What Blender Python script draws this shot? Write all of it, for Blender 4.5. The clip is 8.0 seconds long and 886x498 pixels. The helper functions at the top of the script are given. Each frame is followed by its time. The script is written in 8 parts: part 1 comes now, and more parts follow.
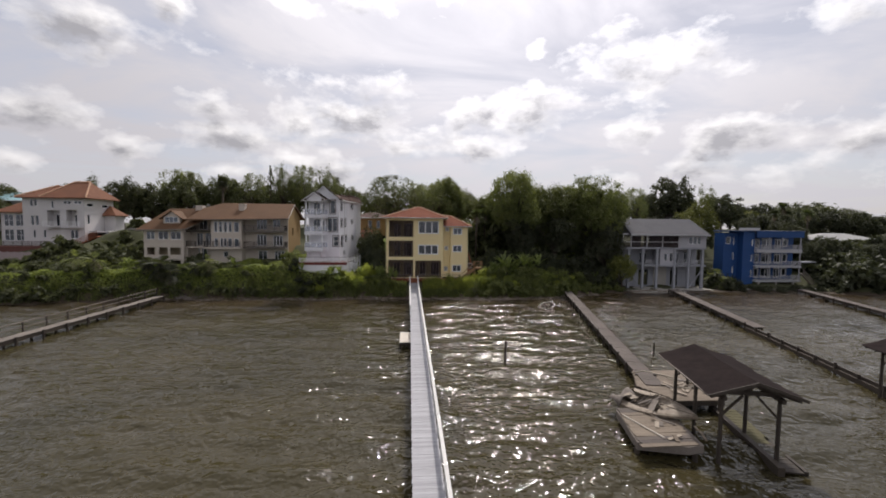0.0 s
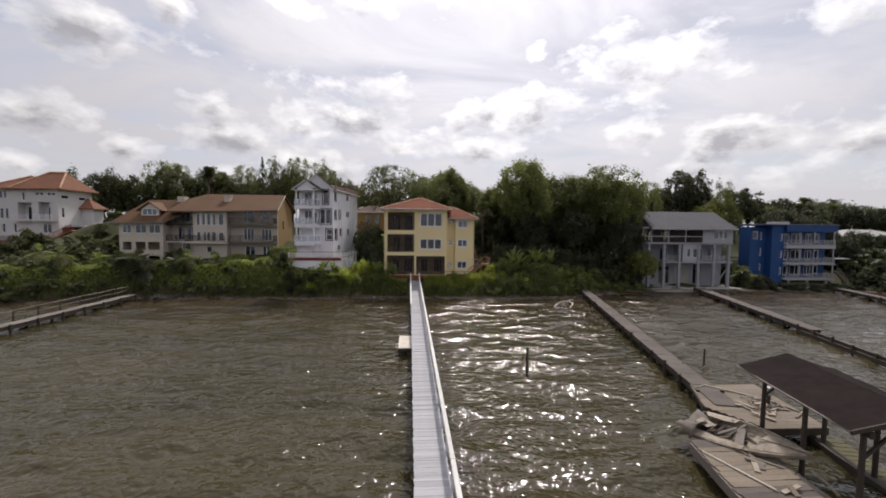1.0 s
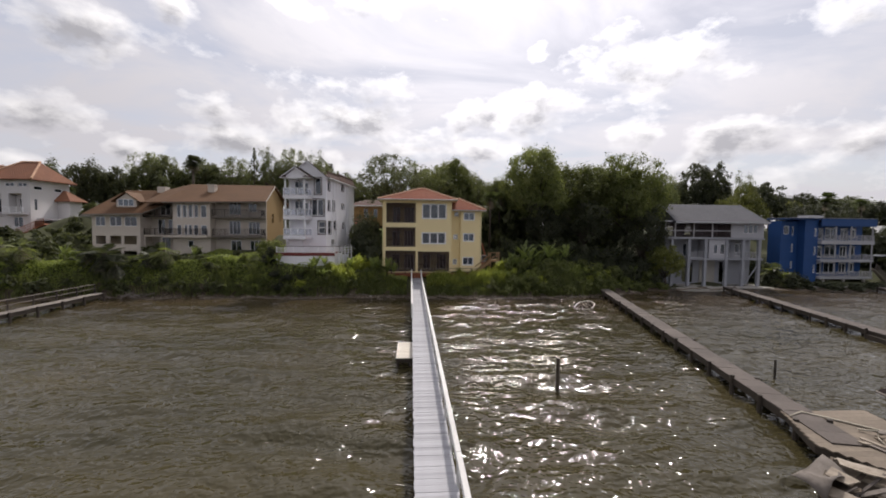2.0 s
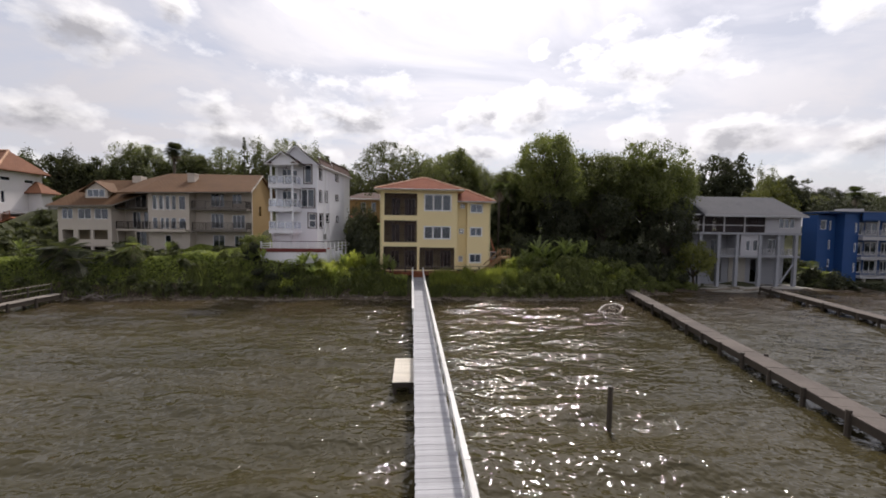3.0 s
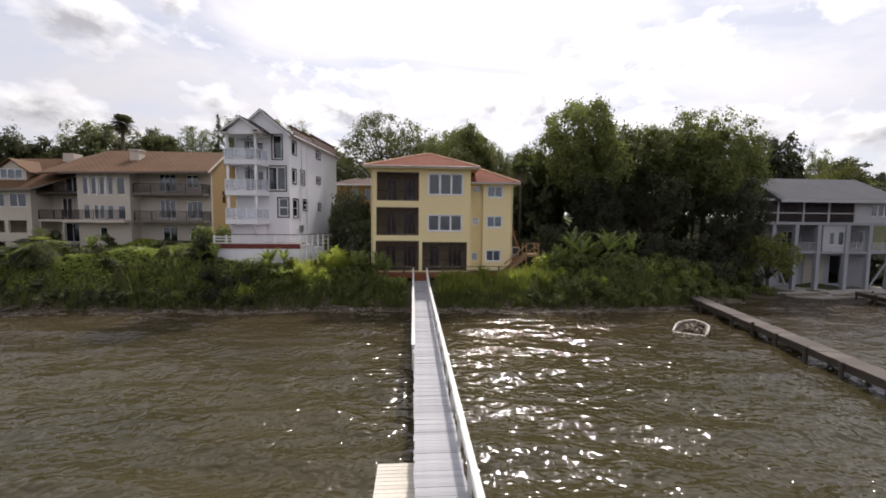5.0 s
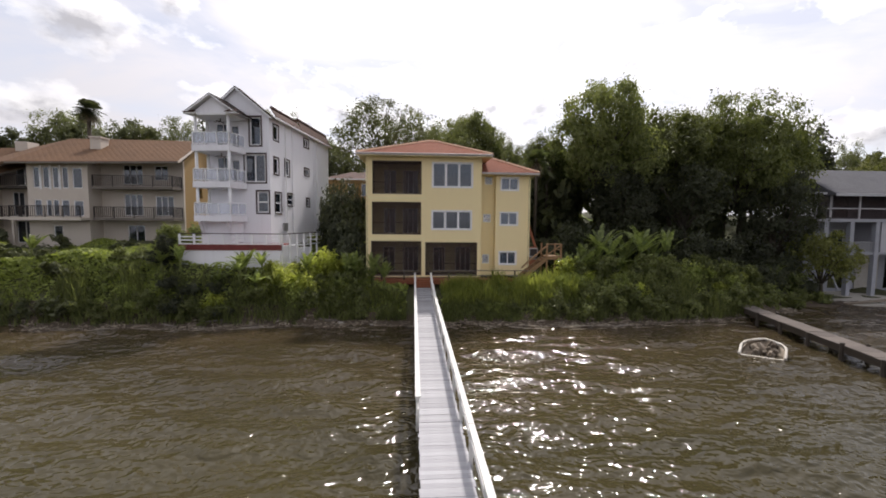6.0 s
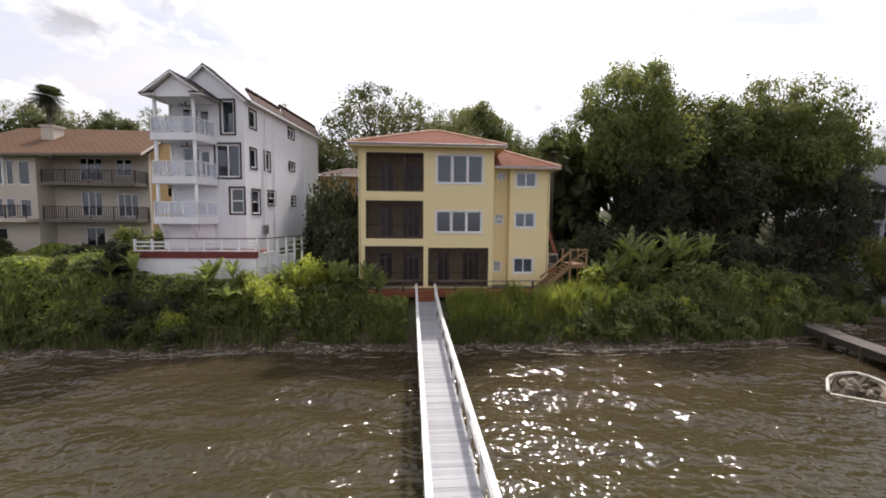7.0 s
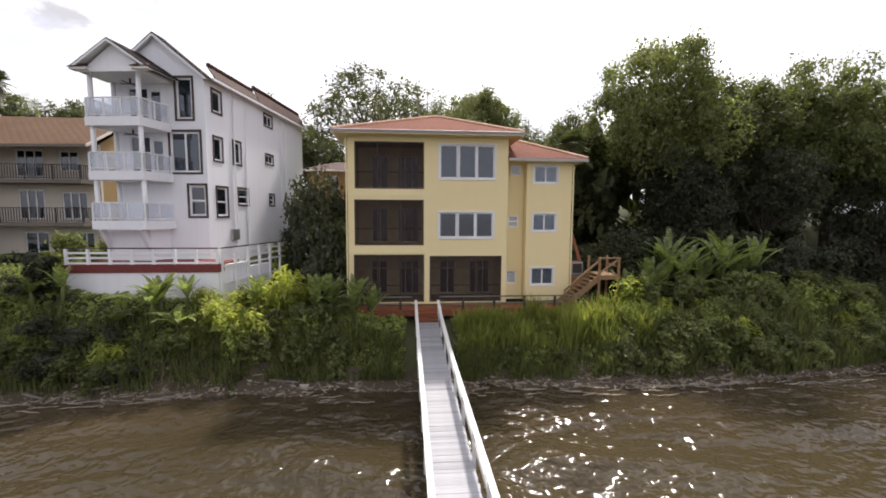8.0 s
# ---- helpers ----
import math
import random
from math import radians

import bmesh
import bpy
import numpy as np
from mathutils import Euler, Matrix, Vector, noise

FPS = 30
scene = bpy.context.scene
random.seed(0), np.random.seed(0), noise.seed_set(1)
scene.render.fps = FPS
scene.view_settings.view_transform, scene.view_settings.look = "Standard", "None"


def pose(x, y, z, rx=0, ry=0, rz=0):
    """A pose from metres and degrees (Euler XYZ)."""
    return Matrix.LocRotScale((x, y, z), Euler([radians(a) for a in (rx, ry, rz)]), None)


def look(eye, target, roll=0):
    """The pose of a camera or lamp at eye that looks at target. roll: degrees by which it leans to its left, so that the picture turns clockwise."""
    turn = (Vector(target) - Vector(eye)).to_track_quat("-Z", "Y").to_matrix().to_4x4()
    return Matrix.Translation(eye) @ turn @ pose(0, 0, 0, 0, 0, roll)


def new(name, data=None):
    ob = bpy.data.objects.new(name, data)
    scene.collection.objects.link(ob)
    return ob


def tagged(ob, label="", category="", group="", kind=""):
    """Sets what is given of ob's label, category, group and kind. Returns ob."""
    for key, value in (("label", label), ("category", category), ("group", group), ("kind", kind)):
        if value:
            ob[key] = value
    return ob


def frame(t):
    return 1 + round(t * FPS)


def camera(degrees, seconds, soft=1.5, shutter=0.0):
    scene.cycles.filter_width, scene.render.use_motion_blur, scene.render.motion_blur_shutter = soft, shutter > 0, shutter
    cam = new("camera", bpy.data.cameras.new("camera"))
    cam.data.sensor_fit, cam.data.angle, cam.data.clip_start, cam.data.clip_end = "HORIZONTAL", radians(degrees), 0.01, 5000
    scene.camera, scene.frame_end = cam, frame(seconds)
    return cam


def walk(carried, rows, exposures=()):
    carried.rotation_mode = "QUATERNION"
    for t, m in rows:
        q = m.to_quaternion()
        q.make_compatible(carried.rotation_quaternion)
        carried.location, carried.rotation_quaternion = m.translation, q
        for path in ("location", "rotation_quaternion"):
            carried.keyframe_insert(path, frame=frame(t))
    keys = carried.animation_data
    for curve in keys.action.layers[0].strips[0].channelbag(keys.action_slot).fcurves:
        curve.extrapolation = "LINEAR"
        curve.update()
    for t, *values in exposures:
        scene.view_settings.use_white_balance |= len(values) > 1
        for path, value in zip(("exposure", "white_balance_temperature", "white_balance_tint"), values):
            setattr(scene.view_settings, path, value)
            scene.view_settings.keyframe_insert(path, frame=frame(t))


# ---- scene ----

# ---------------------------------------------------------------- camera and its walk
cam = camera(95.3, 8.0, soft=1.8)
PATH = [
    (0.0, (0.24, 0.088, 10.86), (0.384, 2.079, 10.746), 0.6),
    (0.5, (0.19, 2.965, 10.165), (0.334, 4.956, 10.053), 0.6),
    (1.0, (0.15, 5.858, 9.491), (0.292, 7.85, 9.384), 0.6),
    (1.5, (0.142, 8.586, 8.874), (0.281, 10.579, 8.771), 0.6),
    (3.0, (0.073, 16.897, 7.751), (0.205, 18.89, 7.64), 0.7),
    (3.5, (0.047, 19.591, 7.541), (0.177, 21.583, 7.424), 0.6),
    (4.0, (0.127, 22.197, 7.469), (0.253, 24.189, 7.342), 0.6),
    (4.5, (0.09, 24.908, 7.409), (0.216, 26.899, 7.271), 0.6),
    (6.0, (-0.129, 33.01, 7.018), (-0.005, 35.001, 6.874), 0.5),
    (6.5, (-0.265, 35.401, 7.071), (-0.139, 37.391, 6.926), 0.5),
    (7.0, (-0.376, 37.694, 7.242), (-0.242, 39.684, 7.09), 0.5),
    (7.5, (-0.587, 39.982, 7.498), (-0.435, 41.969, 7.333), 0.5),
    (8.0, (-0.538, 42.329, 7.651), (-0.386, 44.316, 7.476), 0.3),
]
EXPOSURES = [(0.0, -0.52, 6600, 14), (1.5, -0.46, 6600, 14), (4.0, -0.26, 6600, 14), (6.0, -0.04, 6600, 14), (7.0, 0.10, 6600, 14), (8.0, 0.34, 6600, 14)]
walk(cam, [(t, look(eye, target, roll)) for t, eye, target, roll in PATH], EXPOSURES)

# ---------------------------------------------------------------- world and sun
SUN_ELEV, SUN_AZ = 52.0, 17.0      # degrees; azimuth turned from +y towards +x
sun_dir = Vector((math.sin(radians(SUN_AZ)) * math.cos(radians(SUN_ELEV)),
                  math.cos(radians(SUN_AZ)) * math.cos(radians(SUN_ELEV)), math.sin(radians(SUN_ELEV))))
sun = new("sun", bpy.data.lights.new("sun", "SUN"))
sun.data.energy, sun.data.angle, sun.data.color = 4.2, radians(4.6), (1.0, 0.955, 0.89)
sun.matrix_world = look(sun_dir * 200, (0, 0, 0))


class Nodes:
    """A short hand for building node trees."""

    def __init__(self, tree):
        self.tree = tree
        tree.nodes.clear()

    def add(self, kind, **inputs):
        node = self.tree.nodes.new(kind)
        for key, value in inputs.items():
            key = key.replace("_", " ")
            sock = node.inputs[int(key)] if key.isdigit() else node.inputs[key]
            self.put(sock, value)
        return node

    def put(self, sock, value):
        if isinstance(value, bpy.types.NodeSocket):
            self.tree.links.new(value, sock)
        elif isinstance(value, bpy.types.Node):
            self.tree.links.new(value.outputs[0], sock)
        else:
            sock.default_value = value

    def math(self, op, a, b=0.0, clamp=False):
        node = self.tree.nodes.new("ShaderNodeMath")
        node.operation, node.use_clamp = op, clamp
        self.put(node.inputs[0], a)
        self.put(node.inputs[1], b)
        return node.outputs[0]

    def vmath(self, op, a, b=(0, 0, 0)):
        node = self.tree.nodes.new("ShaderNodeVectorMath")
        node.operation = op
        self.put(node.inputs[0], a)
        self.put(node.inputs[1], b)
        return node.outputs["Value"] if op in ("DOT_PRODUCT", "LENGTH") else node.outputs[0]

    def noise(self, vector, scale, detail=4.0, rough=0.55, distort=0.0):
        node = self.tree.nodes.new("ShaderNodeTexNoise")
        if vector is not None:
            self.put(node.inputs["Vector"], vector)
        node.inputs["Scale"].default_value = scale
        node.inputs["Detail"].default_value = detail
        node.inputs["Roughness"].default_value = rough
        node.inputs["Distortion"].default_value = distort
        return node.outputs[0]

    def ramp(self, fac, *stops):
        node = self.tree.nodes.new("ShaderNodeValToRGB")
        while len(node.color_ramp.elements) < len(stops):
            node.color_ramp.elements.new(0.5)
        for el, (pos, col) in zip(node.color_ramp.elements, stops):
            el.position = pos
            el.color = (*col, 1) if len(col) == 3 else col
        self.put(node.inputs[0], fac)
        return node.outputs[0]

    def mix(self, fac, a, b, kind="MIX"):
        node = self.tree.nodes.new("ShaderNodeMix")
        node.data_type, node.blend_type = "RGBA", kind
        self.put(node.inputs[0], fac)
        self.put(node.inputs[6], a if not isinstance(a, tuple) or len(a) == 4 else (*a, 1))
        self.put(node.inputs[7], b if not isinstance(b, tuple) or len(b) == 4 else (*b, 1))
        return node.outputs[2]

    def scaled(self, vector, s):
        node = self.tree.nodes.new("ShaderNodeMapping")
        self.put(node.inputs["Vector"], vector)
        node.inputs["Scale"].default_value = s
        return node.outputs[0]


world = bpy.data.worlds.new("sky")
scene.world = world
world.use_nodes = True
wn = Nodes(world.node_tree)
sky = wn.add("ShaderNodeTexSky")
sky.sky_type, sky.sun_disc = "NISHITA", False
sky.sun_elevation, sky.sun_rotation = radians(SUN_ELEV), radians(SUN_AZ)
sky.air_density, sky.dust_density = 1.0, 2.0
way = wn.add("ShaderNodeTexCoord").outputs["Generated"]
sep = wn.add("ShaderNodeSeparateXYZ", Vector=way)
# high thin layer, seen in perspective
inv = wn.math("DIVIDE", 1.0, wn.math("ADD", wn.math("MAXIMUM", sep.outputs[2], 0.0), 0.10))
flat = wn.add("ShaderNodeCombineXYZ", X=wn.math("MULTIPLY", sep.outputs[0], inv), Y=wn.math("MULTIPLY", sep.outputs[1], inv), Z=0.0)
high = wn.noise(wn.scaled(flat, (1.0, 1.5, 1.0)), 0.75, 7.0, 0.56, 0.6)
high_mask = wn.ramp(high, (0.37, (0, 0, 0)), (0.58, (1, 1, 1)))
# the clouds that stand over the shore: a direction and a spread each
CLOUDS = [(-37.9, 19.8, 6.5, 3.0), (-47, 20.5, 6.5, 3.4), (-28.6, 23.4, 3.2, 1.4), (-15.9, 26.1, 2.7, 1.4), (-4.2, 28.4, 6.2, 1.6), (-40.6, 11.0, 3.4, 2.4), (-46, 11.2, 4.0, 2.2), (-42.3, 6.2, 1.6, 1.3), (-25.2, 14.3, 3.0, 2.3), (-23.4, 10.6, 4.1, 2.0),
          (-16.0, 13.4, 3.2, 2.5), (-6.1, 15.4, 8.6, 3.9), (-1.5, 10.5, 3.7, 1.2), (7.6, 10.5, 5.6, 2.2), (8.5, 15.3, 4.9, 2.6), (17.6, 14.9, 6.4, 2.5), (16.4, 22.5, 1.3, 1.0), (31.5, 19.7, 7.6, 3.1), (29.0, 21.4, 3.4, 2.0), (46.5, 20.9, 3.6, 2.0),
          (29.5, 11.9, 3.6, 1.6), (39.5, 9.6, 7.0, 3.1), (46.1, 6.8, 6.6, 2.3), (33.4, 6.5, 7.1, 1.6), (50.0, 8.9, 4.2, 1.6), (-12.5, 8.1, 7.0, 1.6), (-23.7, 6.7, 3.0, 0.8), (-34.1, 8.1, 2.4, 1.4),
          (70, 14, 14, 5), (95, 18, 16, 6), (-75, 15, 14, 5), (-100, 20, 16, 6), (150, 16, 18, 6), (180, 24, 20, 7), (-140, 18, 18, 6)]


def cloud_mass(vec):
    """How deep in a heaped cloud a direction lies; below nought it is clear."""
    warped = wn.scaled(vec, (1.0, 1.0, 1.7))
    puff = wn.noise(warped, 8.0, 3.0, 0.5, 0.3)
    fine = wn.noise(warped, 24.0, 6.0, 0.6)
    heap = None
    for az, el, wide, tall in CLOUDS:
        a, e = radians(az), radians(el)
        mid = Vector((math.sin(a) * math.cos(e), math.cos(a) * math.cos(e), math.sin(e)))
        off = wn.vmath("MULTIPLY", wn.vmath("SUBTRACT", vec, tuple(mid)), (0.84 / radians(wide), 0.84 / radians(wide), 0.84 / radians(tall)))
        one = wn.math("SUBTRACT", 1.0, wn.vmath("LENGTH", off))
        heap = one if heap is None else wn.math("MAXIMUM", heap, one)
    heap = wn.math("MAXIMUM", heap, -0.9)
    rough = wn.math("ADD", wn.math("MULTIPLY", puff, 2.3), wn.math("MULTIPLY", fine, 1.3))
    return wn.math("ADD", wn.math("MULTIPLY", heap, 0.75), wn.math("SUBTRACT", rough, 1.84))


lump = cloud_mass(way)
# the same a little towards the sun: less cloud there means a lit edge
lit_side = cloud_mass(wn.vmath("ADD", way, tuple(sun_dir * 0.030)))
low = wn.math("MULTIPLY", lump, 1.45, True)
depth_in = wn.math("MULTIPLY", wn.math("ADD", wn.math("MULTIPLY", lit_side, 0.75), wn.math("MULTIPLY", lump, 0.25)), 1.5, True)
grey = wn.ramp(depth_in, (0.0, (1.12, 1.12, 1.12)), (0.3, (0.98, 0.98, 0.985)), (1.0, (0.47, 0.475, 0.505)))
near_sun = wn.math("POWER", wn.math("MAXIMUM", wn.vmath("DOT_PRODUCT", way, tuple(sun_dir)), 0.0), 5.0)
glow = wn.math("ADD", wn.math("MULTIPLY", near_sun, 1.22), 0.71)
blue = wn.mix(1.0, sky.outputs[0], (0.105, 0.105, 0.105), "MULTIPLY")
haze = wn.mix(0.62, blue, (0.65, 0.66, 0.715))
layer = wn.mix(high_mask, haze, wn.mix(1.0, (0.80, 0.80, 0.845), glow, "MULTIPLY"))
heaped = wn.mix(low, layer, wn.mix(1.0, grey, wn.math("MULTIPLY", glow, 1.12), "MULTIPLY"))
back = wn.add("ShaderNodeBackground", Color=heaped, Strength=1.40)
wn.add("ShaderNodeOutputWorld", Surface=back.outputs[0])

# ---------------------------------------------------------------- materials


def surface(name, base, other=None, rough=0.8, grain=8.0, wide=0.35, spread=0.5, bump=0.15, metal=0.0, stretch=(1, 1, 1), each=0.0, spec=0.4, stain=None, depth=0.02):
    """A worn matt or glossy surface: grain and wide wear between two colours, a fine relief, and a tone of its own for each piece."""
    m = bpy.data.materials.new(name)
    m.use_nodes = True
    n = Nodes(m.node_tree)
    co = n.add("ShaderNodeTexCoord").outputs["Object"]
    co = n.scaled(co, stretch)
    small, big = n.noise(co, grain, 5.0, 0.6), n.noise(co, wide, 4.0, 0.6, 0.4)
    other = other or tuple(c * 0.72 for c in base)
    both = n.math("ADD", n.math("MULTIPLY", small, 0.55), n.math("MULTIPLY", big, 0.45))
    low_edge, high_edge = 0.5 - spread * 0.4, 0.5 + spread * 0.4
    col = n.ramp(both, (low_edge, other), (high_edge, base))
    if stain:
        runs = n.noise(n.scaled(co, (2.2, 2.2, 0.16)), 1.6, 5.0, 0.65)
        col = n.mix(n.ramp(runs, (0.50, (0, 0, 0)), (0.85, (0.22, 0.22, 0.22))), col, stain)
    if each:
        rand = n.add("ShaderNodeObjectInfo").outputs["Random"]
        isle = n.add("ShaderNodeNewGeometry").outputs["Random Per Island"]
        tone = n.math("FRACT", n.math("ADD", rand, isle))
        scale = n.math("ADD", n.math("MULTIPLY", tone, each), 1.0 - each * 0.6)
        col = n.mix(1.0, col, scale, "MULTIPLY")
    relief = n.add("ShaderNodeBump", Strength=bump, Distance=depth, Height=small)
    bsdf = n.add("ShaderNodeBsdfPrincipled", Base_Color=col, Roughness=rough, Metallic=metal, Normal=relief)
    bsdf.inputs["Specular IOR Level"].default_value = spec
    n.add("ShaderNodeOutputMaterial", Surface=bsdf.outputs[0])
    return m


def foliage(name, light, dark, through_light=0.35, rough=0.55):
    m = bpy.data.materials.new(name)
    m.use_nodes = True
    n = Nodes(m.node_tree)
    isle = n.add("ShaderNodeNewGeometry").outputs["Random Per Island"]
    rand = n.add("ShaderNodeObjectInfo").outputs["Random"]
    patch = n.noise(n.add("ShaderNodeTexCoord").outputs["Object"], 0.45, 3.0)
    f = n.math("ADD", n.math("MULTIPLY", isle, 0.5), n.math("MULTIPLY", patch, 0.7))
    col = n.ramp(f, (0.28, dark), (0.85, light))
    col = n.mix(1.0, col, n.math("ADD", n.math("MULTIPLY", rand, 0.60), 0.66), "MULTIPLY")
    bsdf = n.add("ShaderNodeBsdfPrincipled", Base_Color=col, Roughness=rough)
    bsdf.inputs["Specular IOR Level"].default_value = 0.25
    trans = n.add("ShaderNodeBsdfTranslucent", Color=n.mix(1.0, col, (1.22, 1.28, 0.7), "MULTIPLY"))
    mix = n.add("ShaderNodeMixShader", Fac=through_light)
    n.put(mix.inputs[1], bsdf.outputs[0])
    n.put(mix.inputs[2], trans.outputs[0])
    n.add("ShaderNodeOutputMaterial", Surface=mix.outputs[0])
    return m


def glazing(name, tint, reflect=0.16, clear=0.75, milk=0.12):
    m = bpy.data.materials.new(name)
    m.use_nodes = True
    n = Nodes(m.node_tree)
    wavy = n.add("ShaderNodeBump", Strength=0.04, Distance=0.02, Height=n.noise(n.add("ShaderNodeTexCoord").outputs["Object"], 1.3, 2.0))
    gloss = n.add("ShaderNodeBsdfGlossy", Color=(0.92, 0.95, 1.0, 1), Roughness=0.04, Normal=wavy)
    see = n.add("ShaderNodeBsdfTransparent", Color=(*tint, 1))
    body = n.add("ShaderNodeBsdfDiffuse", Color=(*[c * milk for c in tint], 1))
    inner = n.add("ShaderNodeMixShader", Fac=1.0 - clear)
    n.put(inner.inputs[1], see.outputs[0])
    n.put(inner.inputs[2], body.outputs[0])
    mix = n.add("ShaderNodeMixShader", Fac=reflect)
    n.put(mix.inputs[1], inner.outputs[0])
    n.put(mix.inputs[2], gloss.outputs[0])
    n.add("ShaderNodeOutputMaterial", Surface=mix.outputs[0])
    return m


def screening(name, tint, cover):
    m = bpy.data.materials.new(name)
    m.use_nodes = True
    n = Nodes(m.node_tree)
    weave = n.math("ADD", n.math("MULTIPLY", n.noise(n.add("ShaderNodeTexCoord").outputs["Object"], 1.2, 3.0), 0.16), cover - 0.08)
    see = n.add("ShaderNodeBsdfTransparent", Color=(1, 1, 1, 1))
    body = n.add("ShaderNodeBsdfDiffuse", Color=(*tint, 1))
    mix = n.add("ShaderNodeMixShader", Fac=weave)
    n.put(mix.inputs[1], see.outputs[0])
    n.put(mix.inputs[2], body.outputs[0])
    n.add("ShaderNodeOutputMaterial", Surface=mix.outputs[0])
    return m


def tiling(name, base, other, row=0.34, course=0.3, rough=0.8, strength=0.6):
    """Roof covering: courses down the slope and pans across it, in the part's own x and z."""
    m = bpy.data.materials.new(name)
    m.use_nodes = True
    n = Nodes(m.node_tree)
    co = n.add("ShaderNodeTexCoord").outputs["Object"]
    s = n.add("ShaderNodeSeparateXYZ", Vector=co)
    pan = n.math("ABSOLUTE", n.math("SINE", n.math("MULTIPLY", n.math("ADD", s.outputs[0], s.outputs[1]), math.pi / row)))
    step = n.math("FRACT", n.math("MULTIPLY", s.outputs[2], 1 / (course * 0.42)))
    height = n.math("ADD", n.math("MULTIPLY", pan, 0.6), n.math("MULTIPLY", step, 0.5))
    spots, big = n.noise(co, 5.0, 5.0, 0.65), n.noise(co, 0.5, 4.0, 0.6)
    both = n.math("ADD", n.math("MULTIPLY", spots, 0.6), n.math("MULTIPLY", big, 0.4))
    col = n.ramp(both, (0.34, other), (0.62, base))
    relief = n.add("ShaderNodeBump", Strength=strength, Distance=0.05, Height=height)
    bsdf = n.add("ShaderNodeBsdfPrincipled", Base_Color=col, Roughness=rough, Normal=relief)
    bsdf.inputs["Specular IOR Level"].default_value = 0.3
    n.add("ShaderNodeOutputMaterial", Surface=bsdf.outputs[0])
    return m


def water_surface():
    m = bpy.data.materials.new("lake_water")
    m.use_nodes = True
    n = Nodes(m.node_tree)
    co = n.add("ShaderNodeTexCoord").outputs["Object"]
    long_wave = n.noise(n.scaled(co, (0.45, 1.0, 1.0)), 0.75, 1.0, 0.5, 0.4)
    mid_wave = n.noise(n.scaled(co, (0.66, 1.0, 1.0)), 1.9, 0.6, 0.5, 0.5)
    small = n.noise(n.scaled(co, (0.90, 1.0, 1.0)), 5.0, 0.4, 0.5, 0.4)
    h = n.math("ADD", n.math("MULTIPLY", long_wave, 0.17), n.math("ADD", n.math("MULTIPLY", mid_wave, 0.140), n.math("MULTIPLY", small, 0.052)))
    mud = n.noise(n.scaled(co, (0.4, 1.0, 1.0)), 0.09, 4.0, 0.55, 0.8)
    # olive in the open lake, stirred up brown over the shallows
    open_lake = n.ramp(mud, (0.3, (0.034, 0.030, 0.014)), (0.7, (0.057, 0.047, 0.022)))
    shallows = n.ramp(mud, (0.3, (0.038, 0.028, 0.016)), (0.7, (0.060, 0.044, 0.025)))
    depth = n.math("MULTIPLY", n.math("SUBTRACT", n.add("ShaderNodeSeparateXYZ", Vector=co).outputs[1], 45.0), 1 / 14.0, True)
    col = n.mix(depth, open_lake, shallows)
    relief = n.add("ShaderNodeBump", Strength=1.0, Distance=1.18, Height=h)
    bsdf = n.add("ShaderNodeBsdfPrincipled", Base_Color=col, Roughness=0.03, IOR=1.33, Normal=relief)
    bsdf.inputs["Specular IOR Level"].default_value = 0.5
    n.add("ShaderNodeOutputMaterial", Surface=bsdf.outputs[0])
    return m


WATER = water_surface()
EARTH = surface("bank_earth", (0.075, 0.078, 0.03), (0.03, 0.034, 0.014), 0.95, 3.0, 0.12, 0.7, 0.5)
LAWN = surface("mown_lawn", (0.20, 0.26, 0.05), (0.11, 0.16, 0.03), 0.95, 9.0, 0.3, 0.7, 0.3)
MUD = surface("wet_shore_mud", (0.085, 0.062, 0.04), (0.032, 0.024, 0.016), 0.9, 5.0, 0.5, 0.7, 0.5)
FOAM = surface("shore_foam", (0.36, 0.32, 0.26), (0.12, 0.10, 0.07), 0.6, 9.0, 0.9, 0.6, 0.3)
GREY_WOOD = surface("bleached_dock_wood", (0.47, 0.47, 0.49), (0.28, 0.28, 0.295), 0.8, 14.0, 1.2, 0.7, 0.25, stretch=(0.25, 2.5, 1), each=0.26)
RAIL_WOOD = surface("white_rail_wood", (0.74, 0.73, 0.70), (0.50, 0.49, 0.47), 0.75, 10.0, 0.8, 0.6, 0.25, stretch=(2, 0.3, 2), each=0.12)
OLD_WOOD = surface("weathered_wood", (0.26, 0.23, 0.20), (0.12, 0.10, 0.085), 0.9, 9.0, 0.7, 0.7, 0.4, each=0.35)
DARK_WOOD = surface("wet_dark_wood", (0.075, 0.06, 0.045), (0.03, 0.024, 0.02), 0.7, 9.0, 0.9, 0.7, 0.4, each=0.3)
JETTY_TOP = surface("jetty_boards", (0.150, 0.126, 0.110), (0.072, 0.061, 0.054), 0.9, 7.0, 0.5, 0.7, 0.35, each=0.3)
PALE_PLANK = surface("pale_deck_boards", (0.26, 0.215, 0.165), (0.125, 0.10, 0.076), 0.9, 10.0, 0.6, 0.7, 0.3, each=0.25)
LIGHT_PLANK = surface("bright_new_boards", (0.70, 0.65, 0.56), (0.52, 0.48, 0.41), 0.85, 10.0, 0.6, 0.7, 0.2, each=0.15)
RED_DECK = surface("red_stained_deck", (0.33, 0.115, 0.052), (0.18, 0.062, 0.033), 0.75, 8.0, 0.7, 0.6, 0.25, each=0.25)
YELLOW = surface("yellow_stucco", (0.84, 0.71, 0.41), (0.77, 0.64, 0.36), 0.9, 25.0, 0.22, 0.7, 0.10, stain=(0.66, 0.55, 0.33))
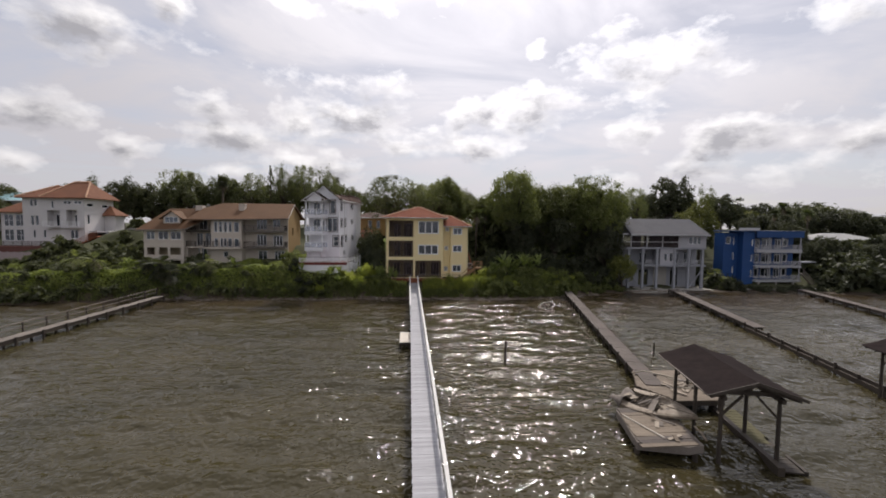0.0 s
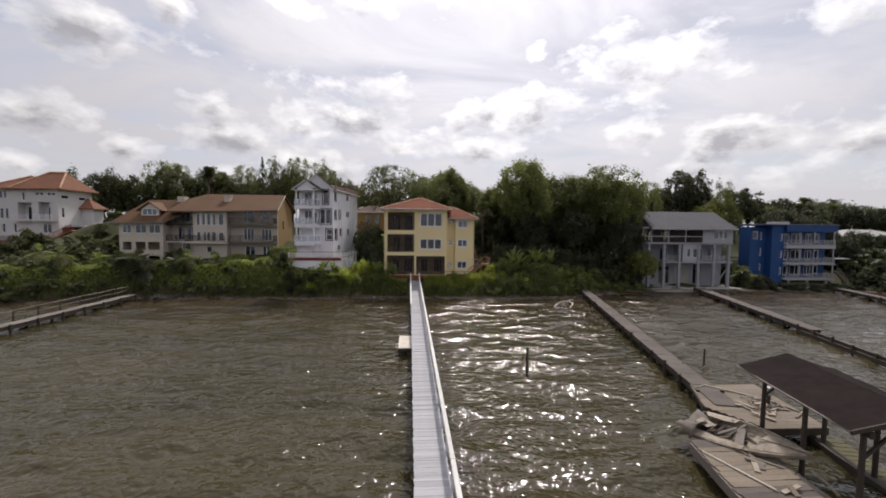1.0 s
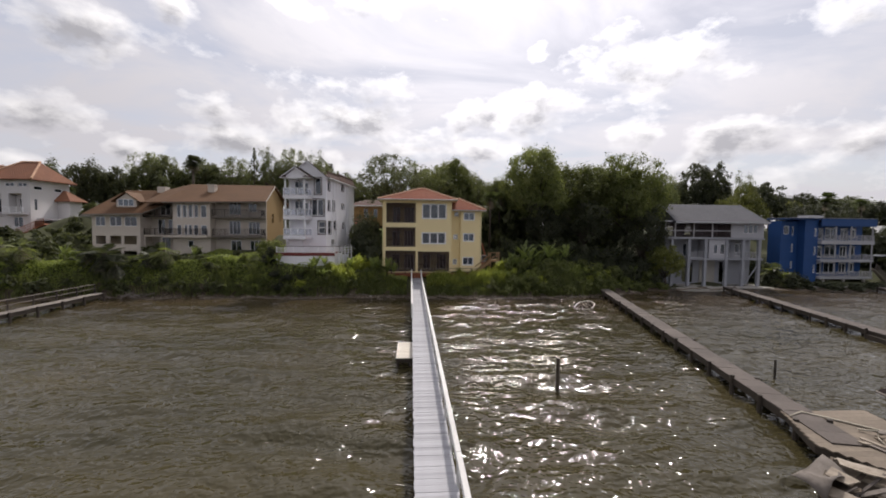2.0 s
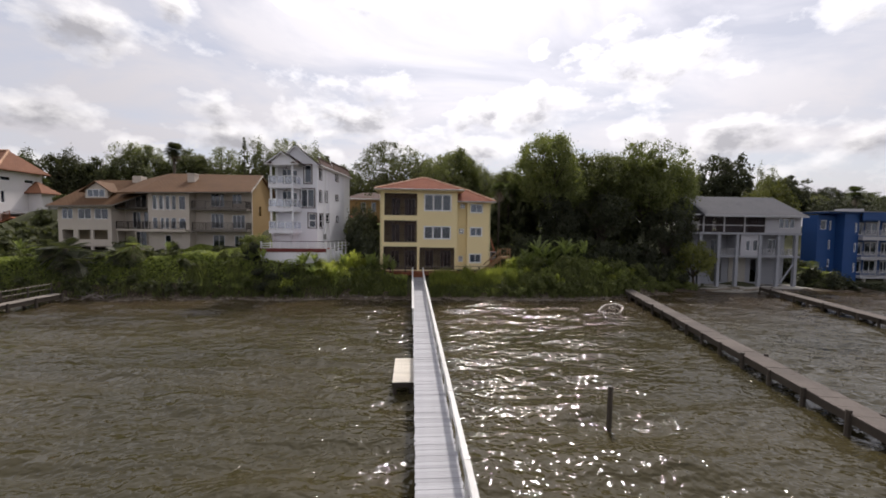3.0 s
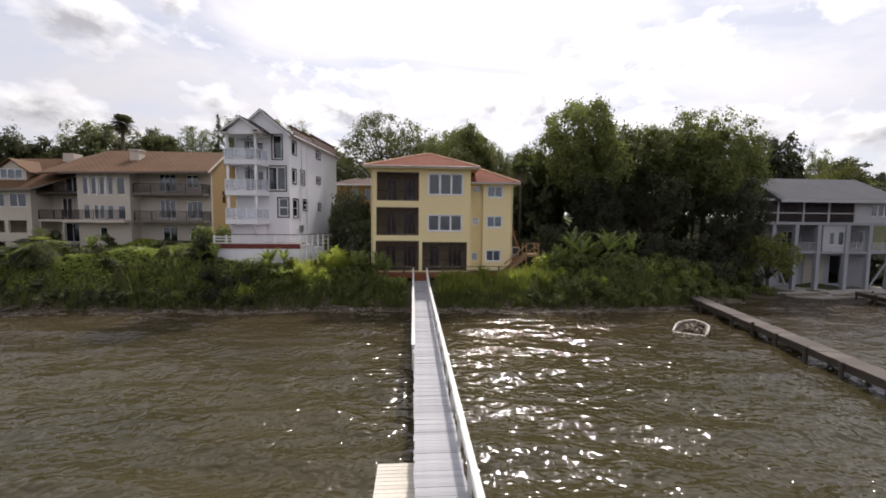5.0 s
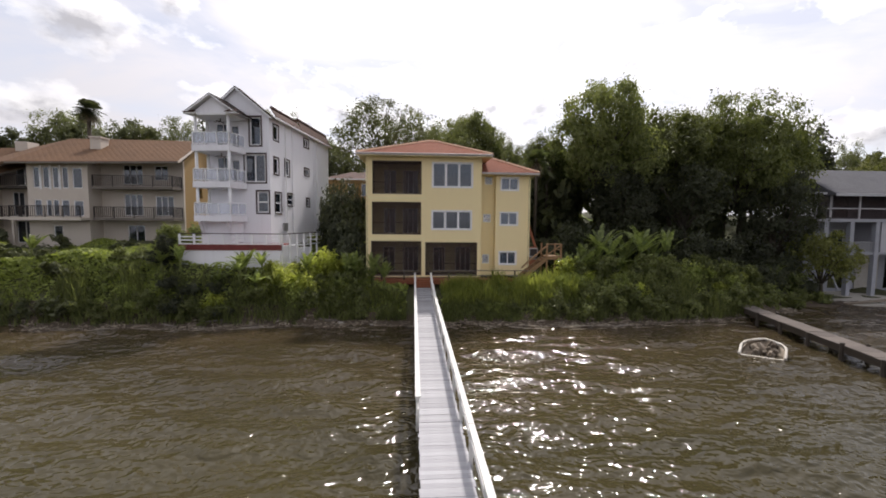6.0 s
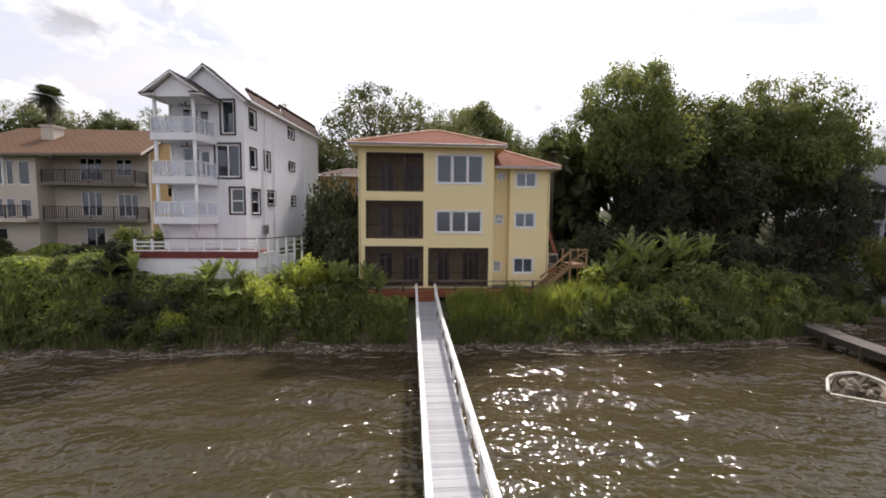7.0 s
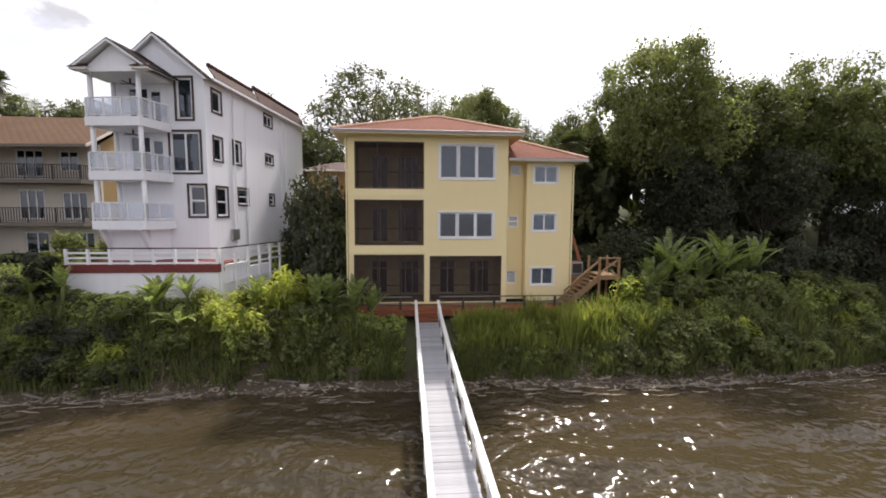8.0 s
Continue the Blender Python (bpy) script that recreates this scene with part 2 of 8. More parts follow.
YELLOW_TRIM = surface("pale_yellow_trim", (0.84, 0.74, 0.44), (0.76, 0.66, 0.38), 0.85, 20.0, 0.3, 0.7, 0.08)
WHITE = surface("white_stucco", (0.85, 0.845, 0.88), (0.77, 0.765, 0.80), 0.9, 22.0, 0.25, 0.7, 0.10, stain=(0.52, 0.50, 0.48))
WHITE_TRIM = surface("white_painted_wood", (0.84, 0.84, 0.85), (0.72, 0.72, 0.73), 0.6, 12.0, 0.5, 0.7, 0.08)
BROWN_TRIM = surface("dark_brown_trim", (0.070, 0.044, 0.039), (0.040, 0.027, 0.024), 0.6, 12.0, 0.6, 0.7, 0.1)
DARK_EDGE = surface("dark_roof_edge", (0.030, 0.022, 0.020), (0.016, 0.012, 0.011), 0.95, 8.0, 0.6, 0.7, 0.2, spec=0.05)
BRONZE = surface("bronze_screen_frame", (0.075, 0.05, 0.035), (0.045, 0.03, 0.022), 0.5, 12.0, 0.6, 0.7, 0.1)
CREAM = surface("cream_stucco", (0.61, 0.55, 0.48), (0.49, 0.43, 0.37), 0.9, 20.0, 0.25, 0.7, 0.12, stain=(0.36, 0.30, 0.24))
OCHRE = surface("ochre_stucco", (0.37, 0.245, 0.105), (0.28, 0.185, 0.080), 0.9, 20.0, 0.25, 0.7, 0.12, stain=(0.28, 0.2, 0.09))
GREY_SIDING = surface("pale_grey_siding", (0.33, 0.34, 0.37), (0.25, 0.26, 0.29), 0.8, 8.0, 0.4, 0.7, 0.2, stretch=(0.3, 0.3, 4), stain=(0.34, 0.34, 0.35))
BLUE = surface("cobalt_blue_siding", (0.016, 0.070, 0.225), (0.011, 0.050, 0.165), 0.6, 9.0, 0.35, 0.7, 0.15, stretch=(0.3, 0.3, 3))
DULL_WHITE = surface("chalked_white_paint", (0.46, 0.46, 0.48), (0.34, 0.34, 0.36), 0.8, 10.0, 0.5, 0.7, 0.1)
RIM = surface("chalky_rim", (0.80, 0.78, 0.72), (0.24, 0.19, 0.13), 0.7, 4.0, 0.7, 0.5, 0.2)
HILL_WHITE = surface("dulled_white_stucco", (0.64, 0.62, 0.62), (0.53, 0.51, 0.51), 0.9, 22.0, 0.25, 0.7, 0.10, stain=(0.40, 0.38, 0.36))
CONCRETE = surface("weathered_concrete", (0.46, 0.44, 0.40), (0.27, 0.25, 0.22), 0.9, 6.0, 0.6, 0.7, 0.35)
CAP_TILE = surface("pale_cap_tile", (0.56, 0.36, 0.24), (0.42, 0.24, 0.15), 0.85, 7.0, 0.8, each=0.25)
DULL_TILE = tiling("dull_orange_roof_tile", (0.215, 0.092, 0.050), (0.140, 0.060, 0.034))
GREY_TRIM = surface("greyed_gutter_paint", (0.50, 0.46, 0.45), (0.40, 0.36, 0.35), 0.6, 10.0, 0.5)
ORANGE_WOOD = surface("orange_brown_timber", (0.33, 0.20, 0.10), (0.19, 0.112, 0.058), 0.8, 8.0, 0.6, each=0.2)
ORANGE_TILE = tiling("orange_roof_tile", (0.205, 0.064, 0.032), (0.112, 0.036, 0.020), rough=0.95)
BROWN_TILE = tiling("brown_roof_shingle", (0.138, 0.072, 0.034), (0.084, 0.044, 0.021), 0.5, 0.22, strength=0.35)
RED_TILE = tiling("dark_red_roof_tile", (0.090, 0.044, 0.031), (0.046, 0.024, 0.018))
GREY_SHINGLE = tiling("grey_roof_shingle", (0.088, 0.088, 0.098), (0.058, 0.058, 0.066), 0.4, 0.2, strength=0.3)
TORN_FELT = surface("worn_roof_felt", (0.028, 0.020, 0.0185), (0.011, 0.008, 0.008), 0.95, 3.0, 0.5, 0.6, 0.5, spec=0.08)
GLASS = glazing("tinted_window_glass", (0.30, 0.37, 0.46), 0.085)
PALE_GLASS = glazing("balustrade_glass", (0.92, 0.94, 0.98), 0.05, 0.72, 0.8)
LIGHT_GLASS = glazing("curtained_glass", (0.62, 0.72, 0.84), 0.09, 0.6)
SCREEN = screening("insect_screen", (0.055, 0.041, 0.040), 0.40)
DARK_ROOM = surface("dim_room_paint", (0.40, 0.33, 0.23), (0.28, 0.23, 0.165), 0.9, 4.0, 0.5)
CURTAIN = surface("pale_curtain", (0.62, 0.62, 0.60), (0.45, 0.45, 0.44), 0.95, 3.0, 0.6, 0.7, 0.3, stretch=(8, 8, 0.2))
IRON = surface("dark_iron_rail", (0.045, 0.035, 0.03), (0.025, 0.02, 0.018), 0.6, 10.0, 0.8)
BARK = surface("tree_bark", (0.11, 0.09, 0.07), (0.05, 0.04, 0.03), 0.95, 8.0, 0.9, 0.7, 0.6, stretch=(2, 2, 0.4))
HULL = surface("chalky_boat_hull", (0.44, 0.38, 0.30), (0.12, 0.088, 0.06), 0.7, 5.0, 0.9, 0.6, 0.3)
WRECK_INNER = surface("rotten_boat_inside", (0.14, 0.11, 0.08), (0.05, 0.04, 0.03), 0.9, 6.0, 0.8, 0.7, 0.5)
MOSS = surface("mossy_boards", (0.13, 0.12, 0.065), (0.07, 0.065, 0.035), 0.95, 7.0, 0.7, 0.7, 0.4)
METAL = surface("dull_metal", (0.5, 0.5, 0.5), (0.34, 0.34, 0.34), 0.45, 9.0, 0.7, 0.7, 0.1, metal=0.8)
LEAF_OAK = foliage("oak_leaves", (0.205, 0.225, 0.085), (0.090, 0.105, 0.044), 0.48)
LEAF_FAR = foliage("distant_leaves", (0.135, 0.145, 0.074), (0.056, 0.064, 0.038), 0.42)
# leaf colour lowered to stand in for shade, mainly right-hand woods and under oaks
LEAF_DEEP = foliage("shade_darkened_leaves", (0.085, 0.092, 0.054), (0.036, 0.042, 0.027), 0.36)
LEAF_SEDGE = foliage("dark_sedge_blades", (0.17, 0.185, 0.07), (0.065, 0.078, 0.033), 0.44)
LEAF_YELLOW = foliage("yellow_green_leaves", (0.44, 0.46, 0.12), (0.19, 0.22, 0.06), 0.56)
LEAF_BUSH = foliage("bank_shrub_leaves", (0.235, 0.255, 0.095), (0.075, 0.090, 0.040), 0.46)
LEAF_VINE = foliage("vine_leaves", (0.330, 0.375, 0.105), (0.130, 0.160, 0.052), 0.48)
LEAF_REED = foliage("reed_blades", (0.44, 0.47, 0.13), (0.19, 0.225, 0.065), 0.54)
LEAF_BANANA = foliage("banana_leaves", (0.290, 0.335, 0.130), (0.120, 0.150, 0.060), 0.48, 0.35)
LEAF_PALM = foliage("palm_fronds", (0.123, 0.144, 0.071), (0.049, 0.064, 0.033), 0.4)
DEAD_FROND = foliage("dry_fronds", (0.360, 0.301, 0.252), (0.200, 0.160, 0.133), 0.3)
LEAF_AIRY = foliage("sunlit_open_leaves", (0.190, 0.205, 0.095), (0.082, 0.092, 0.048), 0.48)
LEAF_OLIVE = foliage("olive_yellow_leaves", (0.220, 0.225, 0.075), (0.095, 0.105, 0.038), 0.46)

# ---------------------------------------------------------------- mesh helpers


class Shape:
    """Collects vertices and faces of one mesh."""

    def __init__(self):
        self.v, self.f = [], []

    def face(self, *pts):
        k = len(self.v)
        self.v += [tuple(p) for p in pts]
        self.f.append(tuple(range(k, k + len(pts))))
        return self

    def weld(self):
        """Let faces share the corners that lie in one place."""
        seen, index, kept = {}, [], []
        for p in self.v:
            key = tuple(round(c, 4) for c in p)
            if key not in seen:
                seen[key] = len(kept)
                kept.append(p)
            index.append(seen[key])
        self.v = kept
        self.f = [q for q in (tuple(dict.fromkeys(index[i] for i in f)) for f in self.f) if len(q) > 2]
        return self

    def ring(self, x0, x1, z0, z1, bar, y0, y1):
        """A rectangular frame standing in x and z, bar wide."""
        k = len(self.v)
        for y in (y0, y1):
            for d in (0.0, bar):
                self.v += [(x0 + d, y, z0 + d), (x1 - d, y, z0 + d), (x1 - d, y, z1 - d), (x0 + d, y, z1 - d)]
        for i in range(4):
            j = (i + 1) % 4
            self.f += [(k + i, k + j, k + 4 + j, k + 4 + i), (k + 8 + j, k + 8 + i, k + 12 + i, k + 12 + j),
                       (k + j, k + i, k + 8 + i, k + 8 + j), (k + 4 + i, k + 4 + j, k + 12 + j, k + 12 + i)]
        return self

    def box(self, x0, x1, y0, y1, z0, z1):
        x0, x1, y0, y1, z0, z1 = min(x0, x1), max(x0, x1), min(y0, y1), max(y0, y1), min(z0, z1), max(z0, z1)
        k = len(self.v)
        self.v += [(x0, y0, z0), (x1, y0, z0), (x1, y1, z0), (x0, y1, z0), (x0, y0, z1), (x1, y0, z1), (x1, y1, z1), (x0, y1, z1)]
        self.f += [tuple(k + i for i in q) for q in ((3, 2, 1, 0), (4, 5, 6, 7), (0, 1, 5, 4), (1, 2, 6, 5), (2, 3, 7, 6), (3, 0, 4, 7))]
        return self

    def beam(self, a, b, w, h, up=(0, 0, 1)):
        """A squared timber from a to b, w wide and h deep, centred on the line."""
        a, b = Vector(a), Vector(b)
        d = (b - a).normalized()
        u = Vector(up)
        if abs(d.dot(u)) > 0.98:
            u = Vector((0, 1, 0))
        s = d.cross(u).normalized() * (w / 2)
        t = s.cross(d).normalized() * (h / 2)
        k = len(self.v)
        for p in (a, b):
            self.v += [tuple(p - s - t), tuple(p + s - t), tuple(p + s + t), tuple(p - s + t)]
        self.f += [tuple(k + i for i in q) for q in ((0, 1, 2, 3), (7, 6, 5, 4), (0, 4, 5, 1), (1, 5, 6, 2), (2, 6, 7, 3), (3, 7, 4, 0))]
        return self

    def tube(self, pts, radii, sides=8, caps=True):
        """A round limb along the points with a radius at each."""
        rings = []
        for i, p in enumerate(pts):
            p = Vector(p)
            q = Vector(pts[min(i + 1, len(pts) - 1)]) - Vector(pts[max(i - 1, 0)])
            d = q.normalized() if q.length > 1e-6 else Vector((0, 0, 1))
            u = d.cross(Vector((0.31, 0.95, 0.02))).normalized()
            w = d.cross(u)
            r = radii[i] if isinstance(radii, (list, tuple)) else radii
            k = len(self.v)
            for j in range(sides):
                a = 2 * math.pi * j / sides
                self.v.append(tuple(p + (u * math.cos(a) + w * math.sin(a)) * r))
            rings.append(k)
        for k0, k1 in zip(rings, rings[1:]):
            for j in range(sides):
                self.f.append((k0 + j, k0 + (j + 1) % sides, k1 + (j + 1) % sides, k1 + j))
        if caps:
            self.f.append(tuple(rings[0] + j for j in reversed(range(sides))))
            self.f.append(tuple(rings[-1] + j for j in range(sides)))
        return self

    def prism(self, outline, z0, z1):
        """An upright prism over an outline in x and y."""
        n, k = len(outline), len(self.v)
        self.v += [(x, y, z0) for x, y in outline] + [(x, y, z1) for x, y in outline]
        self.f.append(tuple(k + i for i in reversed(range(n))))
        self.f.append(tuple(k + n + i for i in range(n)))
        for i in range(n):
            j = (i + 1) % n
            self.f.append((k + i, k + j, k + n + j, k + n + i))
        return self

    def wall(self, length, z0, z1, thick, holes=(), start=0.0):
        """A wall along x from start, its face at y=0 and its back at y=thick, with rectangular openings (x0, x1, z0, z1) through it."""
        xs = sorted({start, start + length, *[h[0] for h in holes], *[h[1] for h in holes]})
        zs = sorted({z0, z1, *[h[2] for h in holes], *[h[3] for h in holes]})
        xs = [x for x in xs if start - 1e-6 <= x <= start + length + 1e-6]
        zs = [z for z in zs if z0 - 1e-6 <= z <= z1 + 1e-6]
        solid = {}
        for i in range(len(xs) - 1):
            for j in range(len(zs) - 1):
                cx, cz = (xs[i] + xs[i + 1]) / 2, (zs[j] + zs[j + 1]) / 2
                solid[i, j] = not any(h[0] < cx < h[1] and h[2] < cz < h[3] for h in holes)
        for (i, j), full in solid.items():
            if not full:
                continue
            a, b, c, d = xs[i], xs[i + 1], zs[j], zs[j + 1]
            self.face((a, 0, c), (b, 0, c), (b, 0, d), (a, 0, d))
            self.face((b, thick, c), (a, thick, c), (a, thick, d), (b, thick, d))
            if not solid.get((i - 1, j)):
                self.face((a, thick, c), (a, 0, c), (a, 0, d), (a, thick, d))
            if not solid.get((i + 1, j)):
                self.face((b, 0, c), (b, thick, c), (b, thick, d), (b, 0, d))
            if not solid.get((i, j - 1)):
                self.face((a, thick, c), (b, thick, c), (b, 0, c), (a, 0, c))
            if not solid.get((i, j + 1)):
                self.face((a, 0, d), (b, 0, d), (b, thick, d), (a, thick, d))
        return self

    def moved(self, m):
        self.v = [tuple(m @ Vector(p)) for p in self.v]
        return self

    def slab(self, pts, thick):
        """A sheet with thickness under the polygon pts (upper side given)."""
        k, n = len(self.v), len(pts)
        self.v += [tuple(p) for p in pts] + [(p[0], p[1], p[2] - thick) for p in pts]
        self.f.append(tuple(k + i for i in range(n)))
        self.f.append(tuple(k + n + i for i in reversed(range(n))))
        for i in range(n):
            j = (i + 1) % n
            self.f.append((k + n + i, k + n + j, k + j, k + i))
        return self

    def mesh(self, name, material, smooth=False):
        me = bpy.data.meshes.new(name)
        me.from_pydata(self.v, [], self.f)
        me.materials.append(material)
        if smooth:
            me.polygons.foreach_set("use_smooth", [True] * len(me.polygons))
        me.update()
        return me


def part(name, shape, material, parent, label="", kind="", smooth=False, m=None):
    """One mesh object under a thing or under a part."""
    ob = new(name, shape if isinstance(shape, bpy.types.Mesh) else shape.mesh(name, material, smooth))
    ob.parent = parent
    if m is not None:
        ob.matrix_basis = m
    return tagged(ob, label, kind=kind)


def thing(name, label, category, m=None, group="", kind=""):
    """An Empty at the base of a thing, to which its parts belong."""
    ob = new(name)
    ob.empty_display_size = 0.3
    if m is not None:
        ob.matrix_basis = m
    return tagged(ob, label, category, group, kind)


def solid(name, shape, material, label, category, kind="", group="", smooth=False, m=None):
    ob = new(name, shape.mesh(name, material, smooth))
    if m is not None:
        ob.matrix_basis = m
    return tagged(ob, label, category, group, kind)


def soup(name, verts, quads, material):
    """A mesh from numpy arrays of vertices and four-cornered faces."""
    me = bpy.data.meshes.new(name)
    me.vertices.add(len(verts))
    me.vertices.foreach_set("co", np.asarray(verts, np.float32).ravel())
    n = len(quads)
    me.loops.add(n * 4)
    me.loops.foreach_set("vertex_index", np.asarray(quads, np.int32).ravel())
    me.polygons.add(n)
    me.polygons.foreach_set("loop_start", np.arange(0, n * 4, 4, dtype=np.int32))
    me.polygons.foreach_set("loop_total", np.full(n, 4, np.int32))
    me.materials.append(material)
    me.update(calc_edges=True)
    me.validate()
    return me


# ---------------------------------------------------------------- ground and water
SHORE_X = [-400, -120, -70, -50, -36, -20, -8, 6, 16, 24, 31, 37, 46, 56, 64, 75, 90, 140, 400]
SHORE_Y = [52, 52, 54.5, 56.5, 59.4, 59.2, 59.1, 59.1, 59.1, 60.3, 63.6, 65.0, 65.2, 65.6, 64.6, 62.5, 58, 54, 54]
HEIGHTS = [(-90, 70, 3.0), (-90, 85, 7.0), (-70, 62, 2.8), (-70, 72, 3.6), (-66, 79, 6.0), (-66, 90, 7.5), (-58, 64, 3.2), (-54, 74, 6.4), (-52, 79, 9.6), (-50, 88, 10.8),
           (-46, 65, 3.4), (-44, 70, 4.4), (-36, 65, 3.6), (-33, 69.5, 4.0), (-28, 65, 3.8), (-26, 70.5, 4.9), (-21, 66, 4.3), (-22, 78, 7.0), (-17, 63.5, 3.7), (-12, 62.6, 3.3),
           (-12, 70, 4.8), (-7, 64, 2.4), (-6, 72, 4.6), (-6, 82, 8.0), (0, 63, 1.6), (0, 68, 2.2), (6, 63, 1.6), (8, 68, 2.4), (12, 64, 2.2), (12, 74, 5.2), (14, 85, 9.2),
           (20, 65, 2.6), (24, 74, 4.4), (32, 67, 1.2), (30, 80, 6.2), (38, 67, 0.1), (46, 66.6, 0.05), (54, 67, 0.1), (42, 70.5, 0.0), (50, 70.5, 0.0), (45, 75, 2.4), (48, 85, 7.0), (60, 68, 0.3), (72, 68, 0.3),
           (68, 80, 4.0), (80, 72, 2.2), (85, 62, 1.0), (90, 80, 5.0), (0, 100, 10.5), (-40, 100, 11.5), (40, 100, 9.5), (80, 100, 8.5), (-90, 110, 11.0), (110, 90, 6.0)]
HX = np.array(HEIGHTS)


def shore(x):
    return float(np.interp(x, SHORE_X, SHORE_Y))


def land(x, y):
    """The height of the bank and the ground behind it."""
    s = y - shore(x)
    d2 = (HX[:, 0] - x) ** 2 + ((HX[:, 1] - y) * 1.25) ** 2 + 2.0
    w = 1.0 / d2 ** 1.8
    up = float((w * HX[:, 2]).sum() / w.sum())
    if y > 120:
        up = up + (10.0 - up) * min((y - 120) / 80, 1)
    if s < 0:
        return max(-1.6, s * 0.45 - 0.12)
    rise = min(s / 3.2, 1.0)
    rise = rise * rise * (3 - 2 * rise)
    return -0.12 + (up + 0.12) * rise + 0.12 * noise.noise((x * 0.5, y * 0.5, 3.0)) * rise


def ground_sheet():
    xs = sorted({*np.arange(-110, 110.1, 1.4).round(3), *[-3000, -1500, -800, -400, -250, -160, -130, 130, 160, 250, 400, 800, 1500, 3000]})
    ys = sorted({*np.arange(50, 100.1, 0.9).round(3), *[105, 112, 120, 135, 160, 200, 300, 500, 900, 1600, 3200]})
    verts = [(x, y, land(x, y)) for y in ys for x in xs]
    nx = len(xs)
    quads = [(j * nx + i, j * nx + i + 1, (j + 1) * nx + i + 1, (j + 1) * nx + i) for j in range(len(ys) - 1) for i in range(nx - 1)]
    me = soup("ground", verts, quads, EARTH)
    me.polygons.foreach_set("use_smooth", [True] * len(me.polygons))
    tagged(new("ground", me), "overgrown green earth bank rising from the lake", "ground", kind="structure")


def water_sheet():
    xs = np.concatenate([[-3000, -1200, -500, -250, -150], np.arange(-100, 100.01, 0.55), [150, 250, 500, 1200, 3000]])
    ys = np.concatenate([[-3000, -1000, -300, -120, -50, -20], np.arange(2, 70.01, 0.27), [75]])
    X, Y = np.meshgrid(xs, ys)
    rng = np.random.default_rng(5)
    Z = np.zeros_like(X)
    for _ in range(40):
        lam = rng.uniform(1.2, 4.4)
        th = rng.normal(0.10, 0.45)
        k = 2 * math.pi / lam
        Z += 0.0068 * lam ** 0.85 * np.sin(k * (math.sin(th) * X + math.cos(th) * Y) + rng.uniform(0, 6.28))
    inside = (abs(X) < 100) & (Y > 2) & (Y < 70)
    Z = np.where(inside, Z, 0.0)
    verts = np.stack([X, Y, Z], -1).reshape(-1, 3)
    ny, nx = X.shape
    idx = np.arange(ny * nx).reshape(ny, nx)
    quads = np.stack([idx[:-1, :-1], idx[:-1, 1:], idx[1:, 1:], idx[1:, :-1]], -1).reshape(-1, 4)
    me = soup("water", verts, quads, WATER)
    me.polygons.foreach_set("use_smooth", [True] * len(me.polygons))
    tagged(new("water", me), "choppy brown lake water glinting in the sun", "water", kind="structure")


ground_sheet()
water_sheet()

# ---------------------------------------------------------------- the long dock
DOCK_A, DOCK_B = Vector((0.42, 0.0, 0.0)), Vector((-0.30, 65.0, 0.0))   # left edge of the deck
DECK_Z, DECK_W = 1.40, 1.12


def dock_x(y):
    return DOCK_A.x + (DOCK_B.x - DOCK_A.x) * y / 65.0


def deck_z(y):
    """The deck climbs a little over its last metres to the house."""
    return DECK_Z + max(0.0, (y - 60.4)) * 0.16


def build_dock():
    dock = thing("dock", "long narrow grey bleached wooden dock with a white side rail", "dock")
    for i in range(44):
        y = -22 + i * 2.0
        if y > 64.5:
            break
        x, z = dock_x(y), deck_z(y)
        for side in (0.10, DECK_W - 0.10):
            s = Shape().tube([(x + side, y, -1.3 if y < 60 else 0.0), (x + side, y, z - 0.2)], [0.12, 0.11], 8)
            part("pile", s, DARK_WOOD, dock)
        part("cross_beam", Shape().box(x - 0.03, x + DECK_W + 0.03, y - 0.06, y + 0.06, z - 0.34, z - 0.18), DARK_WOOD, dock)
        part("rail_post", Shape().box(x + DECK_W + 0.005, x + DECK_W + 0.10, y - 0.05, y + 0.05, z - 0.30, z + 0.86), RAIL_WOOD, dock)
        if y > 43.5:
            part("rail_post", Shape().box(x - 0.10, x - 0.005, y - 0.05, y + 0.05, z - 0.30, z + 0.86), RAIL_WOOD, dock)
    for side in (0.06, DECK_W - 0.06):
        s = Shape()
        for y0, y1 in ((-24, 60.4), (60.4, 65.0)):
            s.beam((dock_x(y0) + side, y0, deck_z(y0) - 0.11), (dock_x(y1) + side, y1, deck_z(y1) - 0.11), 0.06, 0.15)
        part("stringer", s, DARK_WOOD, dock)
    # rails in lengths of four metres, a cap and a lower rail
    y = -22.0
    while y < 64.0:
        y1 = min(y + 4.0, 64.2)
        for side, first in ((DECK_W + 0.05, -99), (-0.05, 43.5)):
            if y1 <= first:
                continue
            ya = max(y, first)
            a, b = (dock_x(ya) + side, ya + 0.01, deck_z(ya) + 0.885), (dock_x(y1) + side, y1 - 0.01, deck_z(y1) + 0.885)
            part("rail_cap", Shape().beam(a, b, 0.145, 0.045), RAIL_WOOD, dock)
            part("mid_rail", Shape().beam((a[0], a[1], a[2] - 0.40), (b[0], b[1], b[2] - 0.40), 0.04, 0.12), RAIL_WOOD, dock)
            part("top_rail", Shape().beam((a[0], a[1], a[2] - 0.085), (b[0], b[1], b[2] - 0.085), 0.04, 0.12), RAIL_WOOD, dock)
        y = y1
    return dock


dock = build_dock()


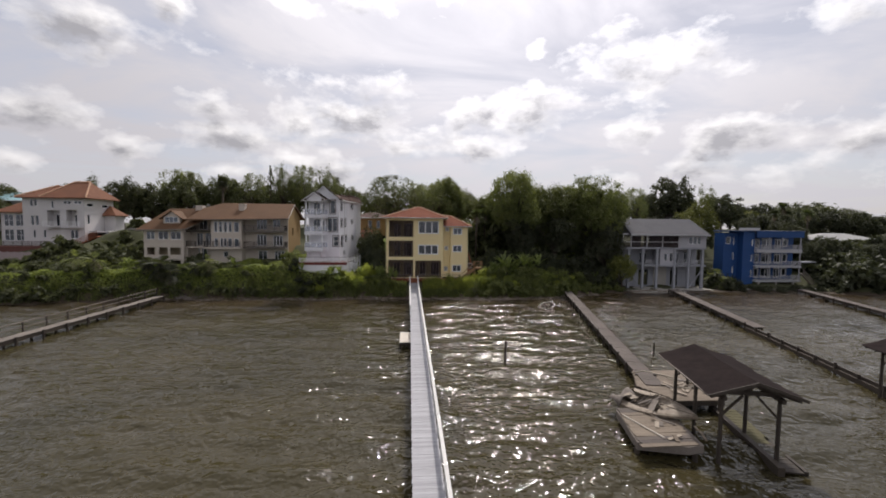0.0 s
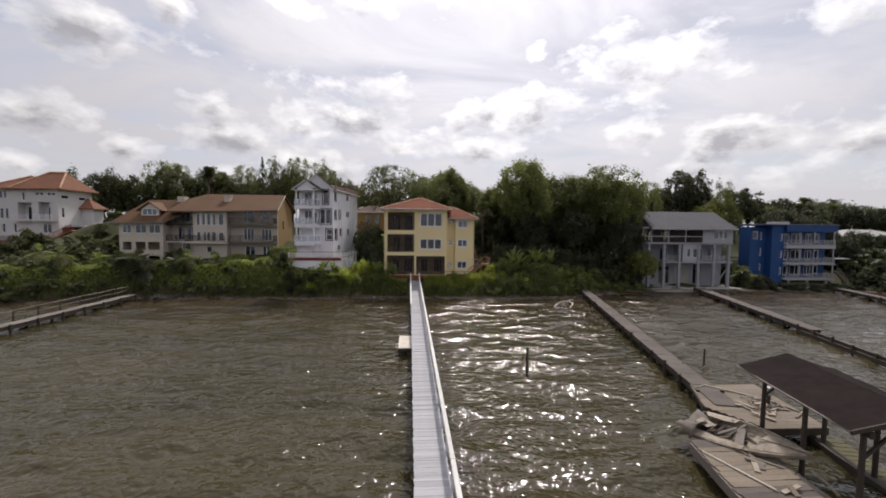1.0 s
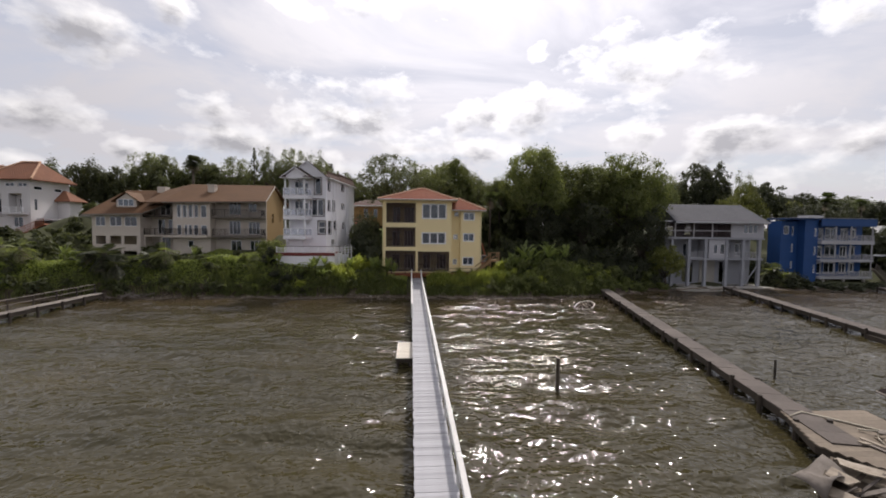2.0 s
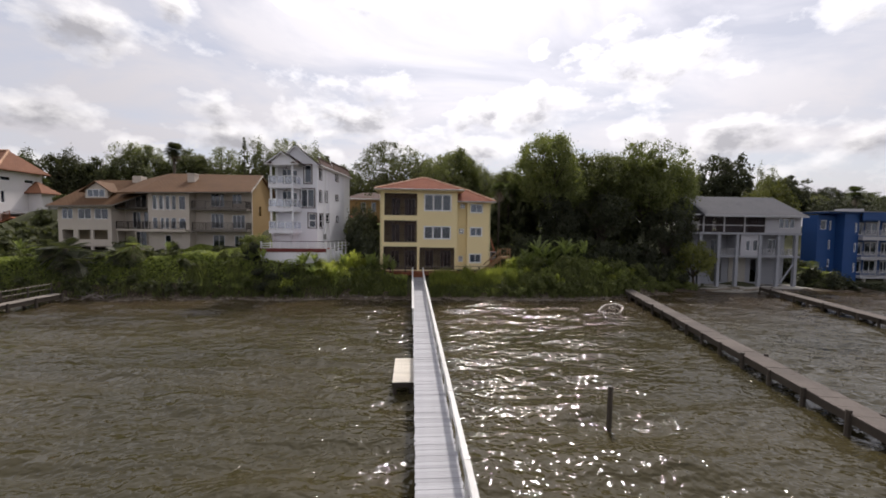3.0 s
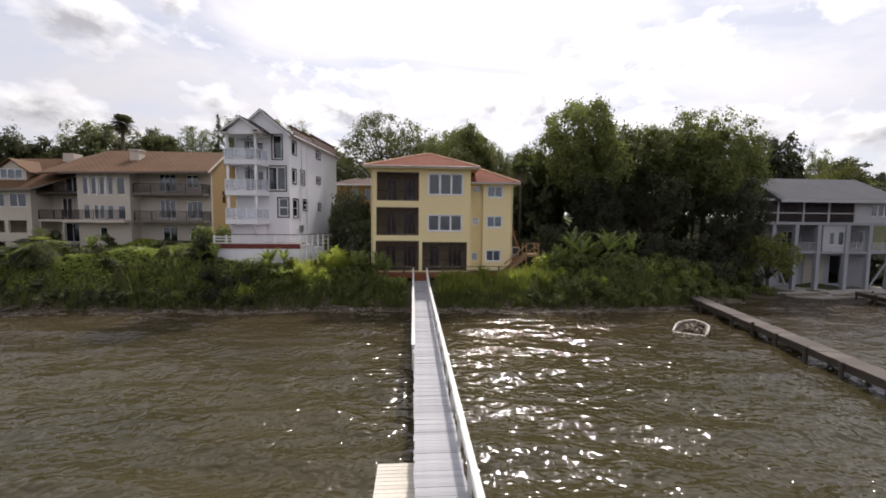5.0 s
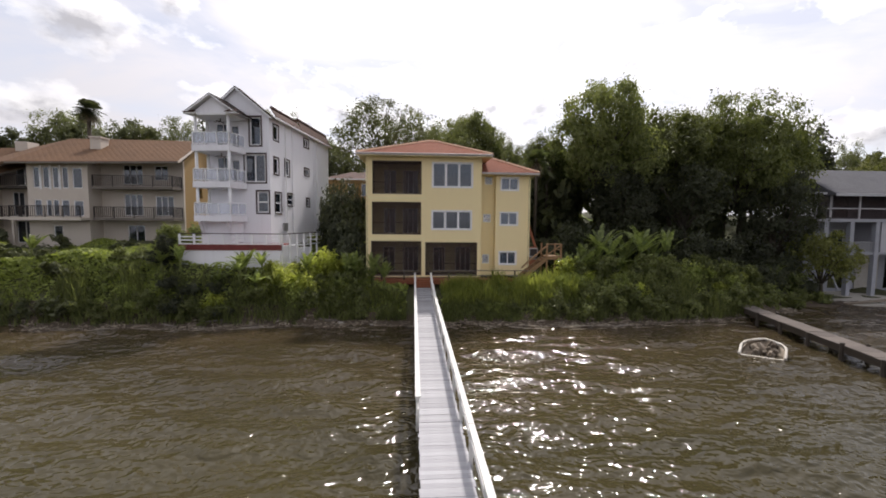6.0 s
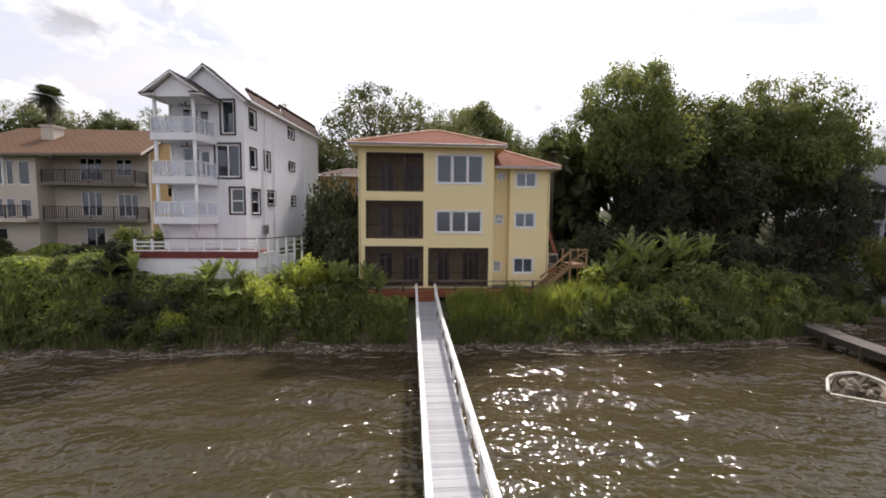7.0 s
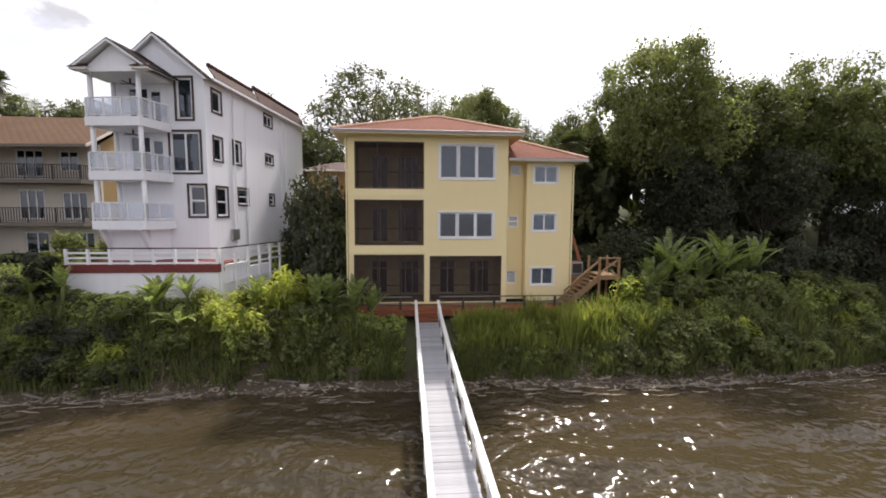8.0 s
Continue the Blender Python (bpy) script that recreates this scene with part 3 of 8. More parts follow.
def side_platform():
    m = pose(-0.96, 34.9, 0.0, 0, 0, 0.6)
    p = thing("swim_platform", "pale wooden platform beside the dock, low above the water", "platform", m)
    part("frame", Shape().box(0.02, 0.96, 0.02, 3.28, 0.44, 0.66), DARK_WOOD, p)
    for x in (0.1, 0.86):
        for y in (0.2, 3.05):
            part("pile", Shape().tube([(x, y, -1.2), (x, y, 0.45)], 0.09, 8), DARK_WOOD, p)
    n = 22
    for i in range(n):
        y0 = i * 3.3 / n
        part("plank", Shape().box(0, 0.98, y0 + 0.006, y0 + 3.3 / n - 0.006, 0.66, 0.70), LIGHT_PLANK, p)


side_platform()


def jetty(label, a, b, width, z, post_step, rail=False, boards=JETTY_TOP, ruin=999.0):
    """A low jetty from a (shore) to b, on paired posts; past ruin metres its boards are gone and one stringer is left."""
    a, b = Vector((*a, 0)), Vector((*b, 0))
    length = (b - a).length
    ang = math.degrees(math.atan2(-(b - a).x, (b - a).y))
    j = thing("jetty", label, "jetty", pose(a.x, a.y, 0, 0, 0, ang), group="old jetties")
    rng = random.Random(int(length * 10))
    n = int(length / 0.9)
    for i in range(n):
        y0 = i * length / n
        dz = rng.uniform(-0.015, 0.015)
        if y0 > ruin:
            break
        part("board", Shape().box(-width / 2 + rng.uniform(-.02, .02), width / 2 + rng.uniform(-.02, .02), y0 + 0.008, y0 + length / n - 0.008, z - 0.05 + dz, z + dz), boards, j)
    for x in (-width / 2 + 0.08, width / 2 - 0.08):
        part("stringer", Shape().box(x - 0.05, x + 0.05, 0, length if x > 0 else min(length, ruin), z - 0.40, z - 0.07), DARK_WOOD, j)
    if ruin < length:
        part("lower_beam", Shape().box(width / 2 - 0.06, width / 2 + 0.10, ruin - 1, length, 0.02, 0.38), DARK_WOOD, j)
    k = int(length / post_step) + 1
    for i in range(k):
        y = min(i * post_step + 0.3, length - 0.1)
        for x in (-width / 2 - 0.02, width / 2 + 0.02):
            top = z + (rng.choice([0.0, 0.02, 0.05, 0.12]) if not rail else 0.05)
            if y > ruin and x < 0:
                top = rng.uniform(0.05, 0.3)
            part("post", Shape().tube([(x, y, -1.3), (x + rng.uniform(-.03, .03), y, top)], [0.12, 0.105], 7), DARK_WOOD, j)
    if rail:
        side = -width / 2 - 0.03 if rail == "left" else width / 2 + 0.03
        i = 0
        while i * 2.4 < length:
            part("rail_post", Shape().box(side - 0.05, side + 0.05, i * 2.4, i * 2.4 + 0.1, z - 0.25, z + 0.93), DARK_WOOD, j)
            i += 1
        part("top_rail", Shape().box(side - 0.045, side + 0.045, 0, length, z + 0.93, z + 0.99), OLD_WOOD, j)
        part("lower_rail", Shape().box(side - 0.02, side + 0.02, 0, length, z + 0.45, z + 0.53), OLD_WOOD, j)
    return j


jetty("long low weathered brown wooden jetty on dark posts", (24.4, 61.5), (15.75, 24.4), 1.15, 0.80, 2.4)
jetty("long weathered wooden jetty with rough stub posts", (43.3, 64.0), (31.3, 22.5), 1.25, 0.72, 2.2, ruin=25.5)
jetty("low pale jetty leading to the blue house", (66.2, 64.0), (58.4, 43.0), 1.2, 0.70, 2.4)
jetty("old wooden jetty with a single handrail", (-34.7, 58.3), (-34.7, 22.0), 1.05, 0.78, 2.6, rail="right", boards=OLD_WOOD)

# ---------------------------------------------------------------- houses


def window(parent, x, z0, z1, wide, cols=2, rows=1, m=None, frame_mat=WHITE_TRIM, outer=None, glass=GLASS, deep=0.10, bar=0.05, curtain=None, label=""):
    """A window in an opening from x to x + wide: frame and mullions as one part, every pane under it; outer: a flat surround on the wall."""
    m = m or Matrix()
    y0, y1 = deep - 0.06, deep + 0.02
    w = part("window", Shape().ring(x, x + wide, z0, z1, bar, y0, y1), frame_mat, parent, label, m=m)
    for i in range(1, cols):
        c = x + wide * i / cols
        part("mullion", Shape().box(c - bar / 2, c + bar / 2, y0, y1, z0 + bar, z1 - bar), frame_mat, w)
    for j in range(1, rows):
        c = z0 + (z1 - z0) * j / rows
        part("crossbar", Shape().box(x + bar, x + wide - bar, y0 + 0.005, y1 - 0.005, c - bar / 2, c + bar / 2), frame_mat, w)
    if outer:
        part("surround", Shape().ring(x - 0.11, x + wide + 0.11, z0 - 0.11, z1 + 0.11, 0.11, -0.035, 0.01), outer, w)
    for i in range(cols):
        for j in range(rows):
            a, b = x + wide * i / cols + bar * 0.5, x + wide * (i + 1) / cols - bar * 0.5
            c, d = z0 + (z1 - z0) * j / rows + bar * 0.5, z0 + (z1 - z0) * (j + 1) / rows - bar * 0.5
            g = part("pane", Shape().box(a, b, deep - 0.025, deep - 0.015, c, d), glass, w)
            g.visible_shadow = False
    if curtain:
        part("curtain", Shape().box(x + 0.02, x + wide - 0.02, deep + 0.10, deep + 0.13, z0, z1), curtain, w)
    return w


def railing(parent, pts, height, mat, style="bars", step=1.3, name="balustrade"):
    """A balustrade along points: posts, a top and a foot rail, and glass sheets or thin bars between."""
    rails, posts, fill, sheets = [], [], Shape(), []
    for a, b in zip(pts, pts[1:]):
        a, b = Vector(a), Vector(b)
        up = Vector((0, 0, height))
        rails.append(Shape().beam(a + up, b + up, 0.06, 0.05))
        rails.append(Shape().beam(a + Vector((0, 0, 0.10)), b + Vector((0, 0, 0.10)), 0.04, 0.04))
        n = max(1, round((b - a).length / step))
        for i in range(n + 1):
            p = a.lerp(b, i / n)
            if i or a == Vector(pts[0]):
                posts.append(Shape().beam(p, p + up - Vector((0, 0, 0.026)), 0.06, 0.06))
        if style == "glass":
            d = (b - a).normalized()
            for i in range(n):
                p, q = a.lerp(b, i / n) + d * 0.04, a.lerp(b, (i + 1) / n) - d * 0.04
                sheets.append(Shape().beam((p + q) / 2 + Vector((0, 0, 0.14)), (p + q) / 2 + Vector((0, 0, height - 0.04)), (p - q).length, 0.012, up=d.cross(Vector((0, 0, 1)))))
        else:
            k = max(2, int((b - a).length / 0.16))
            for i in range(k):
                p = a.lerp(b, (i + 0.5) / k)
                fill.beam(p + Vector((0, 0, 0.1)), p + up, 0.034, 0.034)
    r = part(name, rails[0], mat, parent)
    home = parent if parent.parent else r
    for s in rails[1:]:
        part("rail", s, mat, home)
    for s in posts:
        part("post", s, mat, home)
    if style == "glass":
        for sheet in sheets:
            part("glass_sheet", sheet, PALE_GLASS, home)
    else:
        part("infill", fill, mat, home, kind="stuff")
    return r


def hip_roof(x0, x1, y0, y1, z, rise, ridge_x0, ridge_x1, ridge_y, thick=0.16):
    s = Shape()
    a, b, c, d = (x0, y0, z), (x1, y0, z), (x1, y1, z), (x0, y1, z)
    p, q = (ridge_x0, ridge_y, z + rise), (ridge_x1, ridge_y, z + rise)
    for quad in ((a, b, q, p), (c, d, p, q)):
        s.slab(quad, thick)
    for tri in ((b, c, q), (d, a, p)):
        s.slab(tri, thick)
    return s


def shell(parent, name, width, deep, z0, z1, front_holes, mat, thick=0.22, right_holes=(), left_holes=(), side_mat=None):
    """Four walls of a block: its front along x at y=0, the sides butting behind it."""
    side_mat = side_mat or mat
    part(name, Shape().wall(width, z0, z1, thick, front_holes), mat, parent)
    part(name, Shape().wall(deep - 2 * thick, z0, z1, thick, right_holes), side_mat, parent, m=pose(width, thick, 0, 0, 0, 90))
    part(name, Shape().wall(deep - 2 * thick, z0, z1, thick, left_holes), side_mat, parent, m=pose(0, deep - thick, 0, 0, 0, -90))
    part(name, Shape().wall(width, z0, z1, thick, ()), side_mat, parent, m=pose(width, deep, 0, 0, 0, 180))


def hip_tiles(parent, a, b, mat, n, r=0.11):
    """Cap tiles laid along a hip or ridge."""
    a, b = Vector(a), Vector(b)
    base = Shape().tube([(0, 0, 0), ((b - a).length / n * 1.12, 0, 0.02)], [r * 1.1, r * 0.9], 6).mesh("cap_tile", mat)
    turn = (b - a).to_track_quat("X", "Z").to_matrix().to_4x4()
    for i in range(n):
        part("cap_tile", base, mat, parent, m=Matrix.Translation(a.lerp(b, i / n)) @ turn)


def yellow_house():
    h = thing("house", "three-storey yellow stucco house with an orange tiled hip roof", "house", pose(-4.15, 65.5, 2.40))
    W, D, T = 9.12, 8.4, 9.55
    porches = [(0.40, 4.29, 6.63, 9.25), (0.36, 4.27, 3.42, 6.02), (0.29, 4.30, 0.12, 2.89)]
    low_right = (4.61, 8.83, 0.12, 2.81)
    wins = [(5.19, 8.33, 7.25, 9.14), (5.16, 8.28, 3.88, 5.32)]
    shell(h, "wall", W, D, 0.0, T, [*porches, low_right, *wins], YELLOW, left_holes=[(3.0, 3.9, 7.3, 8.6), (3.0, 3.9, 4.0, 5.2)])
    # floor bands, proud of the wall
    for z in (3.02, 6.28):
        part("band", Shape().box(0.02, 4.62, -0.03, -0.002, z - 0.06, z + 0.16), YELLOW_TRIM, h)
    part("floor_slab", Shape().box(0.23, W - 0.23, 0.23, D - 0.23, 3.05, 3.30), DARK_ROOM, h)
    part("floor_slab", Shape().box(0.23, W - 0.23, 0.23, D - 0.23, 6.22, 6.47), DARK_ROOM, h)
    part("floor_slab", Shape().box(0.23, W - 0.23, 0.23, D - 0.23, -0.2, 0.06), DARK_ROOM, h)
    part("ceiling_slab", Shape().box(0.23, W - 0.23, 0.23, D - 0.23, 9.30, 9.5), DARK_ROOM, h)
    part("inner_wall", Shape().box(4.32, 4.55, 0.23, 2.6, 3.32, 9.28), YELLOW, h)
    # screened porches: frames, insect screen, and the glazed doors behind
    for x0, x1, z0, z1 in (*porches, low_right):
        s = Shape()
        b = 0.07
        s.box(x0, x0 + b, 0.03, 0.12, z0, z1).box(x1 - b, x1, 0.03, 0.12, z0, z1).box(x0 + b, x1 - b, 0.03, 0.12, z1 - b, z1).box(x0 + b, x1 - b, 0.03, 0.12, z0, z0 + 0.10)
        for k in (1, 2):
            c = x0 + (x1 - x0) * k / 3
            s.box(c - 0.025, c + 0.025, 0.04, 0.10, z0 + 0.1, z1 - b)
        if z0 < 1:
            s.box(x0 + b, x1 - b, 0.045, 0.095, z0 + 1.95, z0 + 2.0)
        f = part("screen_frame", s, BRONZE, h, "dark bronze screen frame")
        part("screen", Shape().box(x0 + b, x1 - b, 0.065, 0.07, z0 + 0.1, z1 - b), SCREEN, f)
        back = 2.4
        part("porch_wall", Shape().wall(x1 - x0 + 0.2, z0 - 0.05, z1 + 0.04, 0.15, [(x0 + 0.75, x0 + 1.75, z0 + 0.05, z0 + 2.15), (x1 - 1.55, x1 - 0.25, z0 + 0.05, z0 + 2.15)], start=x0 - 0.1), YELLOW, h, m=pose(0, back, 0))
        for xa, xb, n in ((x0 + 0.75, x0 + 1.75, 2), (x1 - 1.55, x1 - 0.25, 3)):
            window(h, xa, z0 + 0.05, z0 + 2.15, xb - xa, n, 1, m=pose(0, back, 0), frame_mat=WHITE_TRIM, glass=GLASS)
        part("porch_rail", Shape().box(x0 + b, x1 - b, 0.16, 0.2, z0 + 0.92, z0 + 0.97), BRONZE, h)
    for (x0, x1, z0, z1) in wins:
        w3 = (x1 - x0) / 3
        for k in range(3):
            window(h, x0 + k * w3 + (0.03 if k else 0), z0, z1, w3 - 0.03, 1, 1, glass=GLASS, bar=0.07)
        for c in (x0 + w3, x0 + 2 * w3):
            part("mullion", Shape().box(c - 0.005, c + 0.035, 0.0, 0.12, z0, z1), WHITE_TRIM, h)
        s = Shape()
        s.box(x0 - 0.09, x0, -0.03, 0.03, z0 - 0.08, z1 + 0.08).box(x1, x1 + 0.09, -0.03, 0.03, z0 - 0.08, z1 + 0.08)
        s.box(x0, x1, -0.03, 0.03, z1, z1 + 0.08).box(x0, x1, -0.05, 0.03, z0 - 0.08, z0)
        part("casing", s, WHITE_TRIM, h)
    # main roof
    o = 0.72
    roof = part("roof", hip_roof(-o, W + o, -o, D + o, T + 0.20, 1.85, 4.9, 5.5, D / 2), ORANGE_TILE, h)
    part("fascia", Shape().box(-o, W + o, -o - 0.03, -o, T + 0.05, T + 0.20).box(-o - 0.03, -o, -o - 0.03, D + o, T + 0.05, T + 0.20).box(W + o, W + o + 0.03, -o - 0.03, D + o, T + 0.05, T + 0.20), GREY_TRIM, h)
    part("gutter", Shape().tube([(-o, -o - 0.07, T + 0.17), (W + o, -o - 0.07, T + 0.17)], 0.045, 6), GREY_TRIM, h)
    part("soffit", Shape().box(-o, W + o, -o, D + o, T + 0.003, T + 0.04), YELLOW_TRIM, h)
    zr = T + 0.20
    for a, b, n in (((-o, -o, zr), (4.9, D / 2, zr + 1.85), 20), ((W + o, -o, zr), (5.5, D / 2, zr + 1.85), 18), ((4.9, D / 2, zr + 1.85), (5.5, D / 2, zr + 1.85), 2)):
        hip_tiles(roof, a, b, CAP_TILE, n)
    # side wing: a recessed strip and a forward bay
    wing_t = 8.35
    bay_x0, bay_x1, bay_y = 10.39, 13.14, 0.55
    strip_y = 1.15
    bay_wins = [(10.82, 12.24, 7.10, 8.10), (10.79, 12.22, 4.24, 5.27), (10.76, 12.15, 0.98, 2.02)]
    strip_wins = [(9.55, 10.20, 7.58, 8.22), (9.44, 10.10, 4.44, 5.15), (9.40, 10.02, 0.97, 1.76)]
    part("wall", Shape().wall(bay_x1 - bay_x0, 0, wing_t, 0.22, bay_wins, start=bay_x0), YELLOW, h, m=pose(0, bay_y, 0))
    part("wall", Shape().wall(bay_x0 - W - 0.02, 0, wing_t, 0.22, strip_wins, start=W), YELLOW, h, m=pose(0, strip_y, 0))
    part("wall", Shape().box(bay_x0, bay_x0 + 0.2, bay_y + 0.22, strip_y + 0.22, 0, wing_t), YELLOW, h)
    part("wall", Shape().wall(8.0, 0, wing_t, 0.22, [(2.0, 3.0, 4.2, 5.3)]), YELLOW, h, m=pose(bay_x1, bay_y + 0.22, 0, 0, 0, 90))
    part("wall", Shape().box(W, bay_x1, 8.6, 8.8, 0, wing_t), YELLOW, h)
    part("floor_slab", Shape().box(W + 0.02, bay_x1 - 0.25, strip_y + 0.25, 8.5, 3.1, 3.3).box(W + 0.02, bay_x1 - 0.25, strip_y + 0.25, 8.5, 6.2, 6.4), DARK_ROOM, h)
    for x0, x1, z0, z1 in bay_wins:
        window(h, x0, z0, z1, x1 - x0, 2, 1, m=pose(0, bay_y, 0), glass=LIGHT_GLASS, bar=0.075, curtain=CURTAIN)
        part("casing", Shape().box(x0 - 0.07, x0, -0.03, 0.02, z0 - 0.07, z1 + 0.07).box(x1, x1 + 0.07, -0.03, 0.02, z0 - 0.07, z1 + 0.07).box(x0, x1, -0.03, 0.02, z1, z1 + 0.07).box(x0, x1, -0.03, 0.02, z0 - 0.07, z0), WHITE_TRIM, h, m=pose(0, bay_y, 0))
    for x0, x1, z0, z1 in strip_wins:
        window(h, x0, z0, z1, x1 - x0, 1, 2 if 4 < z0 < 5 else 1, m=pose(0, strip_y, 0), glass=PALE_GLASS, bar=0.07, curtain=CURTAIN)
    e = wing_t + 0.12
    # wing roof: hipped to the outside, dying against the main block
    s = Shape()
    A, B, C, Dd = (W + 0.02, -0.05, e), (bay_x1 + 0.65, -0.05, e), (bay_x1 + 0.65, 9.3, e), (W + 0.02, 9.3, e)
    P, Q = (W + 0.02, 4.4, e + 1.75), (10.6, 4.4, e + 1.75)
    s.slab((A, B, Q, P), 0.14).slab((C, Dd, P, Q), 0.14).slab((B, C, Q), 0.14)
    wr = part("roof", s, ORANGE_TILE, h)
    hip_tiles(wr, B, Q, CAP_TILE, 15)
    hip_tiles(wr, Q, P, CAP_TILE, 5)
    part("fascia", Shape().box(W + 0.02, bay_x1 + 0.65, -0.10, -0.05, e - 0.17, e - 0.02).box(bay_x1 + 0.65, bay_x1 + 0.69, -0.10, 9.3, e - 0.17, e - 0.02), GREY_TRIM, h)
    part("soffit", Shape().box(W + 0.03, bay_x1 + 0.65, -0.05, 9.3, e - 0.16, e - 0.145), YELLOW_TRIM, h)
    part("downpipe", Shape().tube([(bay_x1 + 0.06, bay_y - 0.05, 0.1), (bay_x1 + 0.06, bay_y - 0.05, e - 0.2)], 0.045, 6), YELLOW_TRIM, h)
    part("downpipe", Shape().tube([(-0.06, -0.05, 0.1), (-0.06, -0.05, T - 0.1)], 0.045, 6), YELLOW_TRIM, h)
    return h


yellow_house()


def house_deck():
    """The red-stained deck in front of the yellow house, with its steps down to the dock and the stair at its side."""
    d = thing("deck", "red-stained wooden deck with a brown railing before the yellow house", "deck", pose(-4.9, 64.35, 0))
    for i in range(8):
        y0 = i * 0.142
        part("board", Shape().box(0, 14.4, y0 + 0.004, y0 + 0.138, 2.28, 2.33), RED_DECK, d)
    part("fascia", Shape().box(0, 14.4, -0.05, -0.002, 1.98, 2.31), RED_DECK, d)
    for x in np.arange(0.2, 14.4, 1.75):
        if 4.1 < x < 5.9:
            continue
        x = float(x)
        part("post", Shape().box(x - 0.06, x + 0.06, 0.02, 0.12, 0.6, 3.02), DARK_WOOD, d)
    for x0, x1 in ((0.1, 4.35), (5.9, 14.3)):
        part("top_rail", Shape().box(x0, x1, 0.0, 0.13, 3.02, 3.07), OLD_WOOD, d)
        part("mid_rail", Shape().box(x0, x1, 0.05, 0.09, 2.62, 2.70), OLD_WOOD, d)
    for i in range(3):
        part("step", Shape().box(4.5, 5.75, -0.95 + i * 0.3, -0.65 + i * 0.3, 1.92 + i * 0.125, 1.97 + i * 0.125), RED_DECK, d)
        part("riser", Shape().box(4.5, 5.75, -0.94 + i * 0.3, -0.92 + i * 0.3, 1.80 + i * 0.125, 1.92 + i * 0.125), RED_DECK, d)
    st = thing("stair", "orange-brown wooden outside stair with a landing at the house corner", "stair", pose(8.1, 64.45, 2.33))
    for i in range(9):
        part("step", Shape().box(0.0 + i * 0.22, 0.34 + i * 0.22, 0, 1.1, 0.14 + i * 0.19, 0.19 + i * 0.19), ORANGE_WOOD, st)
    for y in (-0.04, 1.1):
        part("stringer", Shape().beam((-0.05, y, 0.0), (2.1, y, 1.8), 0.06, 0.30), ORANGE_WOOD, st)
    for i in range(8):
        part("landing_board", Shape().box(1.95 + i * 0.15, 2.08 + i * 0.15, -0.1, 1.4, 1.82, 1.88), ORANGE_WOOD, st)
    part("landing_edge", Shape().box(1.9, 3.2, -0.15, -0.11, 1.62, 1.86), ORANGE_WOOD, st)
    for x in (1.98, 3.12):
        for y in (-0.08, 1.35):
            part("post", Shape().box(x - 0.06, x + 0.06, y - 0.05, y + 0.05, -1.6, 2.85), ORANGE_WOOD, st)
    part("handrail", Shape().beam((-0.05, -0.06, 0.95), (2.0, -0.06, 2.74), 0.07, 0.11), ORANGE_WOOD, st)
    part("handrail", Shape().box(1.9, 3.2, -0.14, -0.04, 2.80, 2.89), ORANGE_WOOD, st)
    part("mid_rail", Shape().beam((2.0, -0.08, 2.0), (3.1, -0.08, 2.75), 0.05, 0.09), ORANGE_WOOD, st)
    part("mid_rail", Shape().beam((3.12, 0.0, 2.35), (3.12, 1.3, 2.35), 0.05, 0.09), ORANGE_WOOD, st)
    part("side_board", Shape().beam((1.0, 1.75, 4.2), (1.75, 1.75, 2.0), 0.05, 0.2), RED_DECK, st)
    part("side_screen", Shape().box(1.0, 1.6, 1.72, 1.78, 0.9, 2.5), RED_DECK, st)
    ac = thing("air_conditioner", "dark grey air conditioner box beside the stair", "air conditioner", pose(9.15, 66.1, 4.0))
    part("case", Shape().box(0, 0.7, 0, 0.6, 0, 0.75), METAL, ac)
    part("grille", Shape().box(0.06, 0.64, -0.02, -0.003, 0.08, 0.66), IRON, ac)
    part("stand", Shape().box(0.05, 0.65, 0.05, 0.55, -0.25, -0.003).box(0.3, 0.4, 0.25, 0.35, -2.2, -0.25), OLD_WOOD, ac)


house_deck()


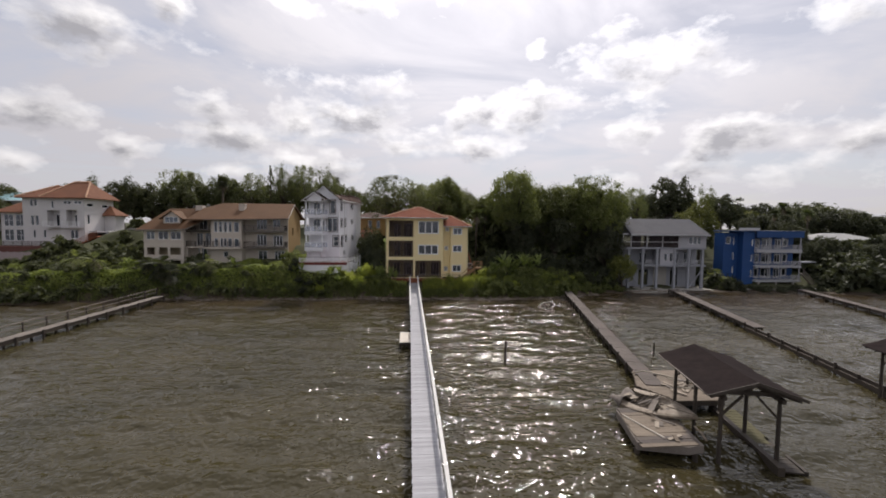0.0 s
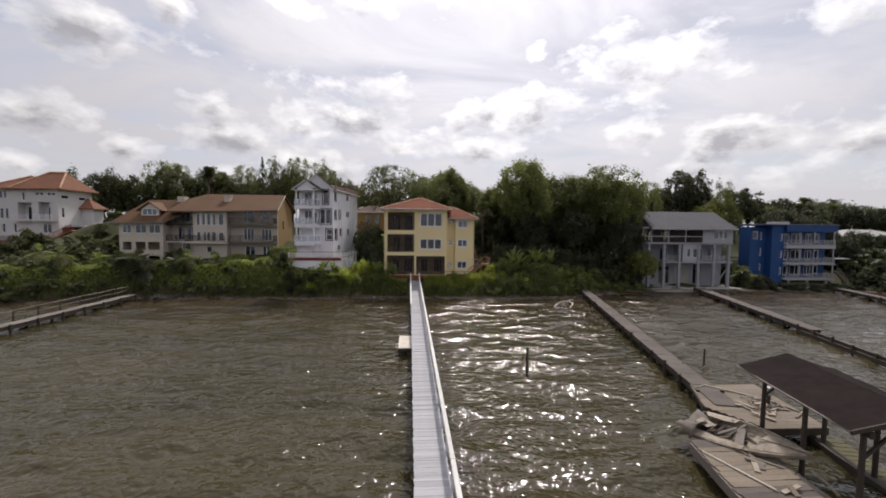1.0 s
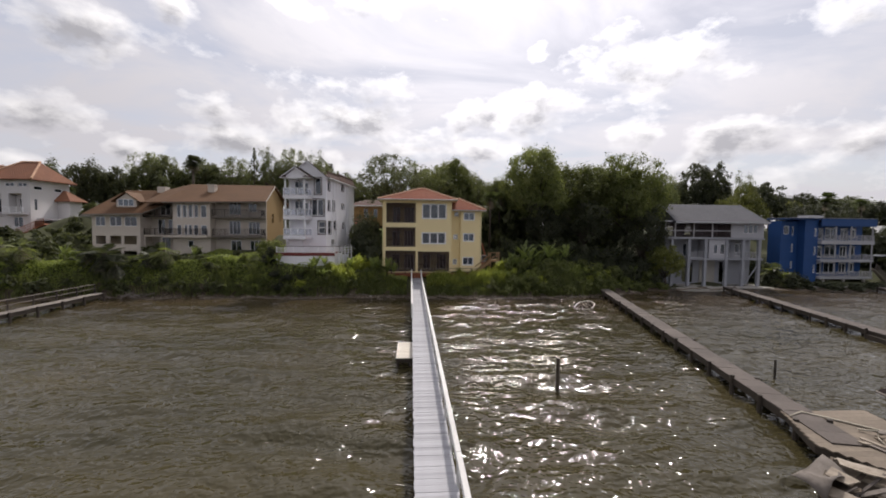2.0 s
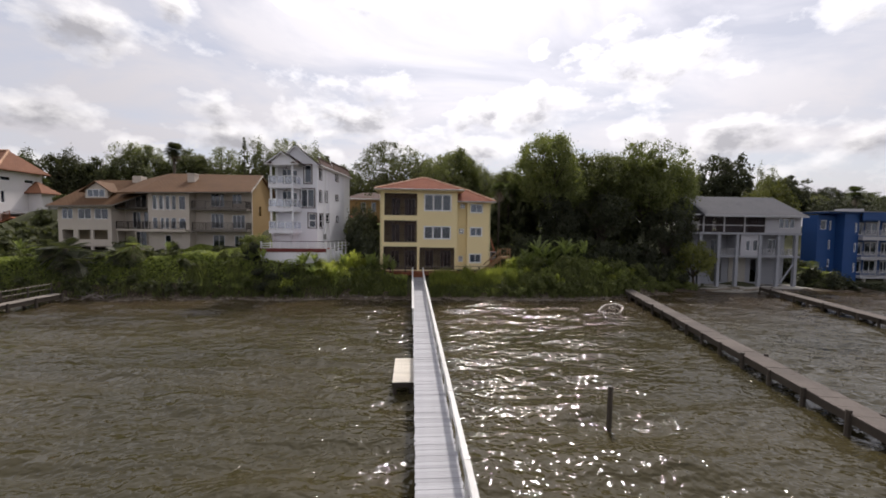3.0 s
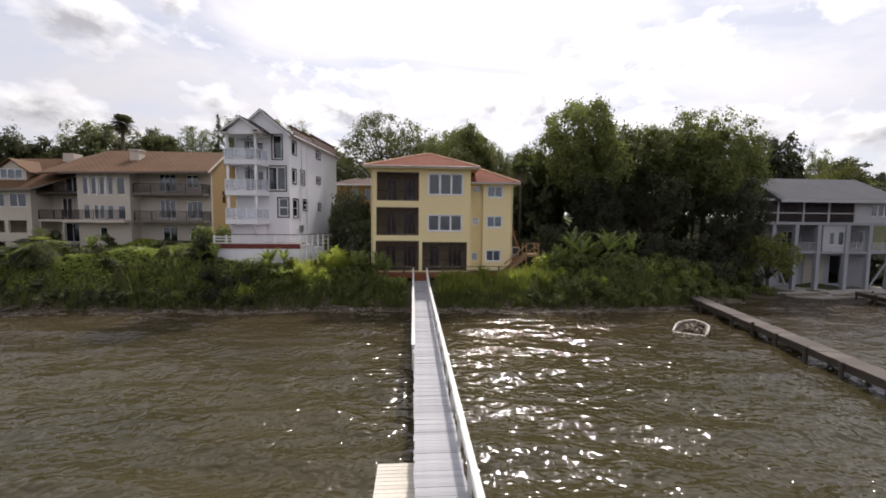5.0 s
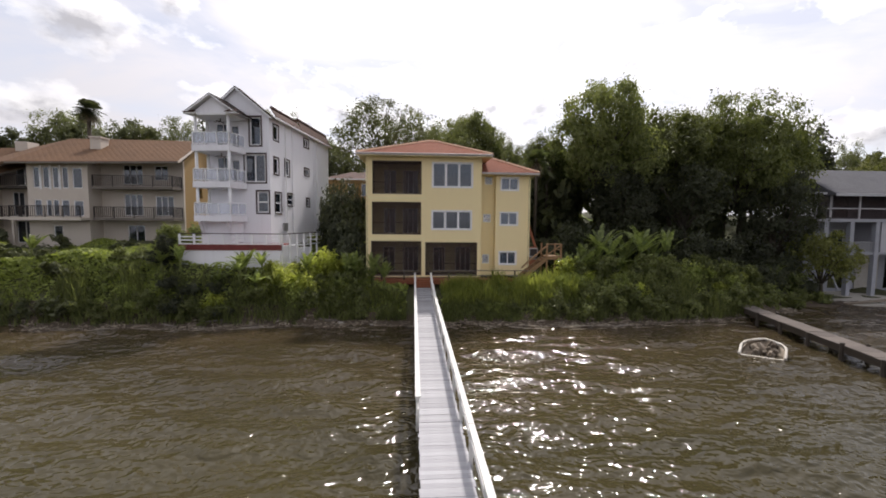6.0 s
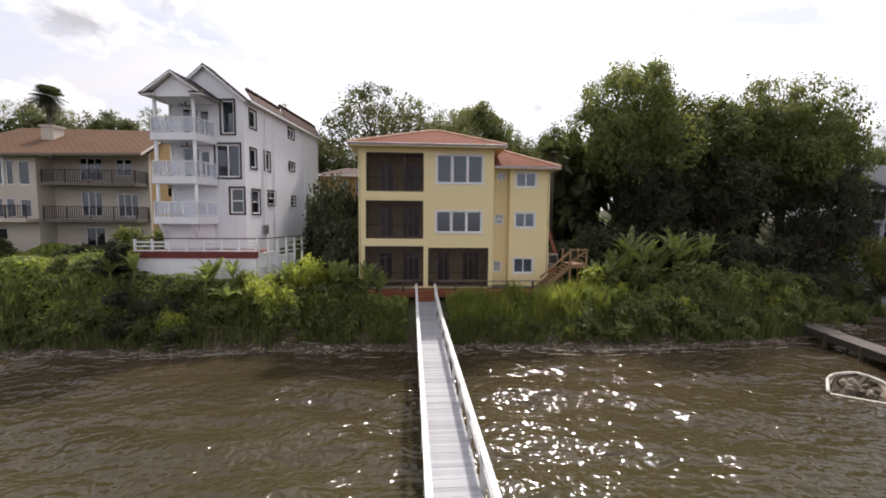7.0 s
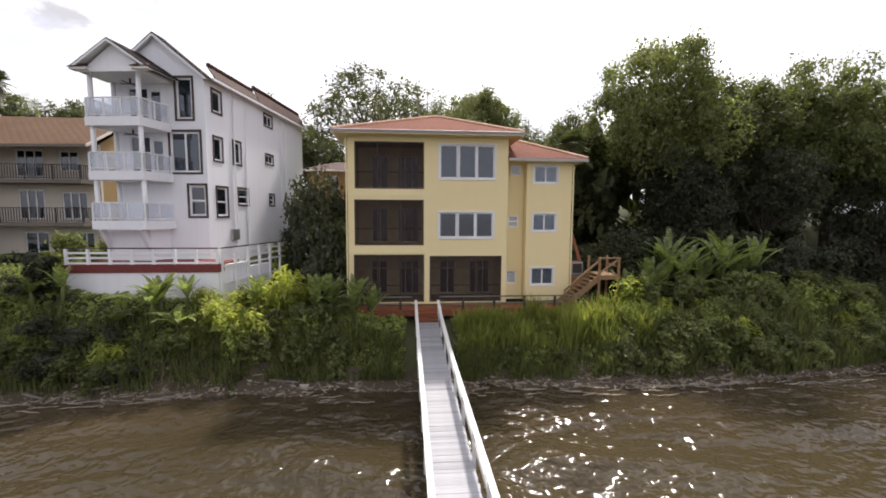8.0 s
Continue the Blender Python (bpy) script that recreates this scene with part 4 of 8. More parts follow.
def white_house():
    h = thing("house", "tall narrow white stucco house with stacked balconies and red roof", "house", pose(-11.55, 65.3, 4.5, 0, 0, -7.0))
    # the front runs from x = -5.4 to 0, the long side goes back along y
    W, D, E = 5.0, 13.2, 10.35
    front = [(-1.52, -0.66, 8.12, 10.25), (-1.98, -0.34, 5.30, 7.45), (-1.06, -0.14, 2.95, 4.60),
             (-4.2, -3.1, 7.85, 9.75), (-4.2, -3.1, 5.25, 7.2), (-2.55 - 0.45, -2.4, 7.9, 9.6), (-3.0, -2.4, 5.3, 7.0)]
    side = [(0.45, 1.25, 8.70, 9.85), (0.45, 1.2, 6.05, 7.30), (2.35, 3.15, 6.10, 7.40), (0.55, 1.55, 2.95, 4.55), (2.75, 3.85, 3.65, 4.60),
            (6.35, 7.45, 9.20, 9.95), (6.4, 7.45, 6.60, 7.20), (6.8, 7.45, 3.70, 4.42)]
    gable = 2.05
    part("wall", Shape().wall(W, 0, E, 0.22, front, start=-W), WHITE, h)
    part("gable", Shape().face((-W, 0, E), (0, 0, E), (-W / 2, 0, E + gable)).face((0, 0.2, E), (-W, 0.2, E), (-W / 2, 0.2, E + gable)), WHITE, h)
    sm = pose(0, 0.22, 0, 0, 0, 90)
    part("wall", Shape().wall(D - 0.44, 0, E, 0.22, side), WHITE, h, m=sm)
    part("wall", Shape().wall(D - 0.44, 0, E, 0.22, ()), WHITE, h, m=pose(-W, D - 0.22, 0, 0, 0, -90))
    part("wall", Shape().box(-W, 0, D - 0.22, D, 0, E), WHITE, h)
    for z in (2.4, 5.0, 7.6):
        part("floor_slab", Shape().box(-W + 0.25, -0.25, 0.25, D - 0.3, z - 0.2, z), DARK_ROOM, h)
    for y in (3.95, 8.9):
        part("pilaster", Shape().box(0.002, 0.05, y, y + 0.12, 0, E), WHITE, h)
    part("downpipe", Shape().tube([(0.07, 2.6, 0.2), (0.07, 2.6, E)], 0.045, 6), WHITE_TRIM, h)
    part("downpipe", Shape().tube([(0.10, 9.6, 0.2), (0.10, 9.6, E)], 0.05, 6), WHITE_TRIM, h)
    (a0, a1, az, aw), (b0, b1, bz, bw), (c0, c1, cz, cw) = front[:3]
    window(h, a0, az, aw, a1 - a0, 1, 1, outer=BROWN_TRIM, bar=0.09)
    window(h, b0, bz, bw, b1 - b0, 2, 1, outer=BROWN_TRIM, bar=0.10)
    window(h, c0, cz, cw, c1 - c0, 1, 2, outer=BROWN_TRIM, bar=0.10)
    for x0, x1, z0, z1 in front[3:]:
        window(h, x0, z0, z1, x1 - x0, 2 if x1 - x0 > 0.8 else 1, 1, bar=0.05, glass=GLASS)
    for x0, x1, z0, z1 in side:
        rows = 2 if z1 - z0 > 1.4 or (z0 < 4 and x0 > 2) else 1
        window(h, x0, z0, z1, x1 - x0, 2 if x0 > 6 and x1 - x0 > 0.8 else 1, rows, m=sm, outer=BROWN_TRIM, bar=0.09)
    part("meter_box", Shape().box(0.002, 0.12, 2.0, 2.75, 1.5, 2.15), METAL, h)
    # main roof: a shallow gable front, and a low stepped tiled roof behind it
    o, s = 0.28, Shape()
    half = W / 2 + o
    drop = gable / (W / 2) * o
    for sx in (-1, 1):
        eave = -W / 2 + sx * half
        pts = [(eave, -o, E - drop + 0.12), (-W / 2, -o, E + gable + 0.12), (-W / 2, 0.55, E + gable + 0.12), (eave, 0.55, E - drop + 0.12)]
        s.slab(pts if sx < 0 else pts[::-1], 0.07)
    roof = part("gable_roof", s, DARK_EDGE, h)
    barge = Shape()
    for sx in (-1, 1):
        barge.beam((-W / 2 + sx * half, -o + 0.02, E - drop - 0.01), (-W / 2, -o + 0.02, E + gable - 0.01), 0.04, 0.12)
    part("bargeboard", barge, WHITE_TRIM, roof)
    s = Shape()
    for sx in (-1, 1):
        eave = -W / 2 + sx * (half - 0.02)
        pts = [(eave, -o + 0.05, E - drop + 0.04), (-W / 2, -o + 0.05, E + gable + 0.04), (-W / 2, -0.01, E + gable + 0.04), (eave, -0.01, E - drop + 0.04)]
        s.slab(pts if sx < 0 else pts[::-1], 0.03)
    part("soffit", s, WHITE_TRIM, roof)
    part("roof", hip_roof(-W - 0.3, 0.32, 0.56, D + 0.3, E + 0.06, 1.15, -W / 2 - 0.3, -W / 2 + 0.3, D / 2, 0.14), RED_TILE, h)
    part("gutter", Shape().box(0.30, 0.40, 0.3, D + 0.3, E - 0.16, E - 0.03), WHITE_TRIM, h)
    part("eaves_trim", Shape().box(0.002, 0.30, 0.3, D + 0.3, E - 0.10, E - 0.06), WHITE_TRIM, h)
    for y0, y1, top in ((0.56, 5.4, 0.72), (5.4, 12.9, 0.98)):
        part("tile_slope", Shape().slab([(0.34, y0, E + 0.02), (-0.15, y0, E + 0.06 + top), (-0.15, y1, E + 0.06 + top), (0.34, y1, E + 0.02)][::-1], 0.10), RED_TILE, h)
    hip_tiles(h, (-0.15, 5.5, E + 1.05), (-0.15, 12.8, E + 1.05), RED_TILE, 20, 0.12)
    hip_tiles(h, (-0.15, 0.7, E + 0.79), (-0.15, 5.3, E + 0.79), RED_TILE, 13, 0.12)
    # balcony stack: front edge straight, one corner cut back to the wall
    outline = [(-4.95, -1.85), (-2.1, -1.85), (-1.85, -0.05), (-4.95, -0.05)]
    for z in (2.25, 4.75, 7.40):
        b = part("balcony", Shape().prism(outline, z, z + 0.45), WHITE, h)
        railing(b, [(-4.9, -0.1, z + 0.45), (-4.9, -1.8, z + 0.45), (-2.15, -1.8, z + 0.45), (-1.92, -0.12, z + 0.45)], 0.92, WHITE_TRIM, "glass", 0.95)
    for z0, z1 in ((2.70, 4.75), (5.20, 7.40), (7.85, 9.95)):
        for x, y in ((-4.72, -1.66), (-2.12 - 0.12, -1.66), (-4.72, -0.3)):
            part("column", Shape().tube([(x, y, z0), (x, y, z1)], [0.12, 0.11], 10), WHITE_TRIM, h, smooth=True)
    part("balcony_foot", Shape().prism([(-4.9, -1.1), (-2.5, -1.1), (-2.2, -0.02), (-4.9, -0.02)], 0, 2.24), WHITE, h)
    for x in (-4.75, -2.65):
        part("bracket", Shape().beam((x, -0.6, 0.6), (x + 0.15, -1.7, 2.3), 0.16, 0.3), WHITE, h)
    # little gable over the balconies
    ex, pk = 10.12, 11.35
    c = -3.28
    part("porch_ceiling", Shape().box(-4.98, -1.72, -1.95, -0.03, 9.95, 10.07), WHITE_TRIM, h)
    part("porch_gable", Shape().face((-4.85, -1.86, 10.07), (-1.75, -1.86, 10.07), (c, -1.86, pk - 0.05)), WHITE, h)
    s = Shape()
    for sx in (-1, 1):
        eave = c + sx * 1.98
        pts = [(eave, -2.2, ex), (c, -2.2, pk + 0.1), (c, 0.5, pk + 0.1), (eave, 0.5, ex)]
        s.slab(pts if sx < 0 else pts[::-1], 0.07)
    pr = part("porch_roof", s, DARK_EDGE, h)
    s = Shape()
    for sx in (-1, 1):
        eave = c + sx * 1.95
        pts = [(eave, -2.16, ex - 0.075), (c, -2.16, pk + 0.025), (c, -0.02, pk + 0.025), (eave, -0.02, ex - 0.075)]
        s.slab(pts if sx < 0 else pts[::-1], 0.03)
    part("soffit", s, WHITE_TRIM, pr)
    barge = Shape()
    for sx in (-1, 1):
        barge.beam((c + sx * 1.96, -2.19, ex - 0.11), (c, -2.19, pk - 0.01), 0.04, 0.10)
        barge.box(c + sx * 1.55 - 0.42, c + sx * 1.55 + 0.42, -2.2, -1.85, ex - 0.12, ex)
    part("bargeboard", barge, WHITE_TRIM, pr)
    for sx in (-1, 1):
        x = c + sx * 1.55
        part("return_roof", Shape().slab([(x - 0.45, -2.24, ex + 0.02), (x + 0.45, -2.24, ex + 0.02), (x + 0.3, -1.87, ex + 0.22), (x - 0.3, -1.87, ex + 0.22)], 0.05), RED_TILE, pr)
    for z in (9.94, 7.39):
        f = part("ceiling_fan", Shape().tube([(c, -0.9, z), (c, -0.9, z - 0.25)], 0.04, 6).box(c - 0.5, c + 0.5, -0.95, -0.85, z - 0.27, z - 0.25).box(c - 0.05, c + 0.05, -1.4, -0.4, z - 0.27, z - 0.25), BROWN_TRIM, h)
    return h


white_house()


def white_terrace():
    t = thing("terrace", "white-walled terrace with a dark red edge and a white post fence", "terrace", pose(-17.2, 62.9, 0))
    part("retaining_wall", Shape().prism([(0, 0), (7.1, 0), (7.1, 2.3), (0.6, 2.3)], 2.6, 4.70), WHITE, t)
    part("red_edge", Shape().prism([(-0.05, -0.05), (7.15, -0.05), (7.15, 2.3), (0.55, 2.3)], 4.70, 5.10), surface("dark_red_edging", (0.20, 0.042, 0.036), (0.12, 0.028, 0.025), 0.7, 8.0, 0.6), t)
    for i in range(8):
        x = 0.06 + i * 1.0
        part("post", Shape().box(x - 0.06, x + 0.06, 0.0, 0.12, 4.78, 5.86), WHITE_TRIM, t)
    for z in (5.16, 5.42, 5.66):
        part("fence_rail", Shape().box(0, 7.1, 0.04, 0.09, z - 0.045, z + 0.045), WHITE_TRIM, t)
    part("top_rail", Shape().box(-0.02, 7.1, 0.0, 0.10, 5.86, 5.92), BROWN_TRIM, t)
    f = thing("fence", "white timber fence on posts beside the terrace", "fence", pose(-9.98, 63.15, 0, 0, 0, 75))
    part("top_rail", Shape().box(0, 6.3, 0.0, 0.10, 5.845, 5.90), BROWN_TRIM, f)
    for i in range(7):
        x = i * 1.0
        part("post", Shape().box(x - 0.06, x + 0.06, 0.0, 0.12, 2.6, 5.84), WHITE_TRIM, f)
    for z in (4.1, 4.95, 5.3, 5.62):
        part("fence_rail", Shape().box(0, 6.2, 0.04, 0.09, z - 0.05, z + 0.05), WHITE_TRIM, f)
    part("low_wall", Shape().box(0.1, 2.0, 0.15, 0.3, 2.2, 5.0), WHITE, f)
    part("low_wall", Shape().box(2.05, 4.0, 0.15, 0.3, 2.2, 4.7), WHITE, f)


white_terrace()


def block(parent, x0, x1, y0, y1, z0, z1, mat, holes=(), thick=0.2, right_holes=(), side_mat=None):
    """Four walls between the given limits; openings in the front and the right-hand side."""
    side_mat = side_mat or mat
    part("wall", Shape().wall(x1 - x0, z0, z1, thick, holes, start=x0), mat, parent, m=pose(0, y0, 0))
    part("wall", Shape().wall(y1 - y0 - 2 * thick, z0, z1, thick, right_holes), side_mat, parent, m=pose(x1, y0 + thick, 0, 0, 0, 90))
    part("wall", Shape().wall(y1 - y0 - 2 * thick, z0, z1, thick, ()), side_mat, parent, m=pose(x0, y1 - thick, 0, 0, 0, -90))
    part("wall", Shape().box(x0, x1, y1 - thick, y1, z0, z1), side_mat, parent)


def floors(parent, x0, x1, y0, y1, zs):
    for z in zs:
        part("floor_slab", Shape().box(x0 + 0.22, x1 - 0.22, y0 + 0.22, y1 - 0.22, z - 0.2, z), DARK_ROOM, parent)


def tan_house():
    h = thing("house", "long cream stucco house with brown shingle roofs and dark balconies", "house", pose(0, 0, 0))
    # near block with open ground storey
    y = 70.0
    top = [(-43.75, -42.45, 8.15, 9.50), (-41.9, -40.3, 8.15, 9.50), (-39.95, -38.30, 8.15, 9.50)]
    mid = [(-43.75, -42.45, 5.62, 6.82), (-41.9, -40.45, 5.62, 6.82), (-40.1, -38.40, 5.62, 6.82)]
    low = [(-43.75, -42.45, 3.7, 4.75), (-41.9, -40.45, 3.7, 4.75), (-40.1, -38.40, 3.7, 4.75)]
    block(h, -44.2, -37.9, y, 78, 3.4, 9.85, CREAM, [*top, *mid, *low])
    floors(h, -44.2, -37.9, y, 78, (5.1, 7.6, 9.8))
    part("inner_wall", Shape().box(-44, -38.1, 72.2, 72.35, 3.5, 7.4), DARK_ROOM, h)
    part("sill_band", Shape().box(-44.25, -37.85, y - 0.05, y - 0.002, 7.85, 8.08), CREAM, h)
    for i, (x0, x1, z0, z1) in enumerate(top):
        window(h, x0, z0, z1, x1 - x0, 2, 1, m=pose(0, y, 0), glass=LIGHT_GLASS if i == 0 else GLASS, bar=0.07)
    # its roof: slope to the lake, carried up to the ridge, with a dormer
    s = Shape()
    A, B, C, D = (-45.0, 69.3, 9.75), (-37.3, 69.3, 9.95), (-35.6, 74.3, 13.5), (-42.4, 74.3, 13.4)
    s.slab((A, B, C, D), 0.18)
    s.slab((D, C, (-35.6, 79, 10.2), (-45.0, 79, 9.75)), 0.18)
    s.slab(((-45.0, 79, 9.75), A, D), 0.18)
    s.slab((B, (-35.0, 72.0, 11.6), C), 0.18)
    part("roof", s, BROWN_TILE, h)
    part("fascia", Shape().beam((-45.0, 69.28, 9.64), (-37.3, 69.28, 9.84), 0.05, 0.2).beam((-37.3, 69.28, 9.84), (-35.0, 71.98, 11.48), 0.05, 0.14), OLD_WOOD, h)
    dm = part("dormer", Shape().prism([(-41.35, 70.6), (-38.7, 70.6), (-38.7, 73.2), (-41.35, 73.2)], 10.8, 11.75).face((-41.35, 70.6, 11.75), (-38.7, 70.6, 11.75), (-40.0, 70.6, 12.75)), CREAM, h)
    part("dormer_roof", Shape().slab([(-41.9, 70.3, 11.6), (-40.0, 70.3, 12.95), (-40.0, 74.0, 12.95), (-41.9, 74.0, 11.6)], 0.12).slab([(-40.0, 70.3, 12.95), (-38.1, 70.3, 11.6), (-38.1, 74.0, 11.6), (-40.0, 74.0, 12.95)], 0.12), BROWN_TILE, dm)
    window(h, -41.1, 10.95, 11.9, 2.1, 3, 1, m=pose(0, 70.5, 0), bar=0.06, glass=LIGHT_GLASS)
    # recessed link with balconies
    y = 72.4
    doors = [(-37.0, -36.0, 7.1, 9.2), (-35.6, -34.4, 7.1, 9.2), (-36.6, -35.2, 9.8, 11.4), (-36.8, -35.3, 4.6, 6.6)]
    block(h, -37.9, -33.5, y, 78, 3.6, 11.4, CREAM, doors)
    floors(h, -37.9, -33.5, y, 78, (7.0, 9.6))
    for x0, x1, z0, z1 in doors:
        window(h, x0, z0, z1, x1 - x0, 2, 1, m=pose(0, y, 0), glass=GLASS, bar=0.06)
    for z in (6.75, 9.45):
        b = part("balcony", Shape().box(-37.88, -33.5, 70.6, y - 0.01, z, z + 0.2), DARK_WOOD if z > 8 else CREAM, h)
        railing(b, [(-37.85, 70.7, z + 0.2), (-33.52, 70.7, z + 0.2)], 0.95, IRON, "bars", 1.5)
    part("post", Shape().box(-37.8, -37.65, 70.65, 70.8, 3.6, 6.75), CREAM, h)
    part("post", Shape().box(-35.6, -35.45, 70.65, 70.8, 3.6, 6.75), CREAM, h)
    # tower-like middle block with tall narrow windows
    y = 69.9
    tall = [(-32.95 + i * 0.78, -32.43 + i * 0.78, 9.45, 11.25) for i in range(4)] + [(-29.75, -28.95, 9.45, 11.2)]
    mid = [(-32.95, -32.35, 7.05, 8.45), (-32.0, -31.55, 7.05, 8.45), (-31.45, -30.95, 7.05, 8.45), (-30.75, -30.1, 7.05, 8.45), (-29.75, -28.95, 7.05, 8.4)]
    block(h, -33.45, -28.5, y, 78, 3.0, 11.6, CREAM, [*tall, *mid, (-31.5, -30.75, 5.3, 6.25)], right_holes=())
    floors(h, -33.45, -28.5, y, 78, (6.95, 9.2))
    for x0, x1, z0, z1 in tall + mid + [(-31.5, -30.75, 5.3, 6.25)]:
        window(h, x0, z0, z1, x1 - x0, 1, 1, m=pose(0, y, 0), glass=GLASS if z0 > 9 or z0 < 6 else LIGHT_GLASS, bar=0.06)
    for x in (-33.0 + 0.62, -31.6, -30.82):
        part("pilaster", Shape().box(x, x + 0.12, y - 0.06, y - 0.002, 9.35, 11.4), WHITE_TRIM, h)
    b = part("balcony", Shape().box(-34.0, -28.3, 68.7, y - 0.01, 6.70, 6.95), CREAM, h)
    railing(b, [(-34.0, 69.85, 6.95), (-34.0, 68.78, 6.95), (-28.35, 68.78, 6.95)], 0.95, IRON, "bars", 1.6)
    # right block, set back behind two long balconies
    y = 71.4
    up = [(-26.6, -24.9, 9.95, 11.7), (-23.9, -22.7, 10.35, 11.65)]
    md = [(-26.6, -25.0, 7.15, 9.1), (-23.9, -22.3, 7.15, 8.95)]
    lo = [(-26.4, -24.9, 4.8, 6.3), (-23.7, -22.0, 4.7, 6.25)]
    block(h, -28.5, -21.4, y, 79, 3.6, 12.1, CREAM, [*up, *md, *lo], right_holes=[(2.2, 3.0, 8.9, 10.2)], side_mat=OCHRE)
    floors(h, -28.5, -21.4, y, 79, (7.0, 9.8))
    for x0, x1, z0, z1 in (*up, *md, *lo):
        window(h, x0, z0, z1, x1 - x0, 3 if x1 - x0 > 1.55 else 2, 1, m=pose(0, y, 0), glass=GLASS, bar=0.07, label="")
    for z in (6.72, 9.45):
        b = part("balcony", Shape().box(-28.25, -21.5, 69.9, y - 0.01, z, z + 0.22), OLD_WOOD, h)
        railing(b, [(-28.2, 69.98, z + 0.22), (-21.55, 69.98, z + 0.22), (-21.55, y - 0.05, z + 0.22)], 0.95, IRON, "bars", 1.5)
    s = Shape()
    ridge = 14.5
    A, B, C, D = (-34.3, 69.0, 11.55), (-20.7, 69.4, 11.85), (-21.2, 74.6, ridge), (-33.4, 74.6, ridge)
    s.slab((A, B, C, D), 0.2)
    s.slab((D, C, (-20.7, 79.8, 11.85), (-34.3, 79.8, 11.85)), 0.2)
    s.slab(((-37.6, 70.4, 11.55), A, D, (-36.6, 74.4, 13.6)), 0.2)
    part("roof", s, BROWN_TILE, h)
    part("fascia", Shape().beam((-34.3, 68.97, 11.44), (-20.7, 69.37, 11.74), 0.05, 0.14), OLD_WOOD, h)
    part("gable", Shape().face((-21.4, 71.4, 12.1), (-21.4, 79.0, 12.1), (-21.4, 74.8, 14.1)), OCHRE, h)
    part("bargeboard", Shape().beam((-20.68, 69.4, 11.74), (-21.1, 74.6, ridge - 0.1), 0.06, 0.16), CREAM, h)
    ch = part("chimney", Shape().box(-29.75, -28.85, 72.0, 73.0, 12.0, 14.15), CREAM, h)
    part("chimney_cap", Shape().box(-29.83, -28.77, 71.92, 73.08, 14.15, 14.28), CREAM, ch)
    part("chimney", Shape().box(-37.8, -36.7, 73.8, 75, 12.5, 14.0), CREAM, h)


tan_house()


